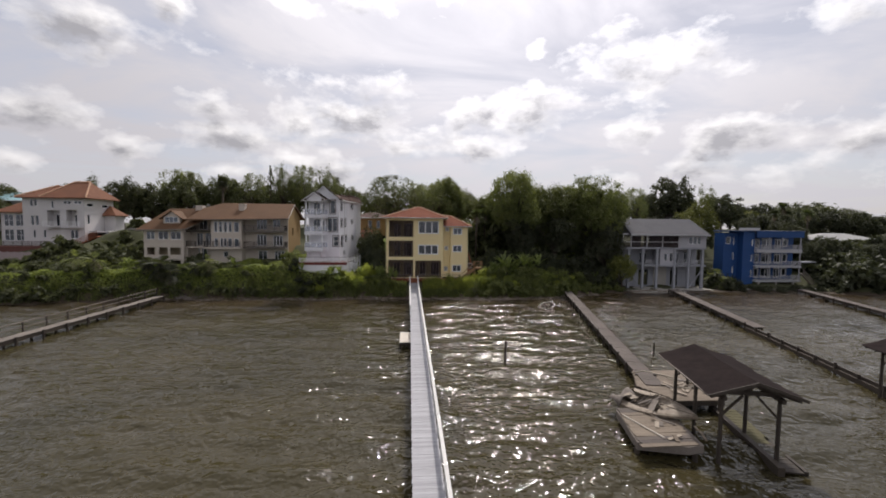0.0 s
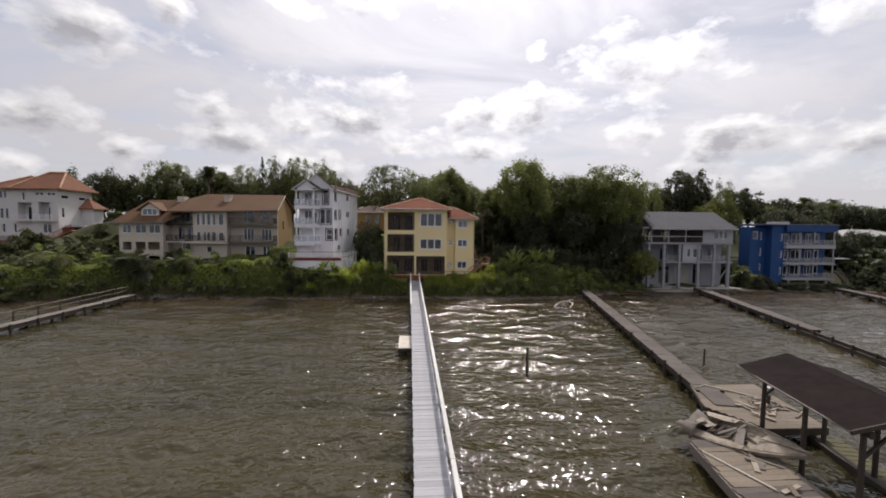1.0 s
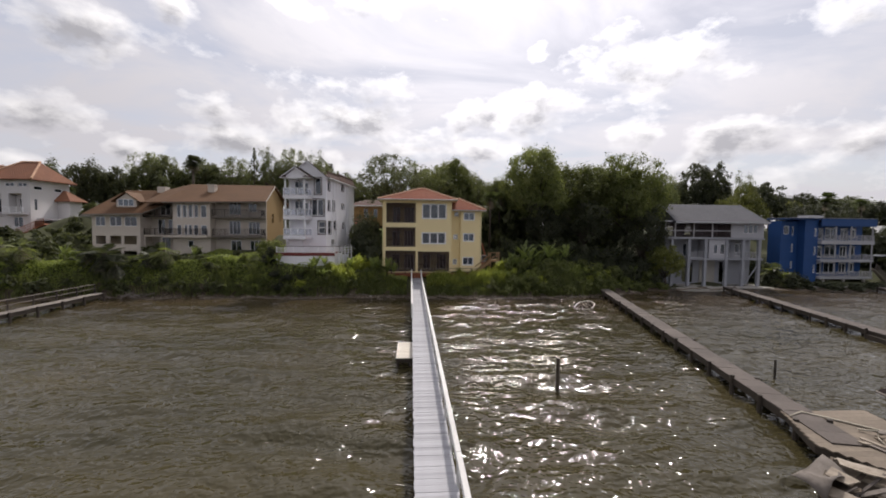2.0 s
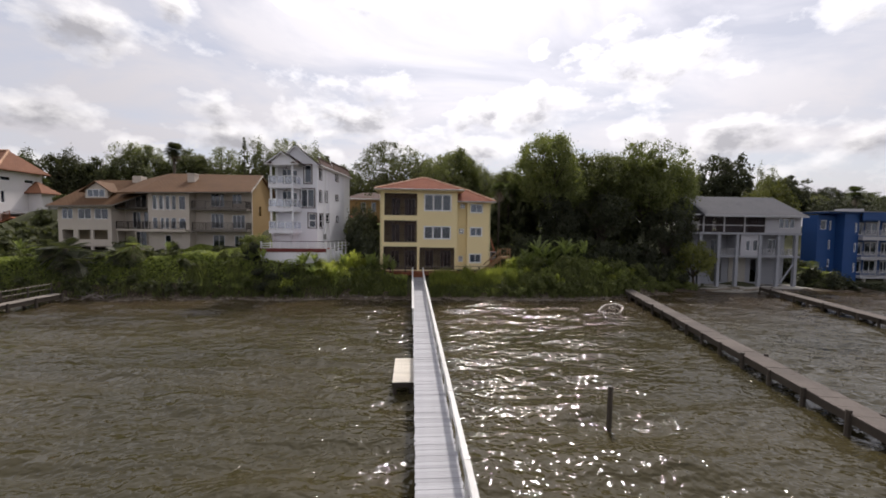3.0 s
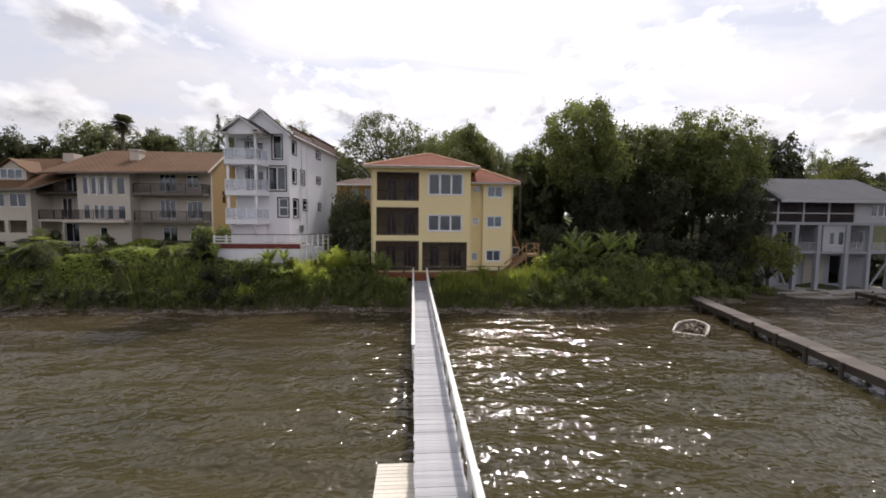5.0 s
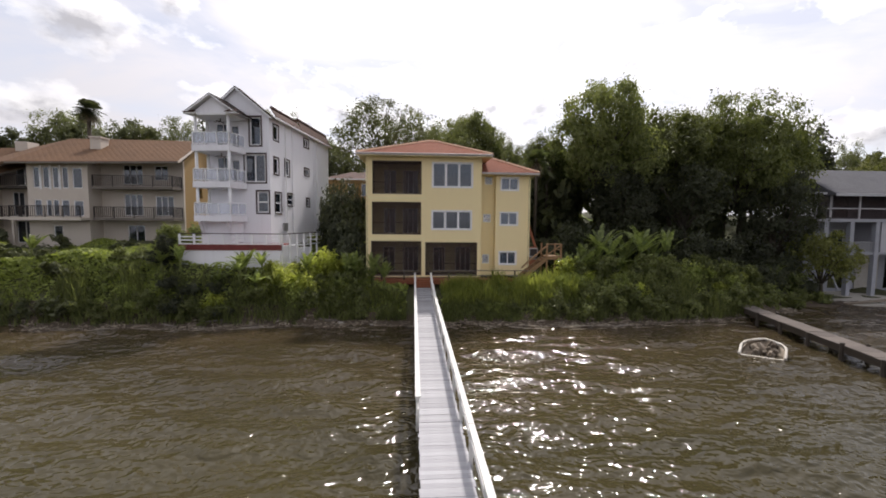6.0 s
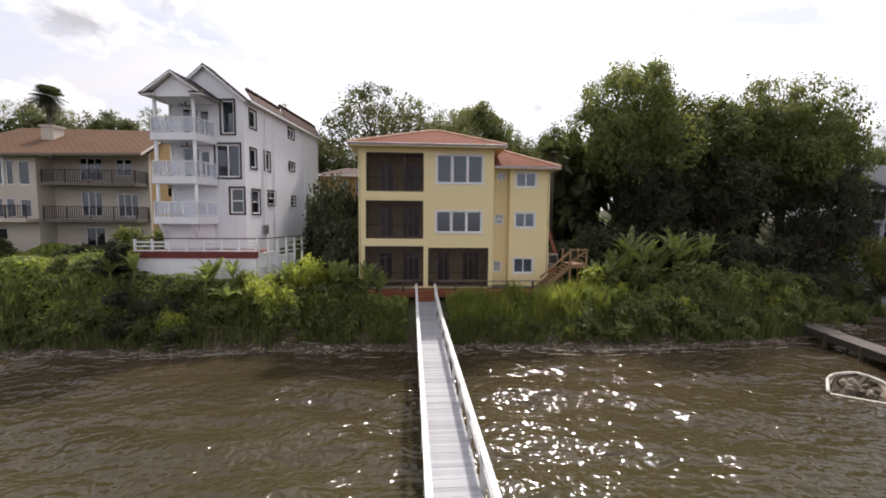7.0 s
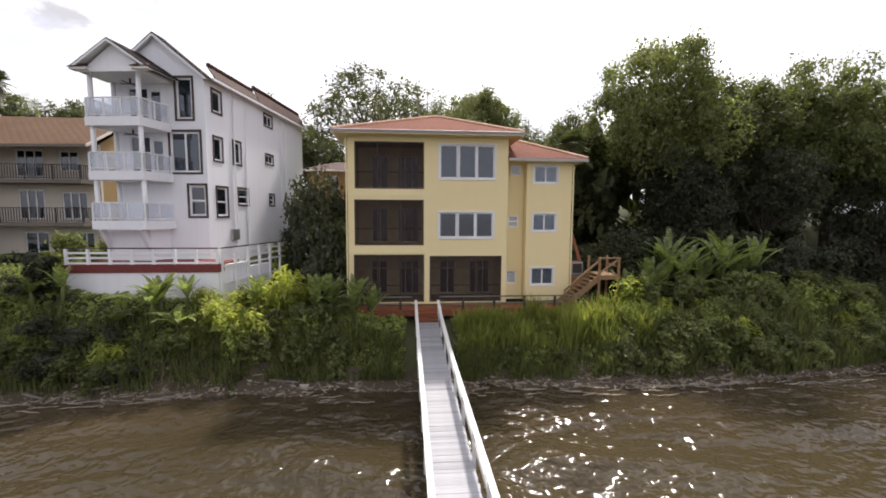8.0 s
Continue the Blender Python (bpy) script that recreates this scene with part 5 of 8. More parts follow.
def hill_house():
    """The large white house on the slope at the far side."""
    h = thing("house", "large white stucco house with orange tiled hip roofs on the slope", "house", pose(0, 0, 0))
    y = 80.0
    main = [(-70.35, -69.8, 13.7, 15.0), (-69.65, -69.1, 13.7, 15.0), (-70.3, -69.7, 10.2, 12.0), (-69.5, -68.9, 10.2, 12.0), (-70.0, -69.5, 7.9, 9.4), (-68.2, -67.7, 7.9, 9.4),
            (-67.4, -65.2, 10.1, 13.0), (-64.1, -62.2, 10.1, 13.1), (-63.5, -62.1, 7.8, 9.4), (-66.7, -66.2, 13.4, 14.8), (-64.6, -63.2, 14.2, 14.8), (-62.7, -61.3, 14.2, 14.8)]
    flank = [(0.5, 1.1, 10.5, 12.3), (4.9, 5.5, 10.4, 12.1), (0.5, 2.0, 13.8, 14.4), (4.2, 5.7, 13.7, 14.3), (0.4, 6.6, 6.9, 8.8)]
    block(h, -71.6, -60.9, y, 87.4, 6.4, 15.3, HILL_WHITE, main, right_holes=flank)
    floors(h, -71.6, -60.9, y, 87.4, (10.0, 13.2))
    for x0, x1, z0, z1 in flank[:4]:
        window(h, x0, z0, z1, x1 - x0, 1, 1, m=pose(-60.9, y + 0.2, 0, 0, 0, 90), bar=0.07)
    for x0, x1, z0, z1 in main:
        deep = 0.12
        if x1 - x0 > 1.8:      # a balcony recess with its own walls, and the door at its back
            deep = 1.3
            part("recess_wall", Shape().box(x0 - 0.12, x0, y + 0.2, y + 1.3, z0, z1).box(x1, x1 + 0.12, y + 0.2, y + 1.3, z0, z1).box(x0, x1, y + 0.2, y + 1.3, z1, z1 + 0.1), HILL_WHITE, h)
            part("recess_back", Shape().wall(x1 - x0, z0, z1, 0.15, [(x0 + 0.45, x1 - 0.45, z0 + 0.02, z0 + 2.2)], start=x0), HILL_WHITE, h, m=pose(0, y + 1.3, 0))
            x0, x1, z1 = x0 + 0.45, x1 - 0.45, z0 + 2.2
            deep = 1.38
        window(h, x0, z0, z1, x1 - x0, 2 if x1 - x0 > 1 else 1, 1, m=pose(0, y, 0), bar=0.07, deep=deep)
    for x0, x1 in ((-67.6, -65.0), (-64.3, -61.2)):
        b = part("balcony", Shape().box(x0, x1, y - 0.9, y - 0.01, 9.8, 10.0), HILL_WHITE, h)
        railing(b, [(x0 + 0.05, y - 0.85, 10.0), (x1 - 0.05, y - 0.85, 10.0)], 0.95, WHITE_TRIM, "bars", 1.0)
    block(h, -60.88, -58.9, 84.9, 87.4, 6.4, 12.2, HILL_WHITE)
    block(h, -76.5, -71.62, y + 1.2, 87, 6.4, 12.6, HILL_WHITE, [(-76.0, -74.3, 10.0, 12.2), (-74.0, -72.4, 10.0, 12.2), (-76.0, -74.3, 7.3, 9.4), (-74.0, -72.4, 7.3, 9.4)])
    floors(h, -76.5, -71.6, y + 1.2, 87, (9.8,))
    for x0 in (-76.0, -74.0):
        for z0, z1 in ((10.0, 12.2), (7.3, 9.4)):
            window(h, x0, z0, z1, 1.65, 2, 2, m=pose(0, y + 1.2, 0), bar=0.06)
    part("roof", hip_roof(-72.3, -63.4, y - 0.7, 88.2, 15.35, 2.5, -68.2, -66.6, 83.8), DULL_TILE, h)
    part("roof", hip_roof(-68.2, -60.1, y - 0.6, 88.1, 15.38, 3.2, -65.4, -62.6, 84.0), DULL_TILE, h)
    ridge_roof = part("roof", hip_roof(-64.0, -60.2, y - 0.55, 81.4, 15.40, 0.4, -62.4, -61.6, 80.4), DULL_TILE, h)
    for a, b, n in (((-68.2, y - 0.6, 15.42), (-65.4, 84.0, 18.62), 14), ((-60.1, y - 0.6, 15.42), (-62.6, 84.0, 18.62), 14), ((-65.4, 84.0, 18.62), (-62.6, 84.0, 18.62), 8), ((-72.3, y - 0.7, 15.39), (-68.2, 83.8, 17.9), 14)):
        hip_tiles(ridge_roof, a, b, CAP_TILE, n, 0.16)
    part("roof", hip_roof(-60.88, -58.3, 84.2, 88.0, 12.25, 1.9, -60.88, -60.6, 86.2), DULL_TILE, h)
    part("roof", hip_roof(-77.3, -71.3, y + 0.5, 87.7, 12.65, 2.2, -74.5, -72.0, 84), DULL_TILE, h)
    part("porch_floor", Shape().box(-60.6, -57.2, 80.6, 84.1, 6.3, 6.7), HILL_WHITE, h)
    part("porch_roof", Shape().box(-60.6, -57.2, 80.6, 84.1, 8.95, 9.2), HILL_WHITE, h)
    for py in (80.7, 83.8):
        part("porch_post", Shape().box(-57.5, -57.3, py, py + 0.2, 6.7, 8.95), HILL_WHITE, h)
    part("terrace_floor", Shape().box(-77.5, -60.9, 77.4, y - 0.01, 6.1, 6.45), surface("brick_red_terrace", (0.20, 0.07, 0.05), (0.12, 0.05, 0.04), 0.85, 5.0, 0.5), h)
    part("terrace_wall", Shape().box(-77.5, -60.9, 77.2, 77.4, 3.6, 6.45), MATS_BRICK, h)
    railing(h, [(-77.4, 77.5, 6.45), (-62.0, 77.5, 6.45)], 0.9, DARK_WOOD, "bars", 1.6)
    part("ramp", Shape().beam((-61.5, 78.6, 6.4), (-58.0, 79.4, 8.3), 1.4, 0.18), RED_DECK, h)
    railing(h, [(-61.5, 78.0, 6.5), (-58.0, 78.8, 8.4)], 0.9, RED_DECK, "bars", 1.2)
    f = thing("fence", "low pale fence at the edge of the white house's terrace", "fence", pose(-76, 74.5, 0))
    for i in range(14):
        part("panel", Shape().box(i * 1.1, i * 1.1 + 1.02, 0, 0.06, 4.3, 5.6), PINKISH, f)
    for i in range(15):
        part("post", Shape().box(i * 1.1 - 0.06, i * 1.1 + 0.03, -0.02, 0.08, 3.2, 5.75), PINKISH, f)


MATS_BRICK = surface("dark_red_brickwork", (0.17, 0.07, 0.055), (0.09, 0.04, 0.035), 0.9, 6.0, 0.4)
PINKISH = surface("faded_pink_fence", (0.42, 0.34, 0.34), (0.30, 0.24, 0.24), 0.85, 6.0, 0.4)
hill_house()


PALE_SIDING = surface("light_grey_siding", (0.43, 0.43, 0.46), (0.34, 0.34, 0.37), 0.8, 8.0, 0.4, 0.7, 0.2, stretch=(0.3, 0.3, 4))


def grey_house():
    h = thing("house", "pale grey stilt house with a grey shingle roof and screened gallery", "house", pose(0, 0, 0))
    y = 68.7
    # columns and open ground storey
    for x in (38.2, 40.8, 43.4, 46.7, 49.35, 51.9):
        part("column", Shape().box(x - 0.2, x + 0.2, y, y + 0.4, -0.5, 7.15), GREY_SIDING, h)
    part("gallery_floor", Shape().box(37.3, 52.5, y - 0.05, y + 3.0, 7.15, 7.45), GREY_SIDING, h)
    block(h, 38.6, 52.6, y + 2.6, 78, -0.4, 7.14, GREY_SIDING, [(41.6, 42.9, 4.4, 6.4), (48.3, 49.2, 4.4, 6.4), (50.1, 51.6, 4.5, 6.5), (41.5, 43.3, 0.4, 3.4), (47.6, 49.0, 0.4, 3.6)])
    window(h, 41.6, 4.4, 6.4, 1.3, 2, 1, m=pose(0, y + 2.6, 0))
    window(h, 48.3, 4.4, 6.4, 0.9, 1, 1, m=pose(0, y + 2.6, 0), glass=LIGHT_GLASS)
    window(h, 50.1, 4.5, 6.5, 1.5, 2, 1, m=pose(0, y + 2.6, 0))
    part("roller_door", Shape().box(44.3, 46.8, y + 2.5, y + 2.58, 0.35, 3.9), CONCRETE, h)
    part("mid_floor", Shape().box(40.9, 52.6, y + 0.1, y + 2.58, 4.05, 4.3), GREY_SIDING, h)
    # closed bay between the columns
    block(h, 43.96, 46.84, y + 0.15, y + 2.55, 4.3, 7.13, PALE_SIDING, [(44.75, 45.35, 5.0, 6.4), (45.75, 46.45, 4.95, 6.45)])
    window(h, 44.75, 5.0, 6.4, 0.6, 1, 1, m=pose(0, y + 0.15, 0), glass=LIGHT_GLASS)
    window(h, 45.75, 4.95, 6.45, 0.7, 1, 1, m=pose(0, y + 0.15, 0))
    for x0, x1 in ((41.35, 43.5), (47.3, 49.5), (49.95, 52.0)):
        railing(h, [(x0, y + 0.2, 4.3), (x1, y + 0.2, 4.3)], 0.95, DULL_WHITE, "bars", 1.1)
    part("knee_brace", Shape().beam((49.9, y + 0.2, 0.5), (52.0, y + 0.2, 3.6), 0.14, 0.14), GREY_SIDING, h)
    part("knee_brace", Shape().beam((38.6, y + 0.2, 3.4), (40.0, y + 0.2, 0.6), 0.14, 0.14), GREY_SIDING, h)
    # upper storey: screened gallery and a sided room
    block(h, 47.4, 52.4, y, 78, 7.46, 9.9, PALE_SIDING, [(49.2, 51.45, 8.1, 9.4)])
    for i in range(3):
        window(h, 49.2 + i * 0.77, 8.1, 9.4, 0.71, 1, 1, m=pose(0, y, 0), bar=0.05, glass=LIGHT_GLASS)
    part("wall", Shape().wall(9.9, 7.46, 9.9, 0.18, [(38.5, 40.2, 7.6, 9.5), (42.0, 43.6, 7.6, 9.5)], start=37.5), GREY_SIDING, h, m=pose(0, y + 3.0, 0))
    for x in (37.0, 38.5, 41.4, 44.3, 47.3):
        part("gallery_post", Shape().box(x - 0.08, x + 0.08, y, y + 0.16, 7.46, 9.9), DULL_WHITE, h)
    for x0, x1 in ((37.1, 38.4), (38.6, 41.3), (41.5, 44.2), (44.4, 47.2)):
        part("gallery_rail", Shape().box(x0, x1, y + 0.03, y + 0.13, 8.35, 8.47), DULL_WHITE, h)
        part("screen", Shape().box(x0, x1, y + 0.075, y + 0.08, 7.46, 9.85), SCREEN, h)
    part("gallery_head", Shape().box(36.9, 47.4, y - 0.01, y + 0.18, 9.7, 9.9), DULL_WHITE, h)
    s = Shape()
    s.slab([(38.0, 67.9, 9.75), (52.6, 67.9, 9.75), (52.6, 73.6, 12.6), (38.8, 73.6, 12.6)], 0.18)
    s.slab([(38.8, 73.6, 12.6), (52.6, 73.6, 12.6), (52.6, 79.2, 9.75), (38.0, 79.2, 9.75)], 0.18)
    s.slab([(38.0, 79.2, 9.75), (38.0, 67.9, 9.75), (38.8, 73.6, 12.6)], 0.18)
    part("roof", s, GREY_SHINGLE, h)
    part("fascia", Shape().box(38.0, 52.6, 67.85, 67.9, 9.52, 9.75), DULL_WHITE, h)
    part("gable", Shape().face((52.38, 68.7, 9.9), (52.38, 78, 9.9), (52.38, 73.5, 12.3)), WHITE, h)
    part("side_balcony", Shape().box(35.2, 37.4, y + 0.3, y + 3.2, 7.0, 7.3), GREY_SIDING, h)
    solid("concrete_apron", Shape().prism([(37, 64.7), (46.3, 64.6), (47, 66.6), (53, 66.5), (53, 72), (37, 72)], -0.6, 0.10), CONCRETE, "pale concrete apron at the water in front of the stilt house", "slab")
    for i in range(2):
        solid("driftwood_board", Shape().beam((36.5 + i * 5, 65.0, 0.15), (41 + i * 4.6, 65.3 + 0.2 * i, 0.42), 0.4, 0.1), PALE_PLANK, "weathered board lying at the water's edge", "board")


grey_house()


def blue_house():
    h = thing("house", "cobalt blue flat-roofed house with three white balconies", "house", pose(57.9 - 57.2 * 0.865, 0, 0) @ Matrix.Diagonal((0.865, 1, 0.965, 1)))
    y = 72.4
    left = [(58.6, 59.7, 8.3, 9.7), (60.2, 60.55, 8.2, 9.6), (60.2, 60.55, 5.3, 6.7), (60.2, 60.55, 2.6, 3.8)]
    block(h, 58.1, 61.4, y, 74.8, -0.2, 10.5, BLUE, left)
    for x0, x1, z0, z1 in left:
        window(h, x0, z0, z1, x1 - x0, 1, 1, m=pose(0, y, 0), bar=0.08)
    y = 71.2
    tower = [(63.3, 63.7, 8.0, 9.3), (63.3, 63.7, 5.0, 6.3), (63.3, 63.7, 2.0, 3.3)]
    block(h, 61.42, 64.0, y, 74.8, -0.2, 10.7, BLUE, tower)
    for x0, x1, z0, z1 in tower:
        window(h, x0, z0, z1, x1 - x0, 1, 1, m=pose(0, y, 0), bar=0.08, glass=LIGHT_GLASS)
    y = 72.6
    wins = []
    for z in (1.75, 4.55, 7.55):
        wins += [(64.5, 65.4, z, z + 1.75), (65.7, 66.6, z, z + 1.75), (67.2, 69.4, z, z + 1.85), (70.3, 71.6, z, z + 1.75), (72.2, 73.2, z + 0.3, z + 1.75)]
    block(h, 64.02, 74.6, y, 74.8, -0.2, 10.5, BLUE, wins)
    floors(h, 64.02, 74.6, y, 74.8, (4.4, 7.4))
    for i, (x0, x1, z0, z1) in enumerate(wins):
        window(h, x0, z0, z1, x1 - x0, 2 if x1 - x0 > 1.2 else 1, 1, m=pose(0, y, 0), bar=0.09, glass=LIGHT_GLASS if i % 3 == 0 else GLASS, outer=DULL_WHITE)
    part("roof", Shape().box(58.0, 74.9, 70.9, 75.0, 10.72, 10.95), BLUE, h)
    part("parapet", Shape().box(64.0, 74.9, 70.7, 70.88, 9.7, 10.96), BLUE, h)
    part("coping", Shape().box(57.9, 75.0, 70.6, 75.1, 10.955, 11.03), GREY_SIDING, h)
    for z in (1.05, 3.85, 6.75):
        b = part("balcony", Shape().box(64.02, 74.5, 70.6, y - 0.01, z, z + (0.28 if z < 6 else 0.55)), DULL_WHITE, h)
        top = z + (0.28 if z < 6 else 0.55)
        railing(b, [(64.1, 70.68, top), (74.4, 70.68, top), (74.4, y - 0.1, top)], 0.92, DULL_WHITE, "bars", 1.6)
    for x in (66.9, 70.0, 74.2):
        for z0, z1 in ((1.33, 3.85), (4.13, 6.75), (7.3, 9.7)):
            part("post", Shape().box(x - 0.07, x + 0.07, 70.7, 70.84, z0, z1), DULL_WHITE, h)
    for x in (65, 69, 73):
        part("pier", Shape().box(x - 0.15, x + 0.15, 70.7, 71.0, -0.4, 1.05), CONCRETE, h)
    part("outside_stair", Shape().beam((74.9, 70.9, 2.7), (76.6, 70.2, 0.5), 0.8, 0.14), OLD_WOOD, h)
    part("side_landing", Shape().box(74.6, 78.0, 70.8, 72.2, 4.8, 5.0), GREY_SIDING, h)
    railing(h, [(74.9, 70.5, 2.75), (76.6, 69.8, 0.55)], 0.9, OLD_WOOD, "bars", 1.0)
    part("skylight", Shape().box(63.5, 66.6, 72.6, 74.4, 10.96, 11.5), DULL_WHITE, h)
    solid("sea_wall", Shape().box(57.5, 76, 66.6, 67.2, -0.8, 0.35), CONCRETE, "low concrete sea wall below the blue house", "wall", kind="")


blue_house()


def plain_house(label, x0, x1, y0, y1, z0, z1, rise, wall_mat, roof_mat, holes, hip=1.0, rz=0.0):
    h = thing("house", label, "house", group="houses on the hill")
    block(h, x0, x1, y0, y1, z0, z1, wall_mat, holes)
    for a, b, c, d in holes:
        window(h, a, c, d, b - a, 2 if b - a > 1 else 1, 1, m=pose(0, y0, 0))
    ym = (y0 + y1) / 2
    part("roof", hip_roof(x0 - 0.6, x1 + 0.6, y0 - 0.6, y1 + 0.6, z1 + 0.02, rise, x0 + (x1 - x0) * 0.3 * hip, x1 - (x1 - x0) * 0.3 * hip, ym), roof_mat, h)
    part("fascia", Shape().box(x0 - 0.6, x1 + 0.6, y0 - 0.64, y0 - 0.605, z1 - 0.16, z1 + 0.02), WHITE_TRIM, h)
    return h


TEAL = tiling("pale_teal_metal_roof", (0.32, 0.50, 0.52), (0.24, 0.40, 0.43), 0.45, 9.0, 0.5)
GREY_WALL = surface("grey_render", (0.42, 0.41, 0.39), (0.32, 0.31, 0.30), 0.9, 12.0, 0.4)
PALE_ROOF = tiling("bleached_metal_roof", (0.36, 0.36, 0.35), (0.27, 0.27, 0.265), 0.4, 8.0, 0.6)
plain_house("house with a pale teal metal roof behind trees", -110, -86.5, 98, 108, 7.0, 15.6, 2.2, GREY_WALL, TEAL, [(-96, -94, 12.4, 14.4), (-91, -89, 12.4, 14.4)])
plain_house("low grey house behind a mown lawn", -66, -50, 108, 118, 10.6, 14.4, 3.0, GREY_WALL, GREY_SHINGLE, [(-62, -60, 11.8, 13.4), (-56, -54, 11.8, 13.4)])
plain_house("small yellow house with a red roof up the hill", -12.5, -4.0, 90, 98, 8.6, 12.5, 1.4, OCHRE, RED_TILE, [(-9.8, -9.0, 10.2, 11.9), (-8.0, -7.2, 10.2, 11.9), (-6.0, -5.2, 10.2, 11.9)])
plain_house("low cream house with an orange tiled roof", -12.0, -7.0, 82, 88, 5.6, 8.3, 1.5, CREAM, ORANGE_TILE, [(-9.4, -8.4, 6.4, 7.7)])
plain_house("grey-roofed cottage with a white dormer behind the blue house", 66, 78, 100, 110, 8.0, 12.4, 2.6, WHITE, GREY_SHINGLE, [(71, 72.2, 10, 11.6)])
plain_house("long low house with a bleached pale roof", 100, 116, 92, 102, 5.0, 8.4, 1.6, GREY_WALL, PALE_ROOF, [(104, 106, 6, 7.6)])
plain_house("small grey boat shed at the water", 92, 99, 70, 75, 1.2, 4.2, 1.0, GREY_WALL, PALE_ROOF, [(94, 96, 1.6, 3.4)])

# ---------------------------------------------------------------- boathouse, wrecks and posts in the water


def boathouse(name, label, m, full=True):
    """An open shelter on posts: felted gable roof on rafters, tie beams and braces."""
    b = thing(name, label, "boathouse", m)
    W, L, E, R = 3.55, 5.9, 3.28, 0.66
    for x in (0.55, W - 0.55):
        for y in (0.45, L / 2, L - 0.5):
            part("post", Shape().tube([(x, y, -1.3), (x + 0.03, y, E - 0.1)], [0.10, 0.085], 8), DARK_WOOD, b)
    for x in (0.55, W - 0.55):
        part("plate", Shape().box(x - 0.08, x + 0.08, 0.1, L - 0.1, E - 0.28, E - 0.08), DARK_WOOD, b)
    for y in (0.45, L / 2, L - 0.5):
        part("tie_beam", Shape().box(0.35, W - 0.35, y - 0.06, y + 0.06, E - 0.08, E + 0.12), DARK_WOOD, b)
    for y in (0.45, L - 0.5):
        for x, d in ((0.62, 1), (W - 0.62, -1)):
            part("brace", Shape().beam((x, y, E - 1.05), (x + d * 0.85, y, E - 0.12), 0.09, 0.09), DARK_WOOD, b)
        part("king_post", Shape().box(W / 2 - 0.06, W / 2 + 0.06, y - 0.05, y + 0.05, E + 0.12, E + R - 0.12), DARK_WOOD, b)
    for k in range(9):
        y = 0.05 + k * (L - 0.1) / 8
        for sx in (0, 1):
            x = -0.1 if sx == 0 else W + 0.1
            part("rafter", Shape().beam((x, y, E - 0.12), (W / 2, y, E + R - 0.16), 0.06, 0.10), DARK_WOOD, b)
    s = Shape()
    rng = random.Random(4)
    # uneven felt: a strip mesh on each slope
    for sx in (0, 1):
        n = 16
        edge = -0.25 if sx == 0 else W + 0.25
        rows = []
        for i in range(n + 1):
            y = -0.15 + (L + 0.3) * i / n
            row = []
            for j in range(6):
                f = j / 5
                x = edge + (W / 2 - edge) * f
                sag = -0.06 * math.sin(math.pi * f) - 0.05 * math.sin(math.pi * i / n)
                row.append((x + (rng.uniform(-.06, .06) if j == 0 else 0), y + (rng.uniform(-.05, .05) if i in (0, n) else 0), E - 0.02 + R * f + 0.08 + sag + rng.uniform(-.012, .012)))
            rows.append(row)
        for i in range(n):
            for j in range(5):
                q = (rows[i][j], rows[i][j + 1], rows[i + 1][j + 1], rows[i + 1][j])
                s.face(*(q if sx else q[::-1]))
                low = [(p[0], p[1], p[2] - 0.05) for p in q]
                s.face(*(low[::-1] if sx else low))
    s.weld()
    part("roof", s, TORN_FELT, b, "dark worn roof felt, torn at the edges")
    part("verge", Shape().beam((-0.25, -0.17, E + 0.0), (W / 2, -0.17, E + R + 0.02), 0.04, 0.14).beam((W + 0.25, -0.17, E), (W / 2, -0.17, E + R + 0.02), 0.04, 0.14), DARK_WOOD, b)
    if full:
        part("eaves_board", Shape().box(-0.30, -0.24, -0.15, L + 0.1, E - 0.02, E + 0.03), OLD_WOOD, b)
    return b


BOAT_M = pose(13.95, 17.2, 0, 0, 0, -12.5)
boathouse("boathouse", "open wooden boathouse with a dark worn felt roof", BOAT_M)
boathouse("boathouse", "second open boathouse with a dark roof beside another jetty", pose(28.6, 18.4, 0, 0, 0, -13), False)


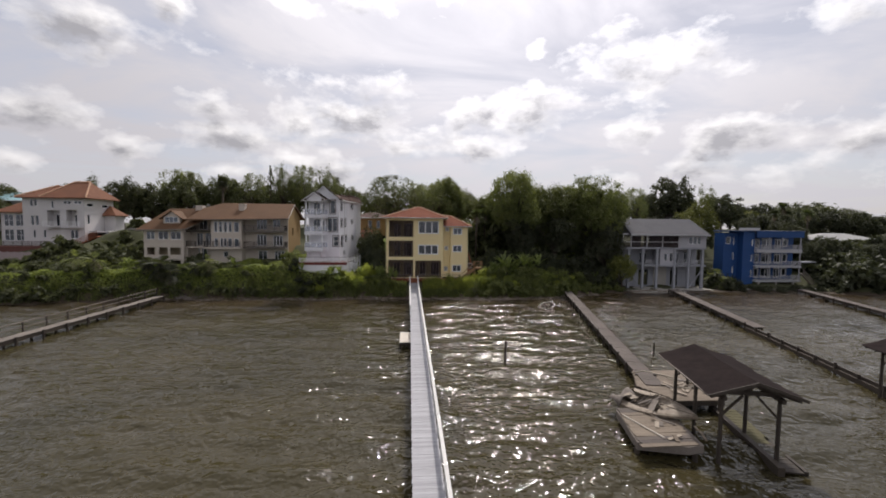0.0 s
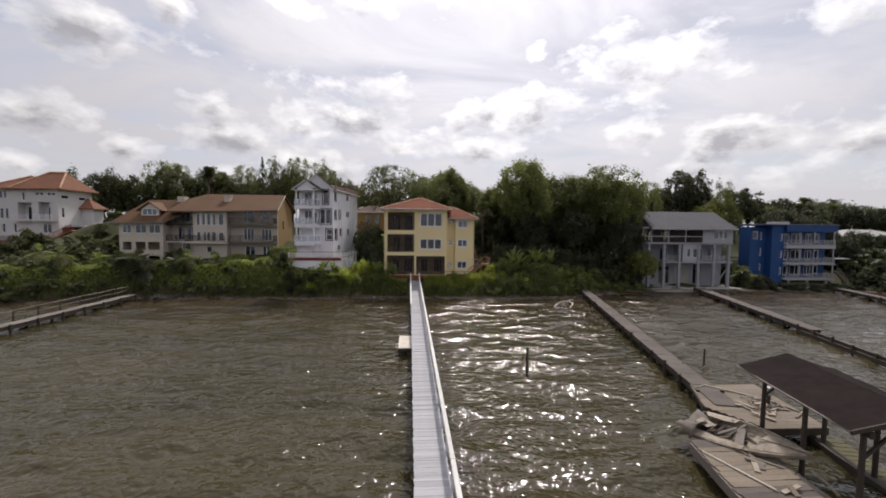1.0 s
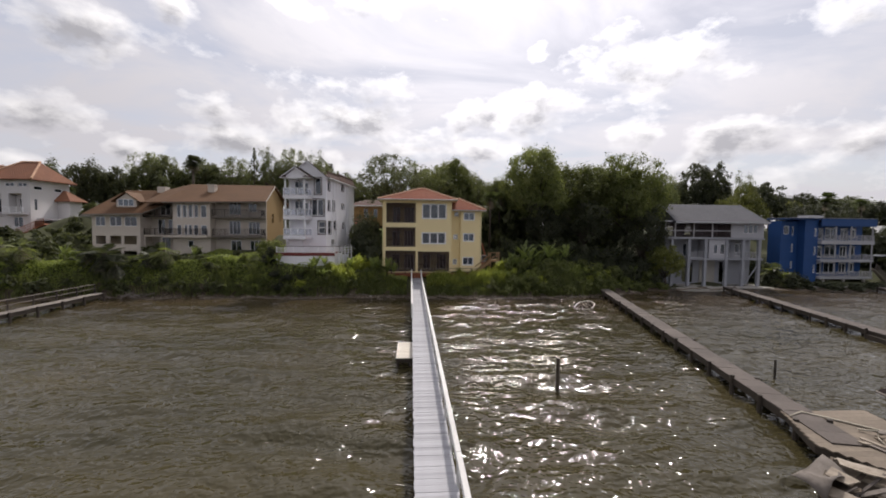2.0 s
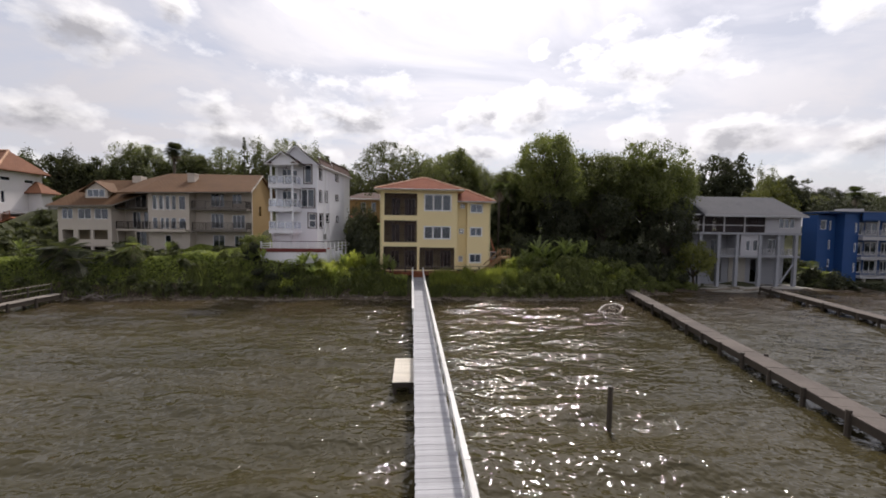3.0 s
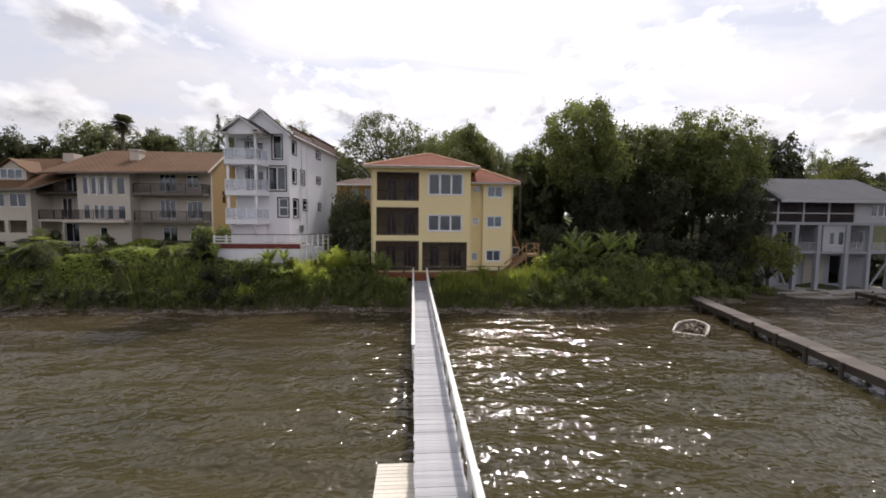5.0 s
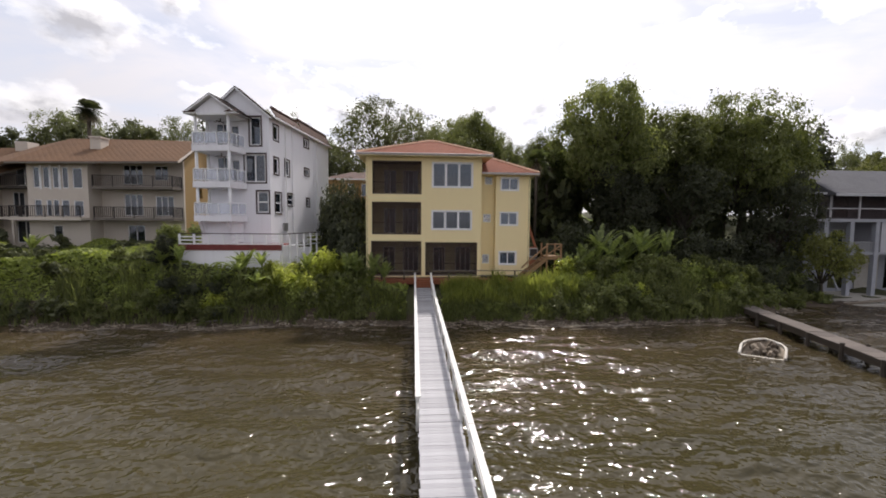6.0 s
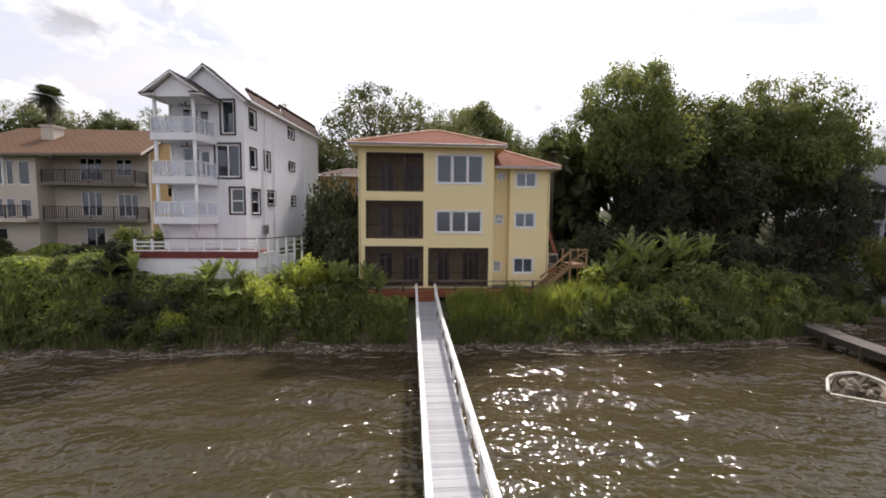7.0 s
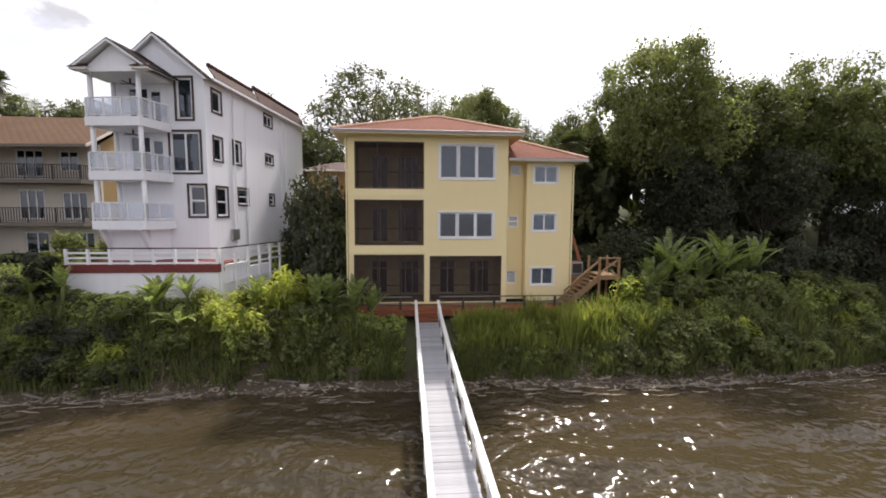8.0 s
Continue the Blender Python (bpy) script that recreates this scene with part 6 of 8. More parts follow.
def wreck_deck():
    d = thing("platform", "broken weathered plank platform tilted beside the boathouse", "platform", Matrix())
    pts = [(11.55, 21.3), (10.85, 17.95), (13.0, 17.4), (13.85, 17.5), (14.5, 21.6)]
    part("frame", Shape().prism(pts, 0.35, 0.72), OLD_WOOD, d)
    # planks run across the platform, some rotten
    rng = random.Random(31)
    for i in range(13):
        y0 = 17.6 + i * 0.305
        f = min(max((y0 - 17.6) / 3.6, 0), 1)
        xa, xb = 10.88 + 0.70 * f, 13.8 + 0.6 * f
        part("plank", Shape().beam((xa + rng.uniform(-.05, .05), y0, 0.75 + rng.uniform(-.01, .02)), (xb + rng.uniform(-.3, .05), y0 + 0.05, 0.74 + rng.uniform(-.03, .02)), 0.292, 0.05), rng.choice([PALE_PLANK, PALE_PLANK, JETTY_TOP]), d)
    for x, y in ((11.0, 18.2), (13.5, 17.6), (11.7, 20.8), (14.5, 20.8)):
        part("pile", Shape().tube([(x, y, -1.2), (x, y, 0.4)], 0.12, 8), DARK_WOOD, d)
    solid("pole", Shape().tube([(11.5, 20.5, 0.82), (12.3, 18.1, 0.82)], 0.035, 6), LIGHT_PLANK, "pale wooden pole lying on the broken platform", "pole")
    # landing behind it, in line with the jetty
    l = thing("landing", "wide littered plank landing at the jetty's end", "platform", Matrix())
    part("frame", Shape().prism([(14.6, 24.6), (15.7, 22.3), (18.6, 22.1), (19.4, 26.6), (16.0, 27.4)], 0.42, 0.70), DARK_WOOD, l)
    for i in range(16):
        y0 = 22.35 + i * 0.31
        xa = 15.7 - min(max(0, (y0 - 22.4) * 0.55), 1.1) + max(0, (y0 - 24.6) * 0.45)
        xb = 18.65 + (y0 - 22.3) * 0.17
        part("plank", Shape().beam((xa, y0, 0.73), (xb, y0 - 0.06, 0.73), 0.302, 0.05), PALE_PLANK, l)
    for x, y in ((15.9, 22.6), (18.3, 22.5), (16.2, 26.6), (19.0, 26.3)):
        part("pile", Shape().tube([(x, y, -1.2), (x, y, 0.5)], 0.12, 8), DARK_WOOD, l)
    c = thing("catwalk", "sunken mossy plank walkway just above the water", "walkway", pose(18.75, 22.3, 0, 0, 0, 166.3))
    for i in range(18):
        part("plank", Shape().box(-0.55, 0.5, i * 0.34, i * 0.34 + 0.32, 0.10 - 0.010 * i, 0.17 - 0.010 * i), MOSS if i < 11 else DARK_WOOD, c)
    part("edge_beam", Shape().box(0.5, 0.78, -0.2, 6.3, -0.35, 0.26), DARK_WOOD, c)
    part("stringer", Shape().box(-0.55, -0.40, 0, 6.1, -0.35, 0.08), DARK_WOOD, c)


wreck_deck()


def hull_mesh(length, beam_w, deep, n=14, k=9, thick=0.05, bluff=2.1):
    """An open boat hull as a shell with thickness, bow towards +y."""
    s = Shape()
    outer, inner = [], []
    for i in range(n + 1):
        f = i / n
        w = beam_w / 2 * (1 - max(0, (f - 0.35) / 0.65) ** bluff) * (0.92 + 0.08 * math.sin(math.pi * min(f * 2, 1)))
        d = deep * (1 - 0.35 * max(0, f - 0.5) * 2)
        ro, ri = [], []
        for j in range(k + 1):
            a = math.pi * (j / k) - math.pi / 2
            x = w * math.sin(a)
            z = -d * max(0.0, math.cos(a)) ** 0.6 + 0.10 * f
            ro.append((x, f * length, z))
            ri.append((x * (1 - thick / max(w, 0.12)), f * length + (thick if i == 0 else 0), z + thick * math.cos(a) ** 2))
        outer.append(ro)
        inner.append(ri)
    for i in range(n):
        for j in range(k):
            s.face(outer[i][j], outer[i][j + 1], outer[i + 1][j + 1], outer[i + 1][j])
            s.face(inner[i][j + 1], inner[i][j], inner[i + 1][j], inner[i + 1][j + 1])
        for j, q in ((0, 1), (k, -1)):
            s.face(outer[i][j], inner[i][j], inner[i + 1][j], outer[i + 1][j])
    s.face(*outer[0])
    s.face(*reversed(inner[0]))
    return s.weld()


def speedboat():
    b = thing("boat", "wrecked pale speedboat, deck stove in, on the broken platform", "boat", pose(12.7, 22.5, 1.0, 3, 15, 213))
    part("hull", hull_mesh(3.9, 1.95, 0.36), HULL, b, smooth=False)
    # what is left of the deck: broken sheets round a gaping cockpit
    for pts in (((-0.05, 2.35, 0.12), (0.0, 3.85, 0.14), (-0.34, 3.2, 0.10), (-0.70, 2.2, 0.05), (-0.42, 2.45, 0.10)),
                ((0.04, 2.7, 0.13), (0.30, 2.35, 0.11), (0.72, 2.15, 0.05), (0.36, 3.2, 0.09), (0.05, 3.8, 0.13)),
                ((-0.92, 0.1, 0.04), (-0.55, 0.25, 0.10), (-0.42, 0.9, 0.16), (-0.60, 1.3, 0.09), (-0.88, 1.35, 0.05)),
                ((0.50, 0.05, 0.08), (0.92, 0.1, 0.04), (0.90, 1.9, 0.05), (0.66, 2.0, 0.08), (0.60, 1.2, 0.02)),
                ((-0.30, 0.1, 0.12), (0.25, 0.05, 0.20), (0.30, 0.55, 0.14), (-0.12, 0.75, 0.05))):
        part("deck_sheet", Shape().slab(pts, 0.03), HULL, b)
    part("floor", Shape().box(-0.62, 0.62, 0.1, 2.5, -0.30, -0.26), WRECK_INNER, b)
    part("transom", Shape().box(-0.85, 0.85, -0.02, 0.06, -0.3, 0.06), WRECK_INNER, b)
    part("thwart", Shape().beam((-0.6, 1.5, -0.1), (0.55, 1.75, -0.02), 0.3, 0.04), OLD_WOOD, b)
    r = random.Random(15)
    for i in range(14):
        x, y, a = r.uniform(-0.5, 0.5), r.uniform(0.5, 2.4), r.uniform(0, 3.14)
        ln = r.uniform(0.25, 0.6)
        part("splinter", Shape().beam((x - math.cos(a) * ln, y - math.sin(a) * ln, -0.2), (x + math.cos(a) * ln, y + math.sin(a) * ln, r.uniform(-0.12, 0.14)), r.uniform(.05, .16), 0.025), r.choice([OLD_WOOD, WRECK_INNER, JETTY_TOP]), b)
    # tarpaulin heaped over the stern
    rng = random.Random(9)
    s = Shape()
    g = [[(-0.9 + 0.3 * i, -0.55 + 0.25 * j, 0.15 + 0.22 * math.sin(i * 1.1 + 0.5) * math.sin(j * 0.9 + 0.4) + rng.uniform(-.06, .06) - (0.3 if i in (0, 6) or j == 0 else 0)) for i in range(7)] for j in range(5)]
    for j in range(4):
        for i in range(6):
            s.face(g[j][i], g[j][i + 1], g[j + 1][i + 1], g[j + 1][i])
    s.weld()
    solid("tarpaulin", s, OLD_WOOD, "grey-brown torn tarpaulin heaped over the boat's stern", "tarpaulin", m=pose(12.65, 22.5, 0.98, 0, 0, 200), smooth=True)
    for ob in bpy.data.objects:
        if ob.name.startswith("tarpaulin"):
            ob.modifiers.new("thickness", "SOLIDIFY").thickness = 0.02


speedboat()


def sunken_boat():
    b = thing("boat", "half-sunken open dinghy with a chalky white rim, full of debris", "boat", pose(17.75, 52.5, 0.03, 14, -3, -46))
    part("hull", hull_mesh(1.85, 1.9, 0.5, thick=0.07, bluff=3.4), HULL, b, smooth=True)
    rim = []
    for i in range(25):
        f = i / 24
        u, side = (f * 2, -1) if f < 0.5 else ((1 - f) * 2, 1)
        rim.append((side * 0.95 * (1 - max(0, (u - 0.35) / 0.65) ** 3.4), u * 1.85, 0.10 * u + 0.05))
    part("gunwale", Shape().tube(rim, 0.07, 6), RIM, b, "white rounded rim, browned by rot", smooth=True)
    part("stern_board", Shape().beam((-0.9, 0.0, -0.06), (0.9, 0.0, -0.06), 0.08, 0.16), RIM, b)
    rng = random.Random(3)
    for i in range(16):
        x, y = rng.uniform(-0.6, 0.6), rng.uniform(0.25, 1.5)
        r = rng.uniform(0.10, 0.28)
        pts = [(x, y, -0.3), (x + rng.uniform(-.3, .3), y + rng.uniform(-.3, .3), rng.uniform(-0.02, 0.18))]
        part("debris", Shape().tube(pts, [r, r * 0.6], 5), WRECK_INNER if i % 3 else HULL, b)


sunken_boat()


def stake(label, x, y, top, r=0.09, lean=0.0):
    solid("post", Shape().tube([(x - lean, y, -1.2), (x, y, top * 0.6), (x + lean, y, top)], [r, r, r * 0.92], 8), DARK_WOOD, label, "post", group="posts standing in the water")


stake("short dark wooden post standing alone in the water", 7.75, 32.0, 1.55, 0.10, 0.01)
stake("thin dark post standing near the old jetty", 20.9, 32.9, 1.02, 0.07)


def litter():
    """Hoses, boards and scrap on the landing."""
    rng = random.Random(21)
    for pts in ([(15.6, 26.6, .8), (16.4, 26.9, .83), (17.4, 26.0, .8), (18.3, 24.9, .82), (18.7, 23.6, .8)],
                [(17.2, 25.4, .82), (17.5, 25.0, .95), (17.1, 24.6, .84), (16.9, 24.1, .82), (17.4, 23.7, .85), (18.0, 24.0, .84)]):
        solid("hose", Shape().tube(pts, 0.045, 6), surface("pale_hose", (0.5, 0.45, 0.36), (0.36, 0.32, 0.25), 0.7), "pale loose hose lying across the landing", "hose", smooth=True)
    for i in range(18):
        x, y = rng.uniform(16.3, 18.6), rng.uniform(22.7, 25.2)
        a, ln = rng.uniform(0, 3.14), rng.uniform(0.35, 1.1)
        dx, dy = math.cos(a) * ln / 2, math.sin(a) * ln / 2
        z = 0.80 + 0.03 * rng.random()
        solid("scrap_board", Shape().beam((x - dx, y - dy, z), (x + dx, y + dy, z + rng.uniform(0, 0.06)), rng.uniform(.08, .2), 0.03), rng.choice([PALE_PLANK, OLD_WOOD, HULL]), "loose weathered scrap board on the landing", "board", group="scrap boards on the landing")
    for i in range(10):
        x, y = rng.uniform(12.6, 14.6), rng.uniform(17.9, 20.4)
        a, ln = rng.uniform(0, 3.14), rng.uniform(0.3, 0.9)
        dx, dy = math.cos(a) * ln / 2, math.sin(a) * ln / 2
        solid("scrap_board", Shape().beam((x - dx, y - dy, 0.80), (x + dx, y + dy, 0.82 + rng.uniform(0, 0.1)), rng.uniform(.08, .25), 0.03), rng.choice([PALE_PLANK, OLD_WOOD, HULL]), "loose weathered scrap board on the broken platform", "board", group="scrap boards on the platform")
    mt = thing("outboard_motor", "rusty upright boat motor standing on the landing", "motor", pose(18.05, 24.6, 0.76, 0, 0, 30))
    part("leg", Shape().box(-0.08, 0.08, -0.06, 0.06, 0, 0.55), DARK_WOOD, mt)
    part("cowl", Shape().prism([(-.2, -.16), (.2, -.16), (.26, 0), (.2, .16), (-.2, .16)], 0.5, 0.85), METAL, mt)
    part("tiller", Shape().tube([(0.2, 0, 0.6), (0.65, 0, 0.72)], 0.03, 6), DARK_WOOD, mt)


litter()

# ---------------------------------------------------------------- vegetation


def leaf_cloud(rng, centres, radii, per, size, flat=0.75, shell=0.55, droop=0.0):
    """Small diamond leaves scattered through round lobes, denser towards their outside."""
    verts = []
    for c, r in zip(centres, radii):
        n = int(per * (r / np.mean(radii)) ** 2)
        d = rng.normal(size=(n, 3))
        d /= np.linalg.norm(d, axis=1, keepdims=True)
        rad = r * (shell + (1 - shell) * rng.random((n, 1)) ** 0.6) * (1 + 0.18 * rng.normal(size=(n, 1)))
        p = np.asarray(c) + d * rad * np.array([1, 1, flat])
        a = rng.normal(size=(n, 3)) + d * 0.5 + np.array([0, 0, -droop])
        a /= np.linalg.norm(a, axis=1, keepdims=True)
        b = np.cross(a, rng.normal(size=(n, 3)) + d * 0.6)
        b /= np.linalg.norm(b, axis=1, keepdims=True) + 1e-9
        s = size * rng.uniform(0.6, 1.4, (n, 1))
        quad = np.stack([p - a * s * 0.5, p + b * s * 0.30, p + a * s * 0.62, p - b * s * 0.30], 1)
        verts.append(quad.reshape(-1, 3))
    v = np.concatenate(verts)
    q = np.arange(len(v)).reshape(-1, 4)
    return v, q


def oak_meshes(seed, lobes, subs, per, leaf, mat, base=0.34, gaps=0.0):
    """A tree ten metres high and five in radius: trunk and limbs, and a crown of rounded boughs, each a heap of leafy sprays that catch the light from above."""
    rng = np.random.default_rng(seed)
    H, R = 10.0, 5.0
    zc = H * (0.56 + 0.04 * rng.random())
    wood = Shape()
    fork = np.array([rng.normal(0, 0.25), rng.normal(0, 0.25), H * base])
    r0 = 0.30
    wood.tube([(0, 0, -0.6), tuple(fork * np.array([0.4, 0.4, 0.5])), tuple(fork)], [r0 * 1.3, r0, r0 * 0.85], 9)
    # boughs set over the whole crown in a spiral, uneven in reach
    k = np.arange(lobes)
    dz = 1.0 - 1.62 * (k + 0.5) / lobes
    az = k * 2.39996 + rng.normal(0, 0.25, lobes)
    flatr = np.sqrt(np.maximum(0.0, 1 - dz ** 2))
    d = np.stack([np.cos(az) * flatr, np.sin(az) * flatr, dz], 1)
    wob = 1.0 + 0.10 * np.sin(2 * az + seed) + 0.09 * np.sin(3 * az + 1.7 * seed + 3 * dz)
    reach = rng.uniform(0.62, 0.90, lobes) * wob
    reach[rng.random(lobes) < 0.25] *= 0.6
    axes = np.where(dz[:, None] > 0, np.array([R, R, H - zc]), np.array([R, R, zc - H * base * 0.75]))
    centres = np.array([0, 0, zc]) + d * reach[:, None] * axes
    radii = R * rng.uniform(0.17, 0.29, lobes)
    for c, dd in list(zip(centres, d))[::3]:
        mid = fork + (c - fork) * 0.5 + np.array([0, 0, 0.35])
        wood.tube([tuple(fork - np.array([0, 0, 0.2])), tuple(mid), tuple(c)], [r0 * 0.42, r0 * 0.24, r0 * 0.07], 5)
        for _ in range(2):
            tip = c + rng.normal(size=3) * 0.55
            wood.tube([tuple(mid * 0.35 + c * 0.65), tuple(tip)], [r0 * 0.12, r0 * 0.04], 4)
    verts = []
    for c, dd, r in zip(centres, d, radii):
        if rng.random() < gaps:
            continue
        e = rng.normal(size=(subs, 3))
        e /= np.linalg.norm(e, axis=1, keepdims=True)
        e = e + dd * 0.55 + np.array([0, 0, 0.45])
        e /= np.linalg.norm(e, axis=1, keepdims=True)
        spray = c + e * r * rng.uniform(0.5, 1.04, (subs, 1))
        rs = r * rng.uniform(0.26, 0.44, (subs, 1))
        n = subs * per
        out = np.repeat(e, per, 0)
        p = np.repeat(spray, per, 0) + rng.normal(size=(n, 3)) * np.repeat(rs, per, 0) * np.array([0.66, 0.66, 0.44])
        size = np.full((n, 1), leaf) * rng.uniform(0.6, 1.4, (n, 1))
        # a few large leaves inside the bough
        q = c + rng.normal(size=(subs * 2, 3)) * r * 0.42
        p, out, size = np.concatenate([p, q]), np.concatenate([out, np.repeat(e, 2, 0)]), np.concatenate([size, np.full((subs * 2, 1), leaf * 1.8)])
        nn = out * 0.5 + np.array([0, 0, 0.7]) + rng.normal(size=p.shape) * 0.55
        nn /= np.linalg.norm(nn, axis=1, keepdims=True)
        a = np.cross(nn, rng.normal(size=p.shape))
        a /= np.linalg.norm(a, axis=1, keepdims=True) + 1e-9
        b = np.cross(nn, a)
        verts.append(np.stack([p - a * size * 0.5, p + b * size * 0.32, p + a * size * 0.62, p - b * size * 0.32], 1).reshape(-1, 3))
    v = np.concatenate(verts)
    return wood.mesh("trunk", BARK, True), soup("crown", v, np.arange(len(v)).reshape(-1, 4), mat)


def tree(meshes, label, x, y, top, radius, turn, group="trees on the bank"):
    """A tree at x, y whose top reaches the height top and whose crown has the given radius."""
    z = land(x, y)
    t = new("tree")
    t.matrix_basis = pose(x, y, z, 0, 0, turn) @ Matrix.Diagonal((radius / 5.0, radius / 5.0, (top - z) / 10.0, 1))
    tagged(t, label, "tree", group)
    part("trunk", meshes[0], None, t)
    part("crown", meshes[1], None, t)
    return t


NEAR_OAKS = [oak_meshes(11, 84, 15, 30, 0.185, LEAF_OAK), oak_meshes(12, 90, 15, 30, 0.185, LEAF_OAK, 0.30), oak_meshes(17, 80, 15, 30, 0.185, LEAF_OAK)]
OAKS = [oak_meshes(13, 56, 11, 16, 0.32, LEAF_FAR), oak_meshes(14, 60, 11, 16, 0.32, LEAF_FAR, 0.3), oak_meshes(15, 54, 11, 16, 0.32, LEAF_FAR)]
# oaks of the right-hand woods, with shade put into their leaf colour
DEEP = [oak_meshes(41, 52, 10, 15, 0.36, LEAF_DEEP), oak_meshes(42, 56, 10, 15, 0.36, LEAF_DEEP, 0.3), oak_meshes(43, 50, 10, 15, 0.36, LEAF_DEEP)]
# low oaks in front: the canopy's shade is put into their leaf colour
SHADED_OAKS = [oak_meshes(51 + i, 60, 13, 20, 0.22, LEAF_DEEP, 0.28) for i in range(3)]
AIRY = [oak_meshes(21, 78, 9, 18, 0.19, LEAF_AIRY, 0.36, 0.26), oak_meshes(22, 74, 9, 18, 0.19, LEAF_AIRY, 0.32, 0.28)]
BRIGHT = oak_meshes(31, 50, 10, 18, 0.28, LEAF_OLIVE, 0.25)

DARK_OAK = "broad dark green oak tree, backlit, on the bank"
for k, x, y, top, r, turn in ((0, 18.6, 73.5, 20.9, 5.0, 20), (1, 26.6, 74.5, 18.9, 5.6, 130), (2, 33.3, 73.2, 19.7, 5.6, 70), (1, 37.6, 81.0, 16.0, 3.6, 250),
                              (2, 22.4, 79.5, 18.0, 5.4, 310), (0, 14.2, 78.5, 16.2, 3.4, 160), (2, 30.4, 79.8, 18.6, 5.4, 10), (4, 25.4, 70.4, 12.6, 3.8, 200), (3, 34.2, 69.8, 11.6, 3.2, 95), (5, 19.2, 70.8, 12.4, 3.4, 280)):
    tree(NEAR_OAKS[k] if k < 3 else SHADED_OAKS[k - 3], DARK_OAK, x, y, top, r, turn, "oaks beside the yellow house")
AIRY_OAK = "tall open-crowned tree with light showing through, up the hill"
for k, x, y, top, r, turn in ((0, -4.4, 80.5, 20.5, 5.2, 0), (1, 0.6, 82.5, 19.9, 4.6, 60), (0, 4.4, 85.0, 19.4, 3.6, 130), (1, 9.6, 86.5, 18.4, 3.0, 200), (1, 12.2, 88, 18.8, 3.0, 20), (0, 56.4, 100, 20.8, 3.6, 80), (1, 77.2, 102.5, 22.2, 3.0, 100),
                              (0, -39.5, 103, 23.0, 4.0, 250), (1, -32.0, 104, 25.6, 3.7, 30), (0, -27.6, 106, 25.6, 4.0, 100), (1, -21.6, 106, 25.4, 4.6, 10), (0, -56.2, 103, 23.4, 5.4, 220)):
    tree(AIRY[k], AIRY_OAK, x, y, top, r, turn, "trees up the hill")
tree(NEAR_OAKS[1], "dense rounded green tree behind the yellow house", 7.2, 89, 21.6, 4.6, 40, "trees up the hill")
tree(NEAR_OAKS[2], "dense rounded green tree behind the yellow house", 3.4, 95, 20.0, 5.0, 140, "trees up the hill")
for k, x, y, top, r, turn in ((0, -64.4, 96, 20.3, 4.0, 40), (1, -59.5, 97, 19.6, 3.9, 190), (2, -53.0, 100, 22.0, 5.0, 80), (1, -45.4, 103, 22.3, 5.4, 260), (0, -73.3, 98, 20.4, 3.8, 5), (0, -68.5, 106, 19.0, 4.5, 15),
                              (1, -39, 110, 20.6, 5.0, 150), (0, -31, 112, 22.4, 5.0, 290), (2, -22, 113, 22.8, 5.4, 33), (0, -15, 104, 19.6, 4.4, 120), (2, -49, 112, 20.0, 5.0, 300), (1, -8, 106, 18.6, 4.6, 75),
                              (2, 12, 98, 18.6, 4.4, 210), (1, 17.5, 95, 18.0, 4.6, 340), (0, 23, 98, 18.0, 5.0, 60), (2, 30, 96, 18.4, 5.0, 170), (1, 37, 94, 18.6, 4.6, 20), (0, 44, 97, 19.0, 4.6, 110), (2, 50, 99, 19.6, 4.8, 230)):
    tree(OAKS[k], "dark green broadleaf tree behind the houses", x, y, top, r, turn, "trees behind the houses")
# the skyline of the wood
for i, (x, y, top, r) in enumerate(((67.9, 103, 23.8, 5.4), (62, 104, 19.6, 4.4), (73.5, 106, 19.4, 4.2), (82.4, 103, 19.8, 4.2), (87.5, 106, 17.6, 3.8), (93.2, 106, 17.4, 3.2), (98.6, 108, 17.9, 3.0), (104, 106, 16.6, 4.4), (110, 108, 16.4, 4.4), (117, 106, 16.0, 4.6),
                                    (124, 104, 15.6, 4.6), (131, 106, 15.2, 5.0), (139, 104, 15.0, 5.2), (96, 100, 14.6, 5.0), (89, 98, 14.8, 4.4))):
    tree(DEEP[i % 3], "oak with shade-darkened leaf colour, standing against the sky behind the houses", x, y, top, r, i * 71, "wood behind the stilt house")
for i, (x, y, top, r) in enumerate(((150, 150, 20.4, 9.0), (160, 152, 21.4, 10.0), (171, 148, 18.6, 9.0), (181, 140, 16.6, 7.0), (192, 140, 16.4, 8.0))):
    tree(OAKS[i % 3], "broad grey-green tree on the far rise", x, y, top, r, i * 47, "trees on the far rise")
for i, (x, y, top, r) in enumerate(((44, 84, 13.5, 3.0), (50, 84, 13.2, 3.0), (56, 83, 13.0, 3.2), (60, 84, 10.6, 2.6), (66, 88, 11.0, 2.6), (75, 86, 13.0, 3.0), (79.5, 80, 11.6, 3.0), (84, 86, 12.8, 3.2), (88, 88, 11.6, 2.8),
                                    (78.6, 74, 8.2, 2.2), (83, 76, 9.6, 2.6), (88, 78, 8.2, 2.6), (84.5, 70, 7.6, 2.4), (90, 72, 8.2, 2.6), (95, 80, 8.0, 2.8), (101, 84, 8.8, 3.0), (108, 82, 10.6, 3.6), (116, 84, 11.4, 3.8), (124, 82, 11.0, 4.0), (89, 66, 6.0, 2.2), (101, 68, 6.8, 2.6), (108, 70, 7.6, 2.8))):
    tree(DEEP[(i + 1) % 3], "oak with shade-darkened leaf colour on the wooded shore", x, y, top, r, i * 53, "wood on the shore")
r_tree = random.Random(8)
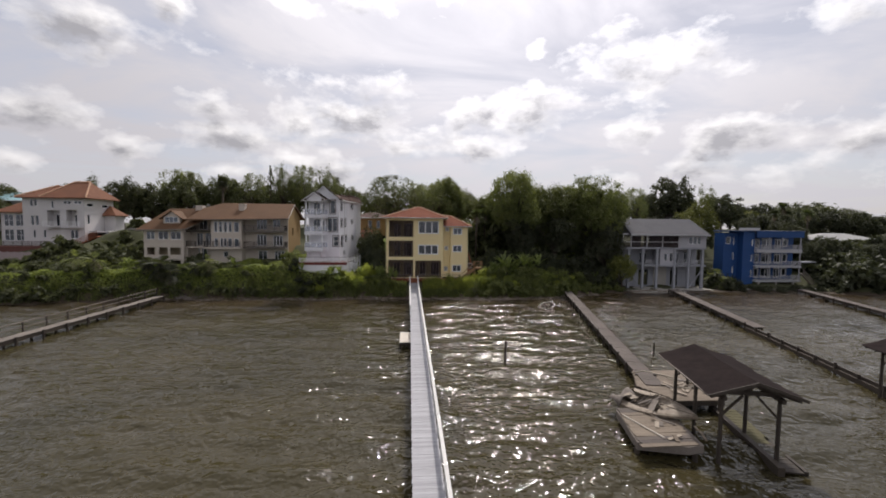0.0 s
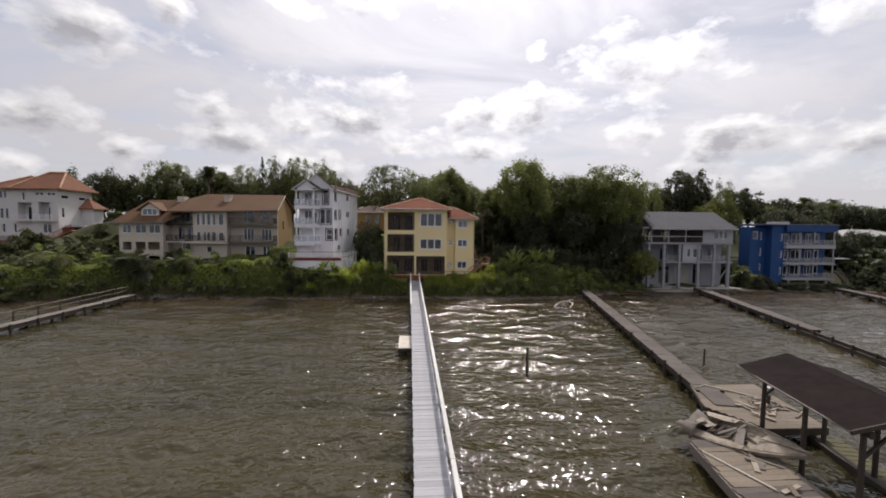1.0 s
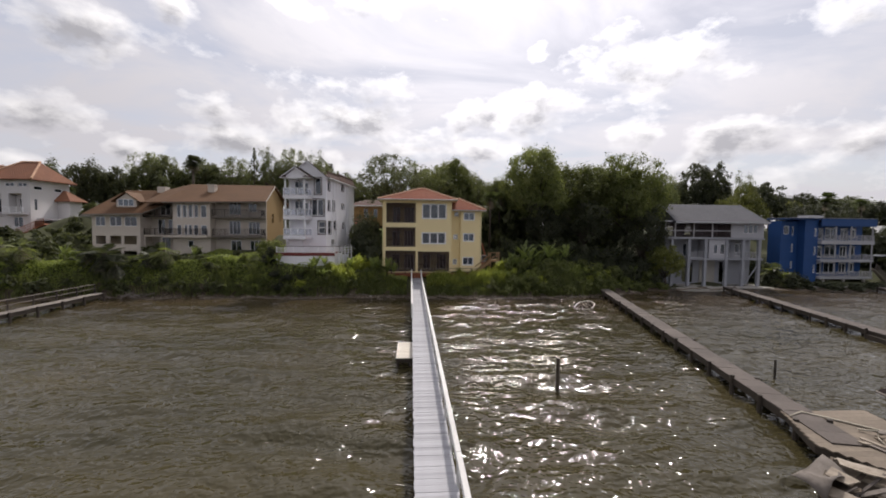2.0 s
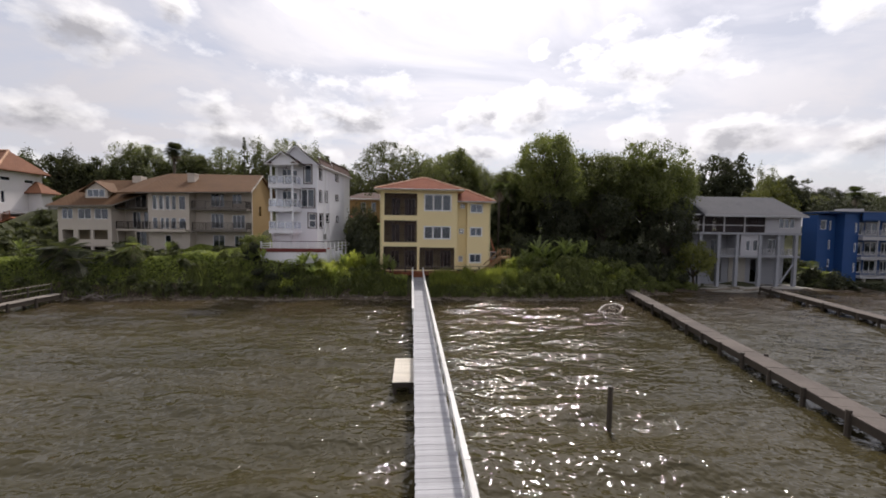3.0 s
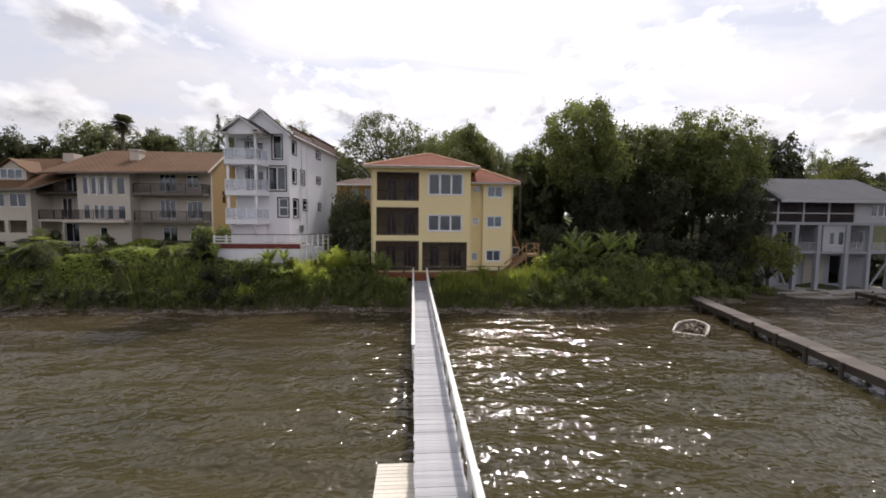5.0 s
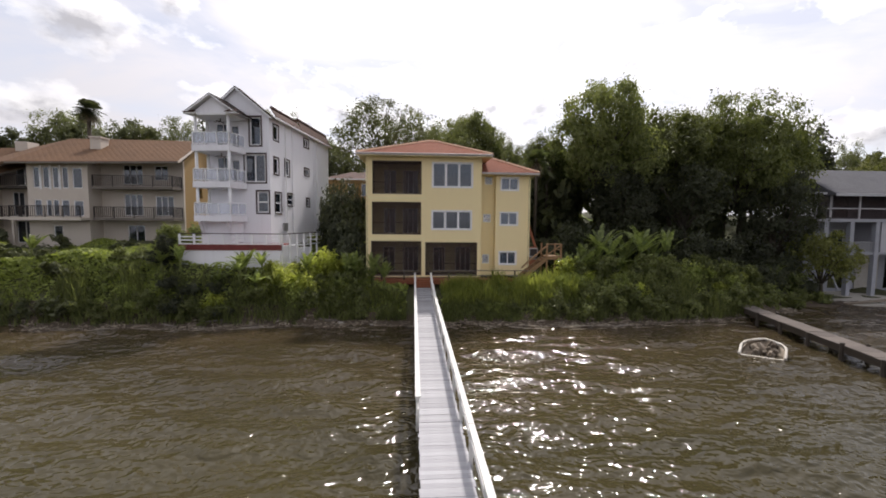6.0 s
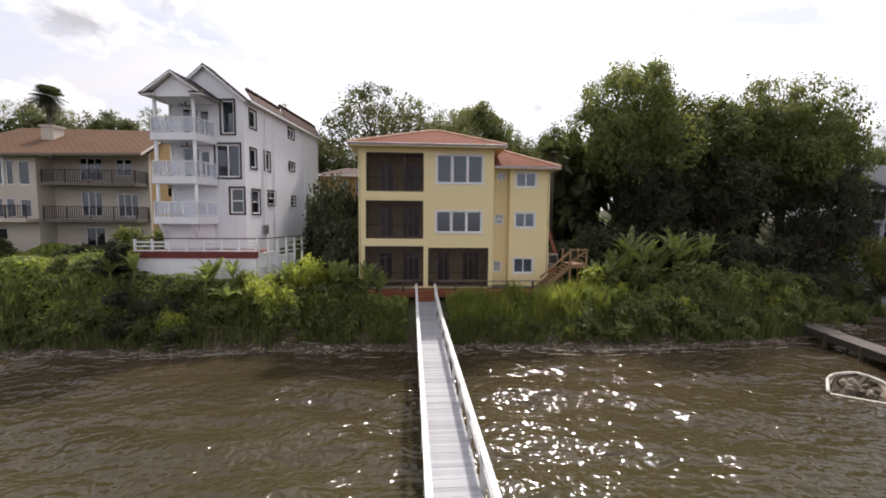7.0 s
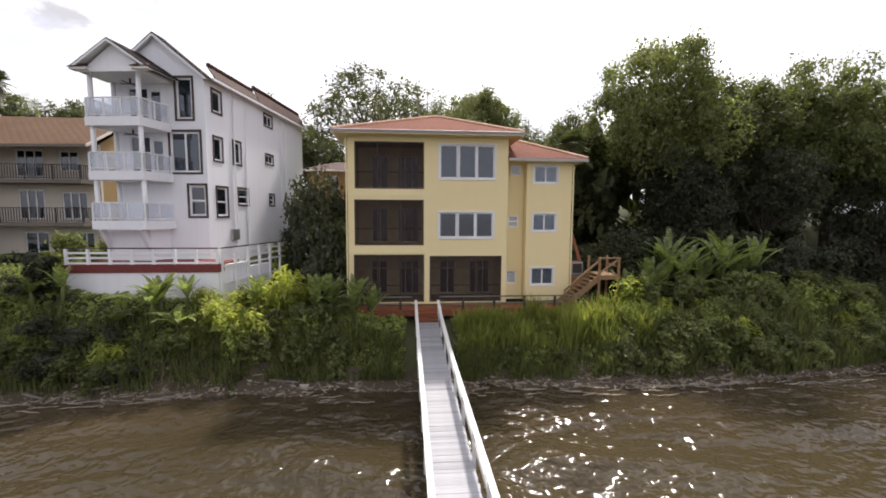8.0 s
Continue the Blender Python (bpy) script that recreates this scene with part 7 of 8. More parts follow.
for i in range(10):
    x, y = -118 + i * 3.6 + r_tree.uniform(-1, 1), 92 + (i * 3 % 4) * 5
    tree(OAKS[i % 3], "dark green broadleaf tree on the far slope", x, y, land(x, y) + 8.6, 4.2, i * 51, "wood on the far slope")
for x, y, top, r, turn in ((62.4, 84, 16.6, 3.8, 0), (92, 104, 15.8, 3.4, 120), (57.6, 81.5, 14.4, 2.6, 60)):
    tree(BRIGHT, "yellow-green leafy tree behind the stilt house", x, y, top, r, turn, "yellow-green trees")
tree(BRIGHT, "small leafy tree in front of the stilt house", 35.9, 66.6, 6.2, 2.5, 40, "small trees")

# conifer with tiers of short boughs


def conifer(x, y, height):
    rng = np.random.default_rng(44)
    t = thing("conifer", "slim dark conifer with tiered boughs above the roofs", "tree", pose(x, y, land(x, y)))
    part("trunk", Shape().tube([(0, 0, -0.5), (0, 0, height * 0.5), (0, 0, height)], [0.22, 0.14, 0.03], 8), BARK, t)
    centres, radii = [], []
    for i in range(190):
        f = rng.random() ** 0.8
        a, r = rng.uniform(0, 6.28), (1 - f) * height * 0.16 * rng.uniform(0.35, 1.1) + 0.08
        centres.append((math.cos(a) * r, math.sin(a) * r, height * (0.22 + 0.77 * f) - 0.25 * r))
        radii.append(rng.uniform(0.22, 0.42) * (1.1 - 0.85 * f))
    v, q = leaf_cloud(rng, centres, radii, 22, 0.26, 0.6)
    part("crown", soup("crown", v, q, LEAF_FAR), LEAF_FAR, t)


conifer(-34.0, 100, 13.6)


def palm_meshes(seed, trunk_h, fronds, length, mat, dead=4):
    rng = random.Random(seed)
    wood = Shape().tube([(0, 0, -0.5), (0.1, 0, trunk_h * 0.5), (0.15, 0.05, trunk_h)], [0.20, 0.16, 0.17], 9)
    live, dry = [], []
    for i in range(fronds + dead):
        old = i >= fronds
        az = i * 2.39996
        tilt = rng.uniform(-0.75, -0.45) * 1.9 if old else rng.uniform(-0.95, 1.35)
        ln = length * rng.uniform(0.8, 1.1)
        base = Vector((0.15, 0.05, trunk_h))
        d = Vector((math.cos(az) * math.cos(tilt), math.sin(az) * math.cos(tilt), math.sin(tilt)))
        side = d.cross(Vector((0, 0, 1))).normalized()
        out = dry if old else live
        n = 13
        for k in range(2, n):
            f = k / (n - 1)
            p = base + d * ln * f + Vector((0, 0, -0.55 * ln * f * f * (0.35 if old else 0.6)))
            w = ln * 0.42 * math.sin(math.pi * min(0.12 + f * 0.86, 1.0)) + 0.06
            for sgn in (-1, 1):
                tip = p + side * sgn * w + d * w * 0.55 + Vector((0, 0, -0.30 * w))
                e = d * (ln / n * 0.42)
                out.append([p - e, tip - e * 0.15, tip + e * 0.15, p + e])
    def pack(name, quads, m):
        v = np.array([[tuple(p) for p in q] for q in quads]).reshape(-1, 3)
        return soup(name, v, np.arange(len(v)).reshape(-1, 4), m)
    return wood.mesh("trunk", BARK, True), pack("crown", live, mat), (pack("dry_fronds", dry, DEAD_FROND) if dry else None)


PALM_TALL = palm_meshes(3, 9.0, 44, 1.6, LEAF_PALM, 6)
PALM_LOW = palm_meshes(8, 2.2, 16, 2.2, LEAF_BUSH, 3)


def palm(meshes, label, x, y, s, turn, z=None, group="palms"):
    p = new("palm")
    p.matrix_basis = pose(x, y, land(x, y) if z is None else z, 0, 0, turn) @ Matrix.Diagonal((s, s, s, 1))
    tagged(p, label, "palm", group)
    part("trunk", meshes[0], None, p)
    part("crown", meshes[1], None, p)
    if meshes[2]:
        part("dry_fronds", meshes[2], None, p)


PALM_ROUND = palm_meshes(4, 10.0, 76, 1.35, LEAF_DEEP, 8)
palm(PALM_ROUND, "tall slim palm with a round head rising behind the cream house", -36.3, 80.4, 1.1, 0, z=7.8)
palm(PALM_TALL, "palm with hanging dry fronds beside the yellow house", 11.4, 72.5, 0.88, 40)
palm(PALM_TALL, "palm standing at the edge of the oaks", 13.6, 75.5, 0.9, 160)
palm(PALM_TALL, "tall palm near the white hillside house", -61.5, 88, 0.75, 200)
for x, y, s, turn in ((70.5, 104, 1.0, 30), (98, 94, 1.0, 100), (87, 92, 0.9, 260), (101, 104, 1.2, 80)):
    palm(PALM_TALL, "palm standing against the sky behind the houses", x, y, s, turn)
for x, y, s, turn in ((55.2, 69.5, 1.0, 0), (56.2, 68.6, 0.8, 80), (54.8, 67.6, 0.6, 150)):
    palm(PALM_LOW, "spiky pale palm beside the stilt house", x, y, s, turn, group="low palms")
PALM_DARK = palm_meshes(9, 1.5, 30, 1.9, LEAF_DEEP, 4)
for x, y, s, turn in ((-36.8, 61.6, 1.25, 30), (-35.0, 61.2, 1.05, 140), (-38.6, 62.2, 0.95, 250), (-31.6, 62.0, 0.8, 75)):
    palm(PALM_DARK, "dark spreading fan palm on the bank below the cream house", x, y, s, turn, group="low palms")
for x, y, s, turn in ((-4.4, 62.9, 0.55, 70), (-45.5, 61.0, 0.9, 20), (-30.0, 62.0, 0.8, 110), (-49.0, 63.0, 1.0, 200)):
    palm(PALM_LOW, "low feathery palm among the bank shrubs", x, y, s, turn, group="low palms")


def banana_meshes(seed, n, length, droop=0.20, wide=0.10, low=1.05):
    """A clump of broad arching leaves, each with a keel and torn edges."""
    rng = random.Random(seed)
    stem = Shape().tube([(0, 0, -0.4), (0.03, 0, length * 0.35), (0.06, 0, length * 0.62)], [0.13, 0.10, 0.06], 8)
    quads = []
    for i in range(n):
        az, tilt = i * 2.39996 + rng.uniform(-.3, .3), rng.uniform(low, 1.5)
        ln = length * rng.uniform(0.75, 1.05)
        d = Vector((math.cos(az) * math.cos(tilt), math.sin(az) * math.cos(tilt), math.sin(tilt)))
        out = Vector((math.cos(az), math.sin(az), 0))
        side = d.cross(Vector((0, 0, 1))).normalized()
        pts, k = [], 11
        for j in range(k + 1):
            f = j / k
            p = Vector((0.05, 0, length * 0.5)) + d * ln * f + out * ln * 0.16 * f * f + Vector((0, 0, -droop * ln * f ** 2.6))
            w = ln * wide * math.sin(math.pi * min(0.08 + f * 0.9, 1.0)) ** 0.7
            pts.append((p, w))
        for (p, w), (q, u) in zip(pts[1:], pts[2:]):
            for sgn in (-1, 1):
                a = rng.uniform(0.82, 1.0)
                e = (q - p) * (0.06 if rng.random() < 0.7 else 0.25)
                lift = Vector((0, 0, 0.28))
                quads.append([p, p + (side * sgn + lift) * w * a + e, q + (side * sgn + lift) * u * a - e, q])
    v = np.array([[tuple(p) for p in q] for q in quads]).reshape(-1, 3)
    return stem.mesh("stem", LEAF_BUSH, True), soup("leaves", v, np.arange(len(v)).reshape(-1, 4), LEAF_BANANA)


BANANAS = [banana_meshes(5, 9, 2.2), banana_meshes(6, 10, 1.9), banana_meshes(7, 14, 2.3, 0.30, 0.070, 0.80)]
ARCHING = banana_meshes(9, 17, 2.0, 0.42, 0.10, 0.75)
for i, (x, y, s) in enumerate(((-12.0, 61.4, 1.0), (-11.0, 61.6, 0.8), (-5.2, 62.0, 1.0), (-3.4, 62.2, 1.05), (-16.5, 61.8, 0.7), (12.0, 63.4, 0.9), (12.9, 64.0, 1.15),
                               (13.6, 64.6, 1.0), (15.6, 64.9, 1.35), (16.8, 65.2, 1.5), (18.2, 65.4, 1.45), (19.6, 65.6, 1.3), (21.0, 66.0, 1.2), (14.6, 65.4, 1.2), (15.2, 66.2, 1.4), (17.4, 66.2, 1.5), (18.8, 66.4, 1.3), (11.8, 64.4, 1.0), (-7.8, 61.8, 1.0), (-4.6, 62.6, 1.0), (-2.6, 62.6, 0.9), (-41.0, 61.6, 0.9), (-27.0, 62.6, 0.8), (31.0, 66.0, 0.9))):
    p = new("banana_plant")
    p.matrix_basis = pose(x, y, land(x, y), (i * 37 % 11) - 5, (i * 23 % 13) - 6, i * 67) @ Matrix.Diagonal((s, s, s * (0.8 + 0.05 * (i * 5 % 9)), 1))
    tagged(p, "banana plant with broad torn arching leaves on the bank", "banana plant", "banana plants")
    kind = 2 if x > 14 and i % 3 else i % 2
    part("stem", BANANAS[kind][0], None, p)
    part("leaves", BANANAS[kind][1], None, p)


for i, (x, y, s) in enumerate(((-12.3, 61.2, 1.05), (-11.0, 60.8, 0.85), (-13.6, 61.0, 0.7), (-3.4, 62.3, 0.75), (-4.6, 62.5, 0.85), (12.2, 63.8, 1.05), (11.6, 63.2, 0.8), (13.2, 64.2, 1.0), (16.2, 64.4, 0.9), (19.4, 64.8, 0.9), (-17.6, 61.6, 0.8))):
    p = new("banana_plant")
    p.matrix_basis = pose(x, y, land(x, y), 0, 0, i * 97) @ Matrix.Diagonal((s, s, s, 1))
    tagged(p, "banana plant with long drooping pale green leaves", "banana plant", "banana plants")
    part("stem", ARCHING[0], None, p)
    part("leaves", ARCHING[1], None, p)


def bush_parts(seed, size=1.2, tall=1.0, leaf=0.17, subs=10, per=9):
    """A shrub of rounded boughs, each a heap of sprays whose leaves face the light."""
    rng = np.random.default_rng(seed)
    verts = []
    for _ in range(12):
        a, r = rng.uniform(0, 6.28), size * rng.uniform(0.0, 0.78)
        c = np.array([math.cos(a) * r, math.sin(a) * r, tall * rng.uniform(0.15, 0.95) * (1.15 - 0.4 * r / size)])
        rl = size * rng.uniform(0.26, 0.44)
        e = rng.normal(size=(subs, 3)) + np.array([0.5 * math.cos(a), 0.5 * math.sin(a), 0.6])
        e /= np.linalg.norm(e, axis=1, keepdims=True)
        spray = c + e * rl * rng.uniform(0.5, 1.15, (subs, 1))
        p = np.repeat(spray, per, 0) + rng.normal(size=(subs * per, 3)) * rl * np.array([0.26, 0.26, 0.20])
        s = leaf * rng.uniform(0.6, 1.45, (len(p), 1))
        q = c + rng.normal(size=(subs, 3)) * rl * 0.4
        p, s, out = np.concatenate([p, q]), np.concatenate([s, np.full((subs, 1), leaf * 2.0)]), np.concatenate([np.repeat(e, per, 0), e])
        nn = out * 0.6 + np.array([0, 0, 0.6]) + rng.normal(size=p.shape) * 0.5
        nn /= np.linalg.norm(nn, axis=1, keepdims=True)
        u = np.cross(nn, rng.normal(size=p.shape))
        u /= np.linalg.norm(u, axis=1, keepdims=True) + 1e-9
        b = np.cross(nn, u)
        verts.append(np.stack([p - u * s * 0.5, p + b * s * 0.33, p + u * s * 0.65, p - b * s * 0.33], 1).reshape(-1, 3))
    v = np.concatenate(verts)
    return v, np.arange(len(v)).reshape(-1, 4)


def bamboo_parts(seed, stems, tall, leaf):
    """A feathery clump: leaning stems set with narrow drooping leaves."""
    rng = np.random.default_rng(seed)
    quads = []
    for _ in range(stems):
        a, lean, h = rng.uniform(0, 6.28), rng.uniform(0.05, 0.55), tall * rng.uniform(0.6, 1.1)
        foot = np.array([rng.normal(0, 0.22), rng.normal(0, 0.22), 0.0])
        d = np.array([math.cos(a) * lean, math.sin(a) * lean, 1.0])
        w = np.array([-math.sin(a), math.cos(a), 0]) * 0.014
        quads.append([foot - w, foot + w, foot + d * h + w * 0.4, foot + d * h - w * 0.4])
        for k in range(18):
            f = 0.25 + 0.75 * k / 17
            p = foot + d * h * f
            b = rng.uniform(0, 6.28)
            o = np.array([math.cos(b), math.sin(b), rng.uniform(-0.5, 0.55)])
            ln = leaf * rng.uniform(0.7, 1.3)
            side = np.cross(o, [0, 0, 1.0])
            side = side / (np.linalg.norm(side) + 1e-9) * ln * 0.13
            mid, tip = p + o * ln * 0.5, p + o * ln + np.array([0, 0, -0.25 * ln])
            quads.append([p, mid + side, tip, mid - side])
    v = np.array(quads).reshape(-1, 3)
    return v, np.arange(len(v)).reshape(-1, 4)


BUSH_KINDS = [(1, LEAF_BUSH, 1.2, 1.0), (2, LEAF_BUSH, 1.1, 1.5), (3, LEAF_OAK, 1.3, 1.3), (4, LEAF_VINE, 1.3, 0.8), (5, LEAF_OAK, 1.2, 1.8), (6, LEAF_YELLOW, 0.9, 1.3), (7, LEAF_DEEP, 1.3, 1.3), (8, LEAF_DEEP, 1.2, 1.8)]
BUSHES = [soup("shrub", *bush_parts(k, size, tall, 0.165, 11, 10), mat) for k, mat, size, tall in BUSH_KINDS]
BUSHES[5] = soup("shrub", *bamboo_parts(6, 34, 1.25, 0.30), LEAF_YELLOW)
COARSE = [bush_parts(k, size, tall, 0.30, 6, 5) for k, mat, size, tall in BUSH_KINDS]
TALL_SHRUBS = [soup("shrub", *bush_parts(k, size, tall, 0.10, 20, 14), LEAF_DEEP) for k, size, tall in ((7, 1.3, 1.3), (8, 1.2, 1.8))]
FAR_GROWTH, SHADE_GROWTH = [], []


def inside_house(x, y):
    for x0, x1, y0, y1 in ((-5.2, 13.2, 64.2, 76), (-17.8, -9.4, 62.7, 82), (-46, -20.5, 68.6, 80), (-78, -52, 74, 93), (36.0, 54.5, 65.2, 79), (56.5, 75.2, 68.2, 78), (-0.9, 1.6, 50, 66)):
        if x0 < x < x1 and y0 < y < y1:
            return True
    return False


def plant_bushes():
    rng = random.Random(77)

    def put(k, x, y, s, label, group, sz=1.0):
        # shrubs standing in shade switch to the kinds with darkened leaf colour
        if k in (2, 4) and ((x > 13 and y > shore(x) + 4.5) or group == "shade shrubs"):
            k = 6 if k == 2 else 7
        if not (-22 < x < 36.5 and y < 73):
            v = COARSE[k][0] * np.array([s, s, s * sz])
            a = rng.uniform(0, 6.28)
            c, d = math.cos(a), math.sin(a)
            v = np.stack([v[:, 0] * c - v[:, 1] * d, v[:, 0] * d + v[:, 1] * c, v[:, 2]], 1)
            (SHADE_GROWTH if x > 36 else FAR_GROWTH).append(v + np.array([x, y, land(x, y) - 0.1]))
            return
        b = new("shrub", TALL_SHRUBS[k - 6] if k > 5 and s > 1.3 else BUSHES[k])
        b.matrix_basis = pose(x, y, land(x, y) - 0.1, 0, 0, rng.uniform(0, 360)) @ Matrix.Diagonal((s, s, s * sz, 1))
        tagged(b, label, "shrub", group)

    # a hedge of growth along the water
    x = -78.0
    while x < 35.5:
        if not -1.4 < x < 2.0:
            y = shore(x) + rng.uniform(0.6, 1.5)
            left = x < -19
            k = rng.choice([1, 2, 4, 0] if left else [2, 4, 2, 1])
            if not inside_house(x, y) and not (-5 < x < 10.8) and not (-10.2 < x < -6.6):
                put(k, x, y, (rng.uniform(0.5, 0.85) if x > -46 else rng.uniform(0.85, 1.2)) if left else rng.uniform(0.6, 0.95), "dense dark green shrub at the water's edge" if k in (2, 4) else "leafy green shrub at the water's edge", "shrubs along the shore")
        x += rng.uniform(0.9, 1.5)
    # the slopes behind
    spots = 0
    while spots < 170:
        x = rng.uniform(-80, 36)
        y = shore(x) + 2.2 + rng.random() ** 1.4 * 9
        if inside_house(x, y) or (-18.4 < x < -9.4 and y > 60.4) or (-2 < x < 2.4) or (-4.6 < x < 10.5 and y > shore(x) + 1.9) or (x < -19 and y - shore(x) > 5.5 and rng.random() < 0.75):
            continue
        spots += 1
        k = rng.choice([0, 1, 2, 3, 3, 5] if x < 12 else [0, 1, 2, 4, 2])
        low = 0.7 if x < -19 else (0.8 if x < 10 else 1.0)
        put(k, x, y, rng.uniform(0.65, 1.15) * low, {0: "leafy green shrub on the bank", 1: "upright green shrub on the bank", 2: "dark green shrub on the bank", 3: "bright vine-covered shrub on the slope", 4: "tall dark shrub on the bank", 5: "yellow-green shrub on the bank"}[k], "shrubs on the bank")
    near = 0
    while near < 110:
        x = rng.uniform(-20, 27)
        y = shore(x) + 1.0 + rng.random() * 5.5
        if inside_house(x, y) or (-18.4 < x < -9.4 and y > 60.4) or (-1.6 < x < 2.2) or (-4.6 < x < 10.5 and y > shore(x) + 1.7):
            continue
        near += 1
        k = rng.choice([0, 0, 1, 3, 5, 2])
        put(k, x, y, rng.uniform(0.45, 0.9), {0: "leafy green shrub on the bank", 1: "upright green shrub on the bank", 2: "dark green shrub on the bank", 3: "bright vine-covered shrub on the slope", 5: "yellow-green shrub on the bank"}[k], "shrubs on the bank", rng.uniform(0.9, 1.5))
    for x, y, s, sz in ((-7.0, 62.9, 1.0, 2.0), (-6.3, 62.4, 0.8, 1.6), (-7.6, 62.2, 0.9, 1.6), (-6.8, 63.4, 0.7, 2.6), (-5.9, 63.2, 0.6, 2.4), (-8.4, 61.0, 1.1, 1.3), (-9.4, 61.2, 1.0, 1.3), (-7.5, 60.9, 0.9, 1.3), (-10.4, 62.0, 0.7, 1.2), (11.4, 63.4, 1.0, 1.7), (12.2, 62.6, 0.7, 1.2), (14.4, 63.4, 0.8, 1.1), (3.2, 62.8, 0.5, 1.2), (7.8, 62.9, 0.55, 1.3)):
        put(5, x, y, s, "bright yellow-green bamboo-like shrub on the bank", "bright shrubs", sz)
    # dark growth between the white and the yellow house, and under the oaks; the nearer shrubs have shade in their leaf
    # colour
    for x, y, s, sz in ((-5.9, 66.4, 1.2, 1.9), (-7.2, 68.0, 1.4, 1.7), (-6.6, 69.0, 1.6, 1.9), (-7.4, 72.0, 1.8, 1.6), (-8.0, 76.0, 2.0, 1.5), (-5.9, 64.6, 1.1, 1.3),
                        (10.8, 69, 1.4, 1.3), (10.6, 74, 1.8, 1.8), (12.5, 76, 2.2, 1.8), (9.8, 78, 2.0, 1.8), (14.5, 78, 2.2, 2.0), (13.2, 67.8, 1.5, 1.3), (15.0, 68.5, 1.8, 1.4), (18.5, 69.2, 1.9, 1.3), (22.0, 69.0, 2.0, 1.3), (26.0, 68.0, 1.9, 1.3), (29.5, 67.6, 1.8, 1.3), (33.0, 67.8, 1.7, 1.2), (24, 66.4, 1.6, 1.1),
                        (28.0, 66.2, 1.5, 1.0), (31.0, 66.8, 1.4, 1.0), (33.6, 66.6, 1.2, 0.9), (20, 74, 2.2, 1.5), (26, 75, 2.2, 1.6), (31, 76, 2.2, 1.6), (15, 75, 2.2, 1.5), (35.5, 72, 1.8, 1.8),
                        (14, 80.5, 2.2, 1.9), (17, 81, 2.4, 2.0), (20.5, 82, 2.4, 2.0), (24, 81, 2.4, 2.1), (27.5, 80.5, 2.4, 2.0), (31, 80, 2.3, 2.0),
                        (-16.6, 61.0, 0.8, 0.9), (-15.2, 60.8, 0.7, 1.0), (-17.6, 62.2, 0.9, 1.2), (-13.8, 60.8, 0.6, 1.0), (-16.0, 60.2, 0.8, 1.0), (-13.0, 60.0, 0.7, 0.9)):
        put(rng.choice([2, 4]), x, y, s, "tall shrub between the houses, leaf colour darkened for shade", "shade shrubs", sz)
    for _ in range(46):
        x, y = rng.uniform(-62, -46), rng.uniform(63, 82)
        if not inside_house(x, y):
            put(rng.choice([0, 2, 4, 1]), x, y, rng.uniform(0.7, 1.3), "olive green shrub on the steep slope", "shrubs on the steep slope", 0.9)
    for _ in range(110):
        x, y = rng.uniform(-80, -45), rng.uniform(59, 80)
        if not inside_house(x, y):
            put(rng.choice([0, 2, 4, 1]), x, y, rng.uniform(0.6, 1.0), "", "", 0.8)
    for _ in range(60):
        x = rng.uniform(54, 96)
        y = shore(x) + rng.uniform(0.6, 3.0)
        if not inside_house(x, y):
            put(2, x, y, rng.uniform(0.4, 0.9), "", "", 0.8)
    for _ in range(150):
        x, y = rng.uniform(75.5, 118), rng.uniform(58, 82)
        if not inside_house(x, y) and y > shore(x) + 1:
            put(rng.choice([2, 4, 4]), x, y, rng.uniform(1.2, 2.2), "large dark shrub on the wooded shore", "shrubs on the wooded shore", 1.2)
    for _ in range(14):
        x = rng.uniform(53.8, 58)
        put(rng.choice([2, 4]), x, rng.uniform(66.6, 74), rng.uniform(0.8, 1.4), "dark shrub between the stilt house and the blue house", "shrubs by the houses", 1.2)
    for x, y, s in ((-49.0, 68, 1.2), (-48.5, 71, 1.3), (-47.4, 66.5, 1.1), (-50, 65, 1.3), (-36, 69.0, 1.0), (-34.6, 68.6, 0.9), (-29.6, 68.2, 0.7), (-53, 67, 1.3), (-57, 70, 1.4), (-20.4, 67.5, 1.0), (-19.2, 66.5, 1.0), (-19.8, 69.8, 1.1), (80, 68, 1.6), (82, 71, 1.9), (85, 69, 1.9), (79.6, 72, 1.8), (88, 66, 1.9), (83, 66, 1.5), (92, 66, 1.8), (55.6, 71.5, 1.4), (56.0, 75, 1.9)):
        put(rng.choice([1, 2, 4]), x, y, s, "dark shrub growing against the house", "shrubs by the houses", 1.2)


plant_bushes()
far_v = np.concatenate(FAR_GROWTH)
tagged(new("undergrowth", soup("undergrowth", far_v, np.arange(len(far_v)).reshape(-1, 4), LEAF_FAR)), "dense olive green undergrowth on the more distant slopes", "undergrowth", kind="stuff")
# growth beyond x = 36 takes the leaf colour that has shade in it
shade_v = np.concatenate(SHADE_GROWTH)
tagged(new("undergrowth", soup("undergrowth", shade_v, np.arange(len(shade_v)).reshape(-1, 4), LEAF_DEEP)), "dense undergrowth between and beside the far houses, its colour darkened for shade", "undergrowth", kind="stuff")


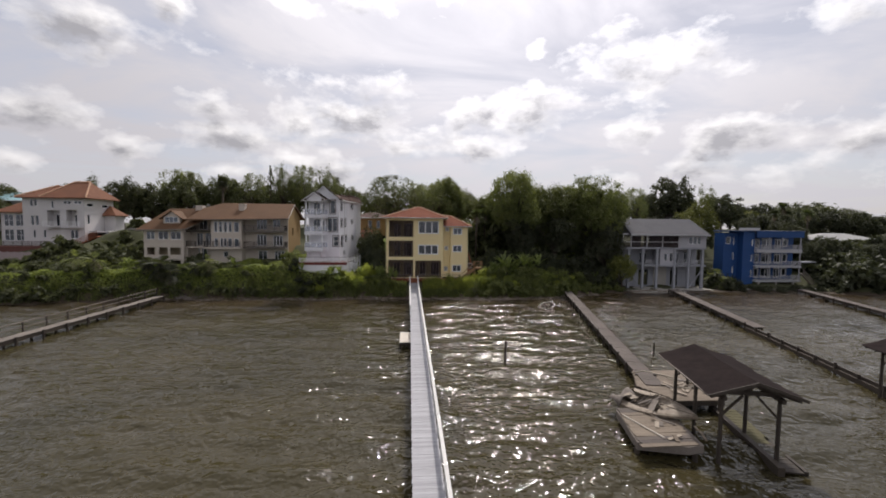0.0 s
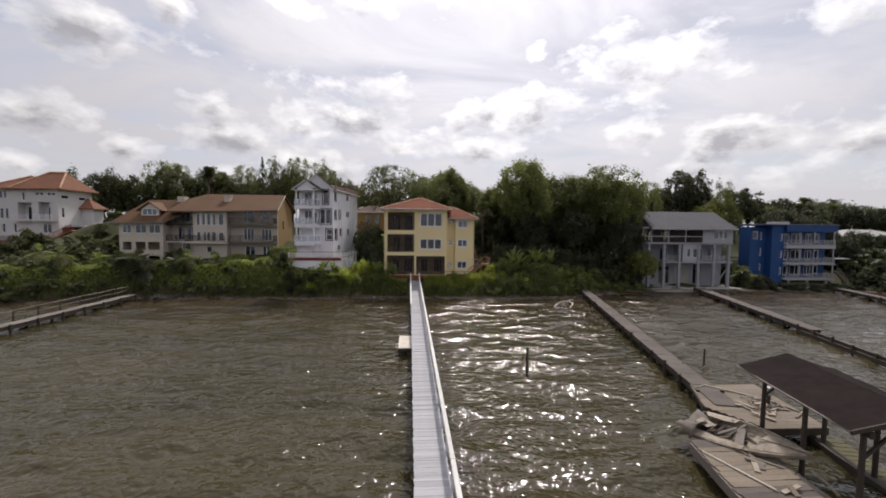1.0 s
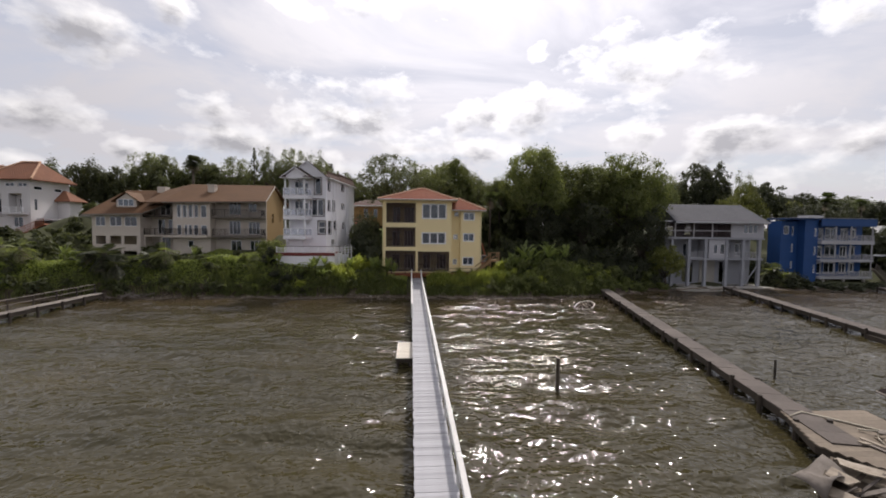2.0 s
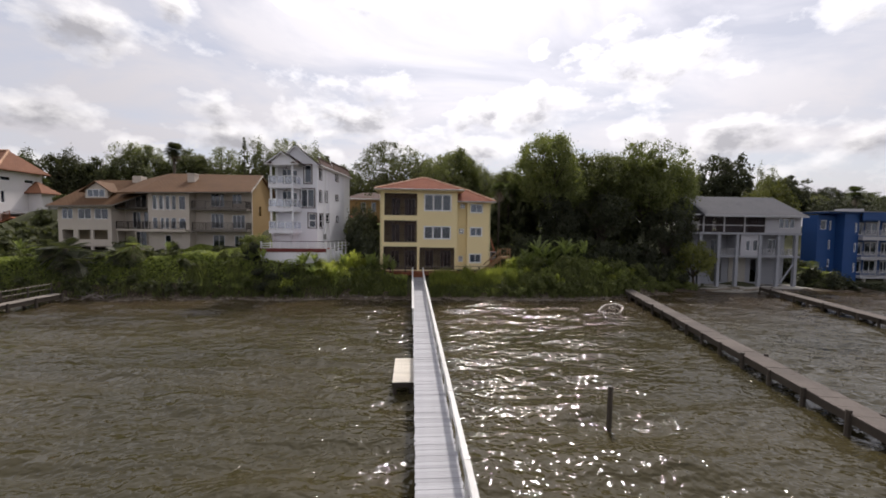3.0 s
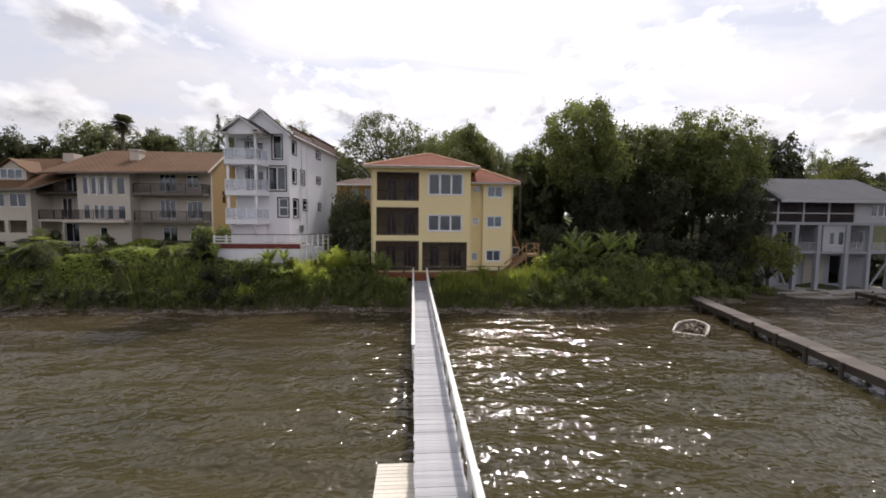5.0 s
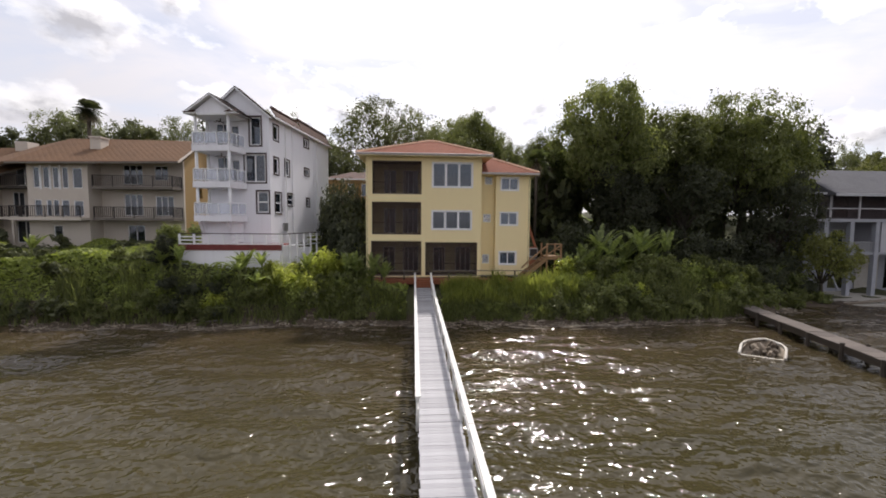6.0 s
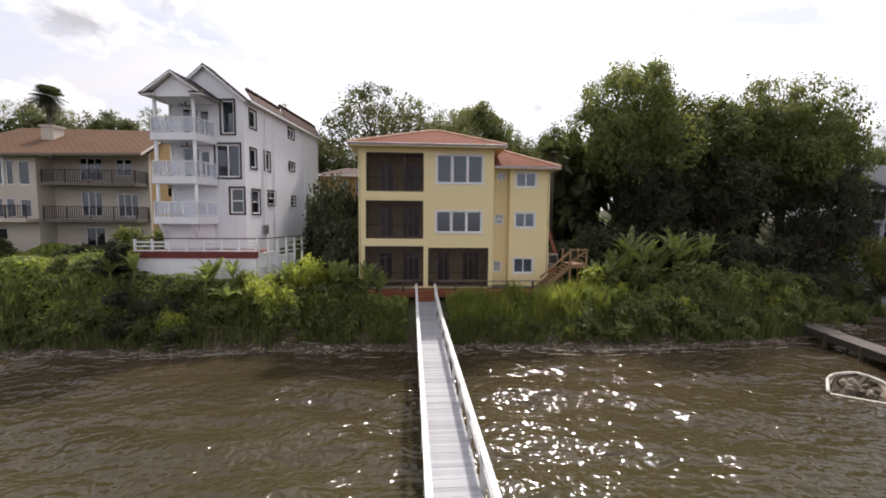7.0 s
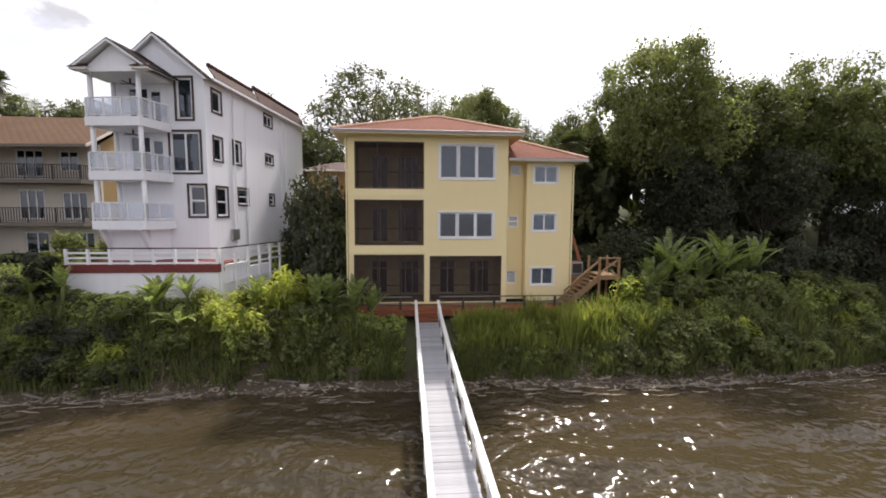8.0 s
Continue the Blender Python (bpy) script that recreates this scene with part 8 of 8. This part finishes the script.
def ground_cover():
    """Creeping vines over the slope, one sheet of leaves."""
    rng = np.random.default_rng(6)
    pts = []
    while len(pts) < 110000:
        x = rng.uniform(-80, 36) if len(pts) < 60000 else rng.uniform(-52, -17)
        y = shore(x) + 0.9 + rng.random() * 13
        if y > 79 or inside_house(x, y):
            continue
        if x > 9 and rng.random() < 0.5:
            continue
        mound = 0.45 * (noise.noise((x * 0.42, y * 0.42, 7.0)) + 0.6) * min(1.0, (y - shore(x)) / 3)
        pts.append((x, y, land(x, y) + max(0.02, mound) * rng.uniform(0.4, 1.15)))
    p = np.array(pts)
    n = len(p)
    a = rng.normal(size=(n, 3)) * np.array([1, 1, 0.55])
    a /= np.linalg.norm(a, axis=1, keepdims=True)
    b = np.cross(a, np.array([0, -0.35, 1.0]) + rng.normal(size=(n, 3)) * 0.45)
    b /= np.linalg.norm(b, axis=1, keepdims=True)
    s = 0.23 * rng.uniform(0.6, 1.4, (n, 1))
    v = np.stack([p - a * s * 0.5, p + b * s * 0.42, p + a * s * 0.6, p - b * s * 0.42], 1).reshape(-1, 3)
    tagged(new("vines", soup("vines", v, np.arange(len(v)).reshape(-1, 4), LEAF_VINE)), "bright green creeping vines covering the slope", "vines", kind="stuff")


ground_cover()


def reeds():
    """Tall reed grass at the foot of the yellow house, one stand of blades."""
    rng = np.random.default_rng(16)
    quads = []
    def stand(x0, x1, depth0, depth1, count, h0, h1):
        for _ in range(count):
            x = rng.uniform(x0, x1)
            y = shore(x) + rng.uniform(depth0, depth1)
            if -0.75 < x < 1.25 or inside_house(x, y + 0.15):
                continue
            thick = noise.noise((x * 0.75, y * 0.75, 2.0))
            if thick < -0.12 and rng.random() < 0.7:
                continue
            clump = max(0.5, 0.80 + 0.9 * thick)
            h = rng.uniform(h0, h1) * clump
            az = rng.uniform(0, 6.28)
            lean = rng.uniform(0.05, 0.45) * h
            d = np.array([math.cos(az), math.sin(az), 0])
            side = np.array([-math.sin(az), math.cos(az), 0]) * rng.uniform(0.018, 0.04)
            root = np.array([x, y, land(x, y) - 0.05])
            p0, p1, p2 = root, root + d * lean * 0.3 + np.array([0, 0, h * 0.6]), root + d * lean + np.array([0, 0, h * rng.uniform(0.85, 1.0)])
            quads.append([p0 - side, p0 + side, p1 + side, p1 - side])
            quads.append([p1 - side, p1 + side, p2 + side * 0.1, p2 - side * 0.1])
    stand(-6, -0.8, 1.2, 2.5, 1200, 0.4, 0.9)
    stand(1.3, 11.5, 1.6, 4.2, 7000, 0.7, 1.7)
    stand(-11, -6, 1.2, 2.4, 500, 0.6, 1.4)
    v = np.array(quads).reshape(-1, 3)
    quads.clear()
    stand(-8, -0.8, 0.65, 2.6, 5600, 0.45, 1.0)
    stand(1.3, 11.5, 0.55, 2.1, 8000, 0.4, 0.95)
    stand(11, 26, 0.35, 2.6, 7000, 0.5, 1.3)
    stand(-24, -8, 0.35, 2.2, 4500, 0.6, 1.4)
    stand(-78, -24, 0.2, 1.9, 7000, 0.6, 1.5)
    w = np.array(quads).reshape(-1, 3)
    tagged(new("sedge", soup("sedge", w, np.arange(len(w)).reshape(-1, 4), LEAF_SEDGE)), "dark green sedge fringing the waterline", "sedge", kind="stuff")
    tagged(new("reeds", soup("reeds", v, np.arange(len(v)).reshape(-1, 4), LEAF_REED)), "tall yellow-green reeds along the shore", "reeds", kind="stuff")


reeds()


LITTER = surface("shore_litter", (0.36, 0.31, 0.24), (0.07, 0.052, 0.036), 0.85, 3.0, 0.6, 0.5, 0.3, each=0.9)


def shore_line():
    """The muddy, littered strip where the waves run up."""
    rng = np.random.default_rng(30)
    xs = np.arange(-80, 96, 0.35)
    offs = [-1.0, -0.6, -0.3, 0.0, 0.25, 0.5, 0.8, 1.2]
    verts = []
    for o in offs:
        for x in xs:
            y = shore(x) + o + 0.35 * noise.noise((x * 0.35, o, 4.0))
            z = max(land(x, y), -0.35) + 0.16 + 0.14 * noise.noise((x * 1.3, y * 1.6, 1.0)) - (0.16 if o < -0.3 else 0.0)
            verts.append((x, y, z))
    nx = len(xs)
    quads = [(j * nx + i, j * nx + i + 1, (j + 1) * nx + i + 1, (j + 1) * nx + i) for j in range(len(offs) - 1) for i in range(nx - 1)]
    me = soup("shore", verts, quads, MUD)
    me.polygons.foreach_set("use_smooth", [True] * len(me.polygons))
    tagged(new("shore", me), "wet brown muddy strip at the waterline", "shore", kind="structure")
    r = random.Random(12)
    for i in range(46):
        x = r.uniform(-22, 30)
        y = shore(x) + r.uniform(-0.5, 0.9)
        if i < 26:
            k = r.uniform(0.10, 0.26)
            s = Shape()
            ring = [(x + math.cos(a) * k * r.uniform(.8, 1.2), y + math.sin(a) * k * r.uniform(.7, 1.1)) for a in np.arange(0, 6.2, 0.9)]
            s.prism(ring, -0.25, land(x, y) + k * 0.55)
            solid("rock", s, CONCRETE, "rough grey stone lying at the waterline", "rock", group="stones at the waterline")
        else:
            a, ln = r.uniform(-0.5, 0.5), r.uniform(0.6, 2.2)
            z = land(x, y) + 0.10
            solid("driftwood", Shape().tube([(x - math.cos(a) * ln / 2, y - math.sin(a) * ln / 2, z), (x, y, z + 0.05), (x + math.cos(a) * ln / 2, y + math.sin(a) * ln / 2, z)], [0.05, 0.07, 0.03], 6), r.choice([OLD_WOOD, PALE_PLANK]), "grey driftwood stick washed up at the waterline", "driftwood", group="driftwood at the waterline")
    # a band of broken shell, stone and sticks
    bits = Shape()
    for _ in range(2600):
        x = r.uniform(-30, 32)
        y = shore(x) + r.gauss(0.25, 0.40)
        k = r.uniform(0.025, 0.085)
        z = max(land(x, y), -0.25) + 0.16 + 0.14 * noise.noise((x * 1.3, y * 1.6, 1.0))
        a, ln = r.uniform(0, 3.14), k * r.choice([1.2, 1.5, 4.0])
        bits.beam((x - math.cos(a) * ln, y - math.sin(a) * ln * 0.5, z - 0.02), (x + math.cos(a) * ln, y + math.sin(a) * ln * 0.5, z + r.uniform(0, 0.05)), k, k * 0.7)
    tagged(new("shore_litter", bits.mesh("shore_litter", LITTER)), "brown and pale litter of sticks and stones at the waterline", "litter", kind="stuff")
    # broken lines of foam where the waves run out
    foam = Shape()
    for _ in range(150):
        x, ln = r.uniform(-40, 30), r.uniform(0.3, 1.3)
        off, w = r.choice([-0.1, -0.15, -0.25, -0.4, -0.7]) + r.gauss(0, 0.12), r.uniform(0.012, 0.045)
        n, wob = 7, r.uniform(0, 6.28)
        line = []
        for k in range(n + 1):
            xk = x + ln * k / n
            line.append((xk, shore(xk) + off + 0.10 * math.sin(xk * 2.1 + wob) + r.gauss(0, 0.025), w * math.sin(math.pi * (k + 0.3) / (n + 0.6)) * r.uniform(0.6, 1.3)))
        for (xa, ya, wa), (xb, yb, wb) in zip(line, line[1:]):
            foam.face((xa, ya - wa, 0.05), (xb, yb - wb, 0.05), (xb, yb, 0.07), (xa, ya, 0.07))
            foam.face((xa, ya, 0.07), (xb, yb, 0.07), (xb, yb + wb, 0.05), (xa, ya + wa, 0.05))
    tagged(new("foam", foam.weld().mesh("foam", FOAM)), "thin broken lines of pale foam along the waterline", "foam", kind="stuff")
    # fallen bare branches at the end of the old jetty
    for i in range(9):
        a = r.uniform(0, 3.1)
        x, y = -32.5 + r.uniform(-1.5, 1.8), 58.8 + r.uniform(-0.5, 0.8)
        ln = r.uniform(1.2, 2.6)
        solid("fallen_branch", Shape().tube([(x, y, 0.2), (x + math.cos(a) * ln * 0.5, y + 0.2, 0.42), (x + math.cos(a) * ln, y + 0.1, 0.5 + math.sin(a) * 0.3)], [0.07, 0.05, 0.02], 6), OLD_WOOD, "bare fallen branch at the shore beside the old jetty", "branch", group="fallen branches")


shore_line()


def lawns():
    for name, x0, x1, y0, y1 in (("lawn", -54, -45, 80.5, 104), ("lawn", -10, -3.5, 77, 89.5), ("lawn", 9.5, 26, 83, 96)):
        xs, ys = np.linspace(x0, x1, 14), np.linspace(y0, y1, 14)
        verts = [(x, y, land(x, y) + 0.14) for y in ys for x in xs]
        quads = [(j * 14 + i, j * 14 + i + 1, (j + 1) * 14 + i + 1, (j + 1) * 14 + i) for j in range(13) for i in range(13)]
        tagged(new(name, soup(name, verts, quads, LAWN)), "mown light green lawn between the houses", "lawn", kind="structure")
    p = thing("pavement", "pale concrete path across the lawn", "path", kind="structure")
    part("slab", Shape().prism([(-53, 79.0), (-46, 78.6), (-45.5, 80.3), (-53, 80.6)], 8.6, 9.9), CONCRETE, p)


lawns()

# ---------------------------------------------------------------- deck boards of the dock


def dock_planks():
    rng = random.Random(55)
    pitch = 0.145
    board = Shape().box(-0.03, DECK_W + 0.03, 0.002, pitch - 0.002, -0.038, 0.0).mesh("plank", GREY_WOOD)
    count, y, rest = 0, 64.15, Shape()
    while y > -24:
        x, z = dock_x(y), deck_z(y) + rng.uniform(-0.006, 0.006)
        slip = rng.uniform(-0.018, 0.018)
        if count < 300:
            part("plank", board, None, dock, m=pose(x + slip, y, z, 0, 0, 0.63 + rng.uniform(-0.25, 0.25)))
            count += 1
        else:
            rest.box(x - 0.03 + slip, x + DECK_W + 0.03 + slip, y + 0.002, y + pitch - 0.002, z - 0.038, z)
        y -= pitch
    part("planks", rest, GREY_WOOD, dock, kind="stuff")


dock_planks()
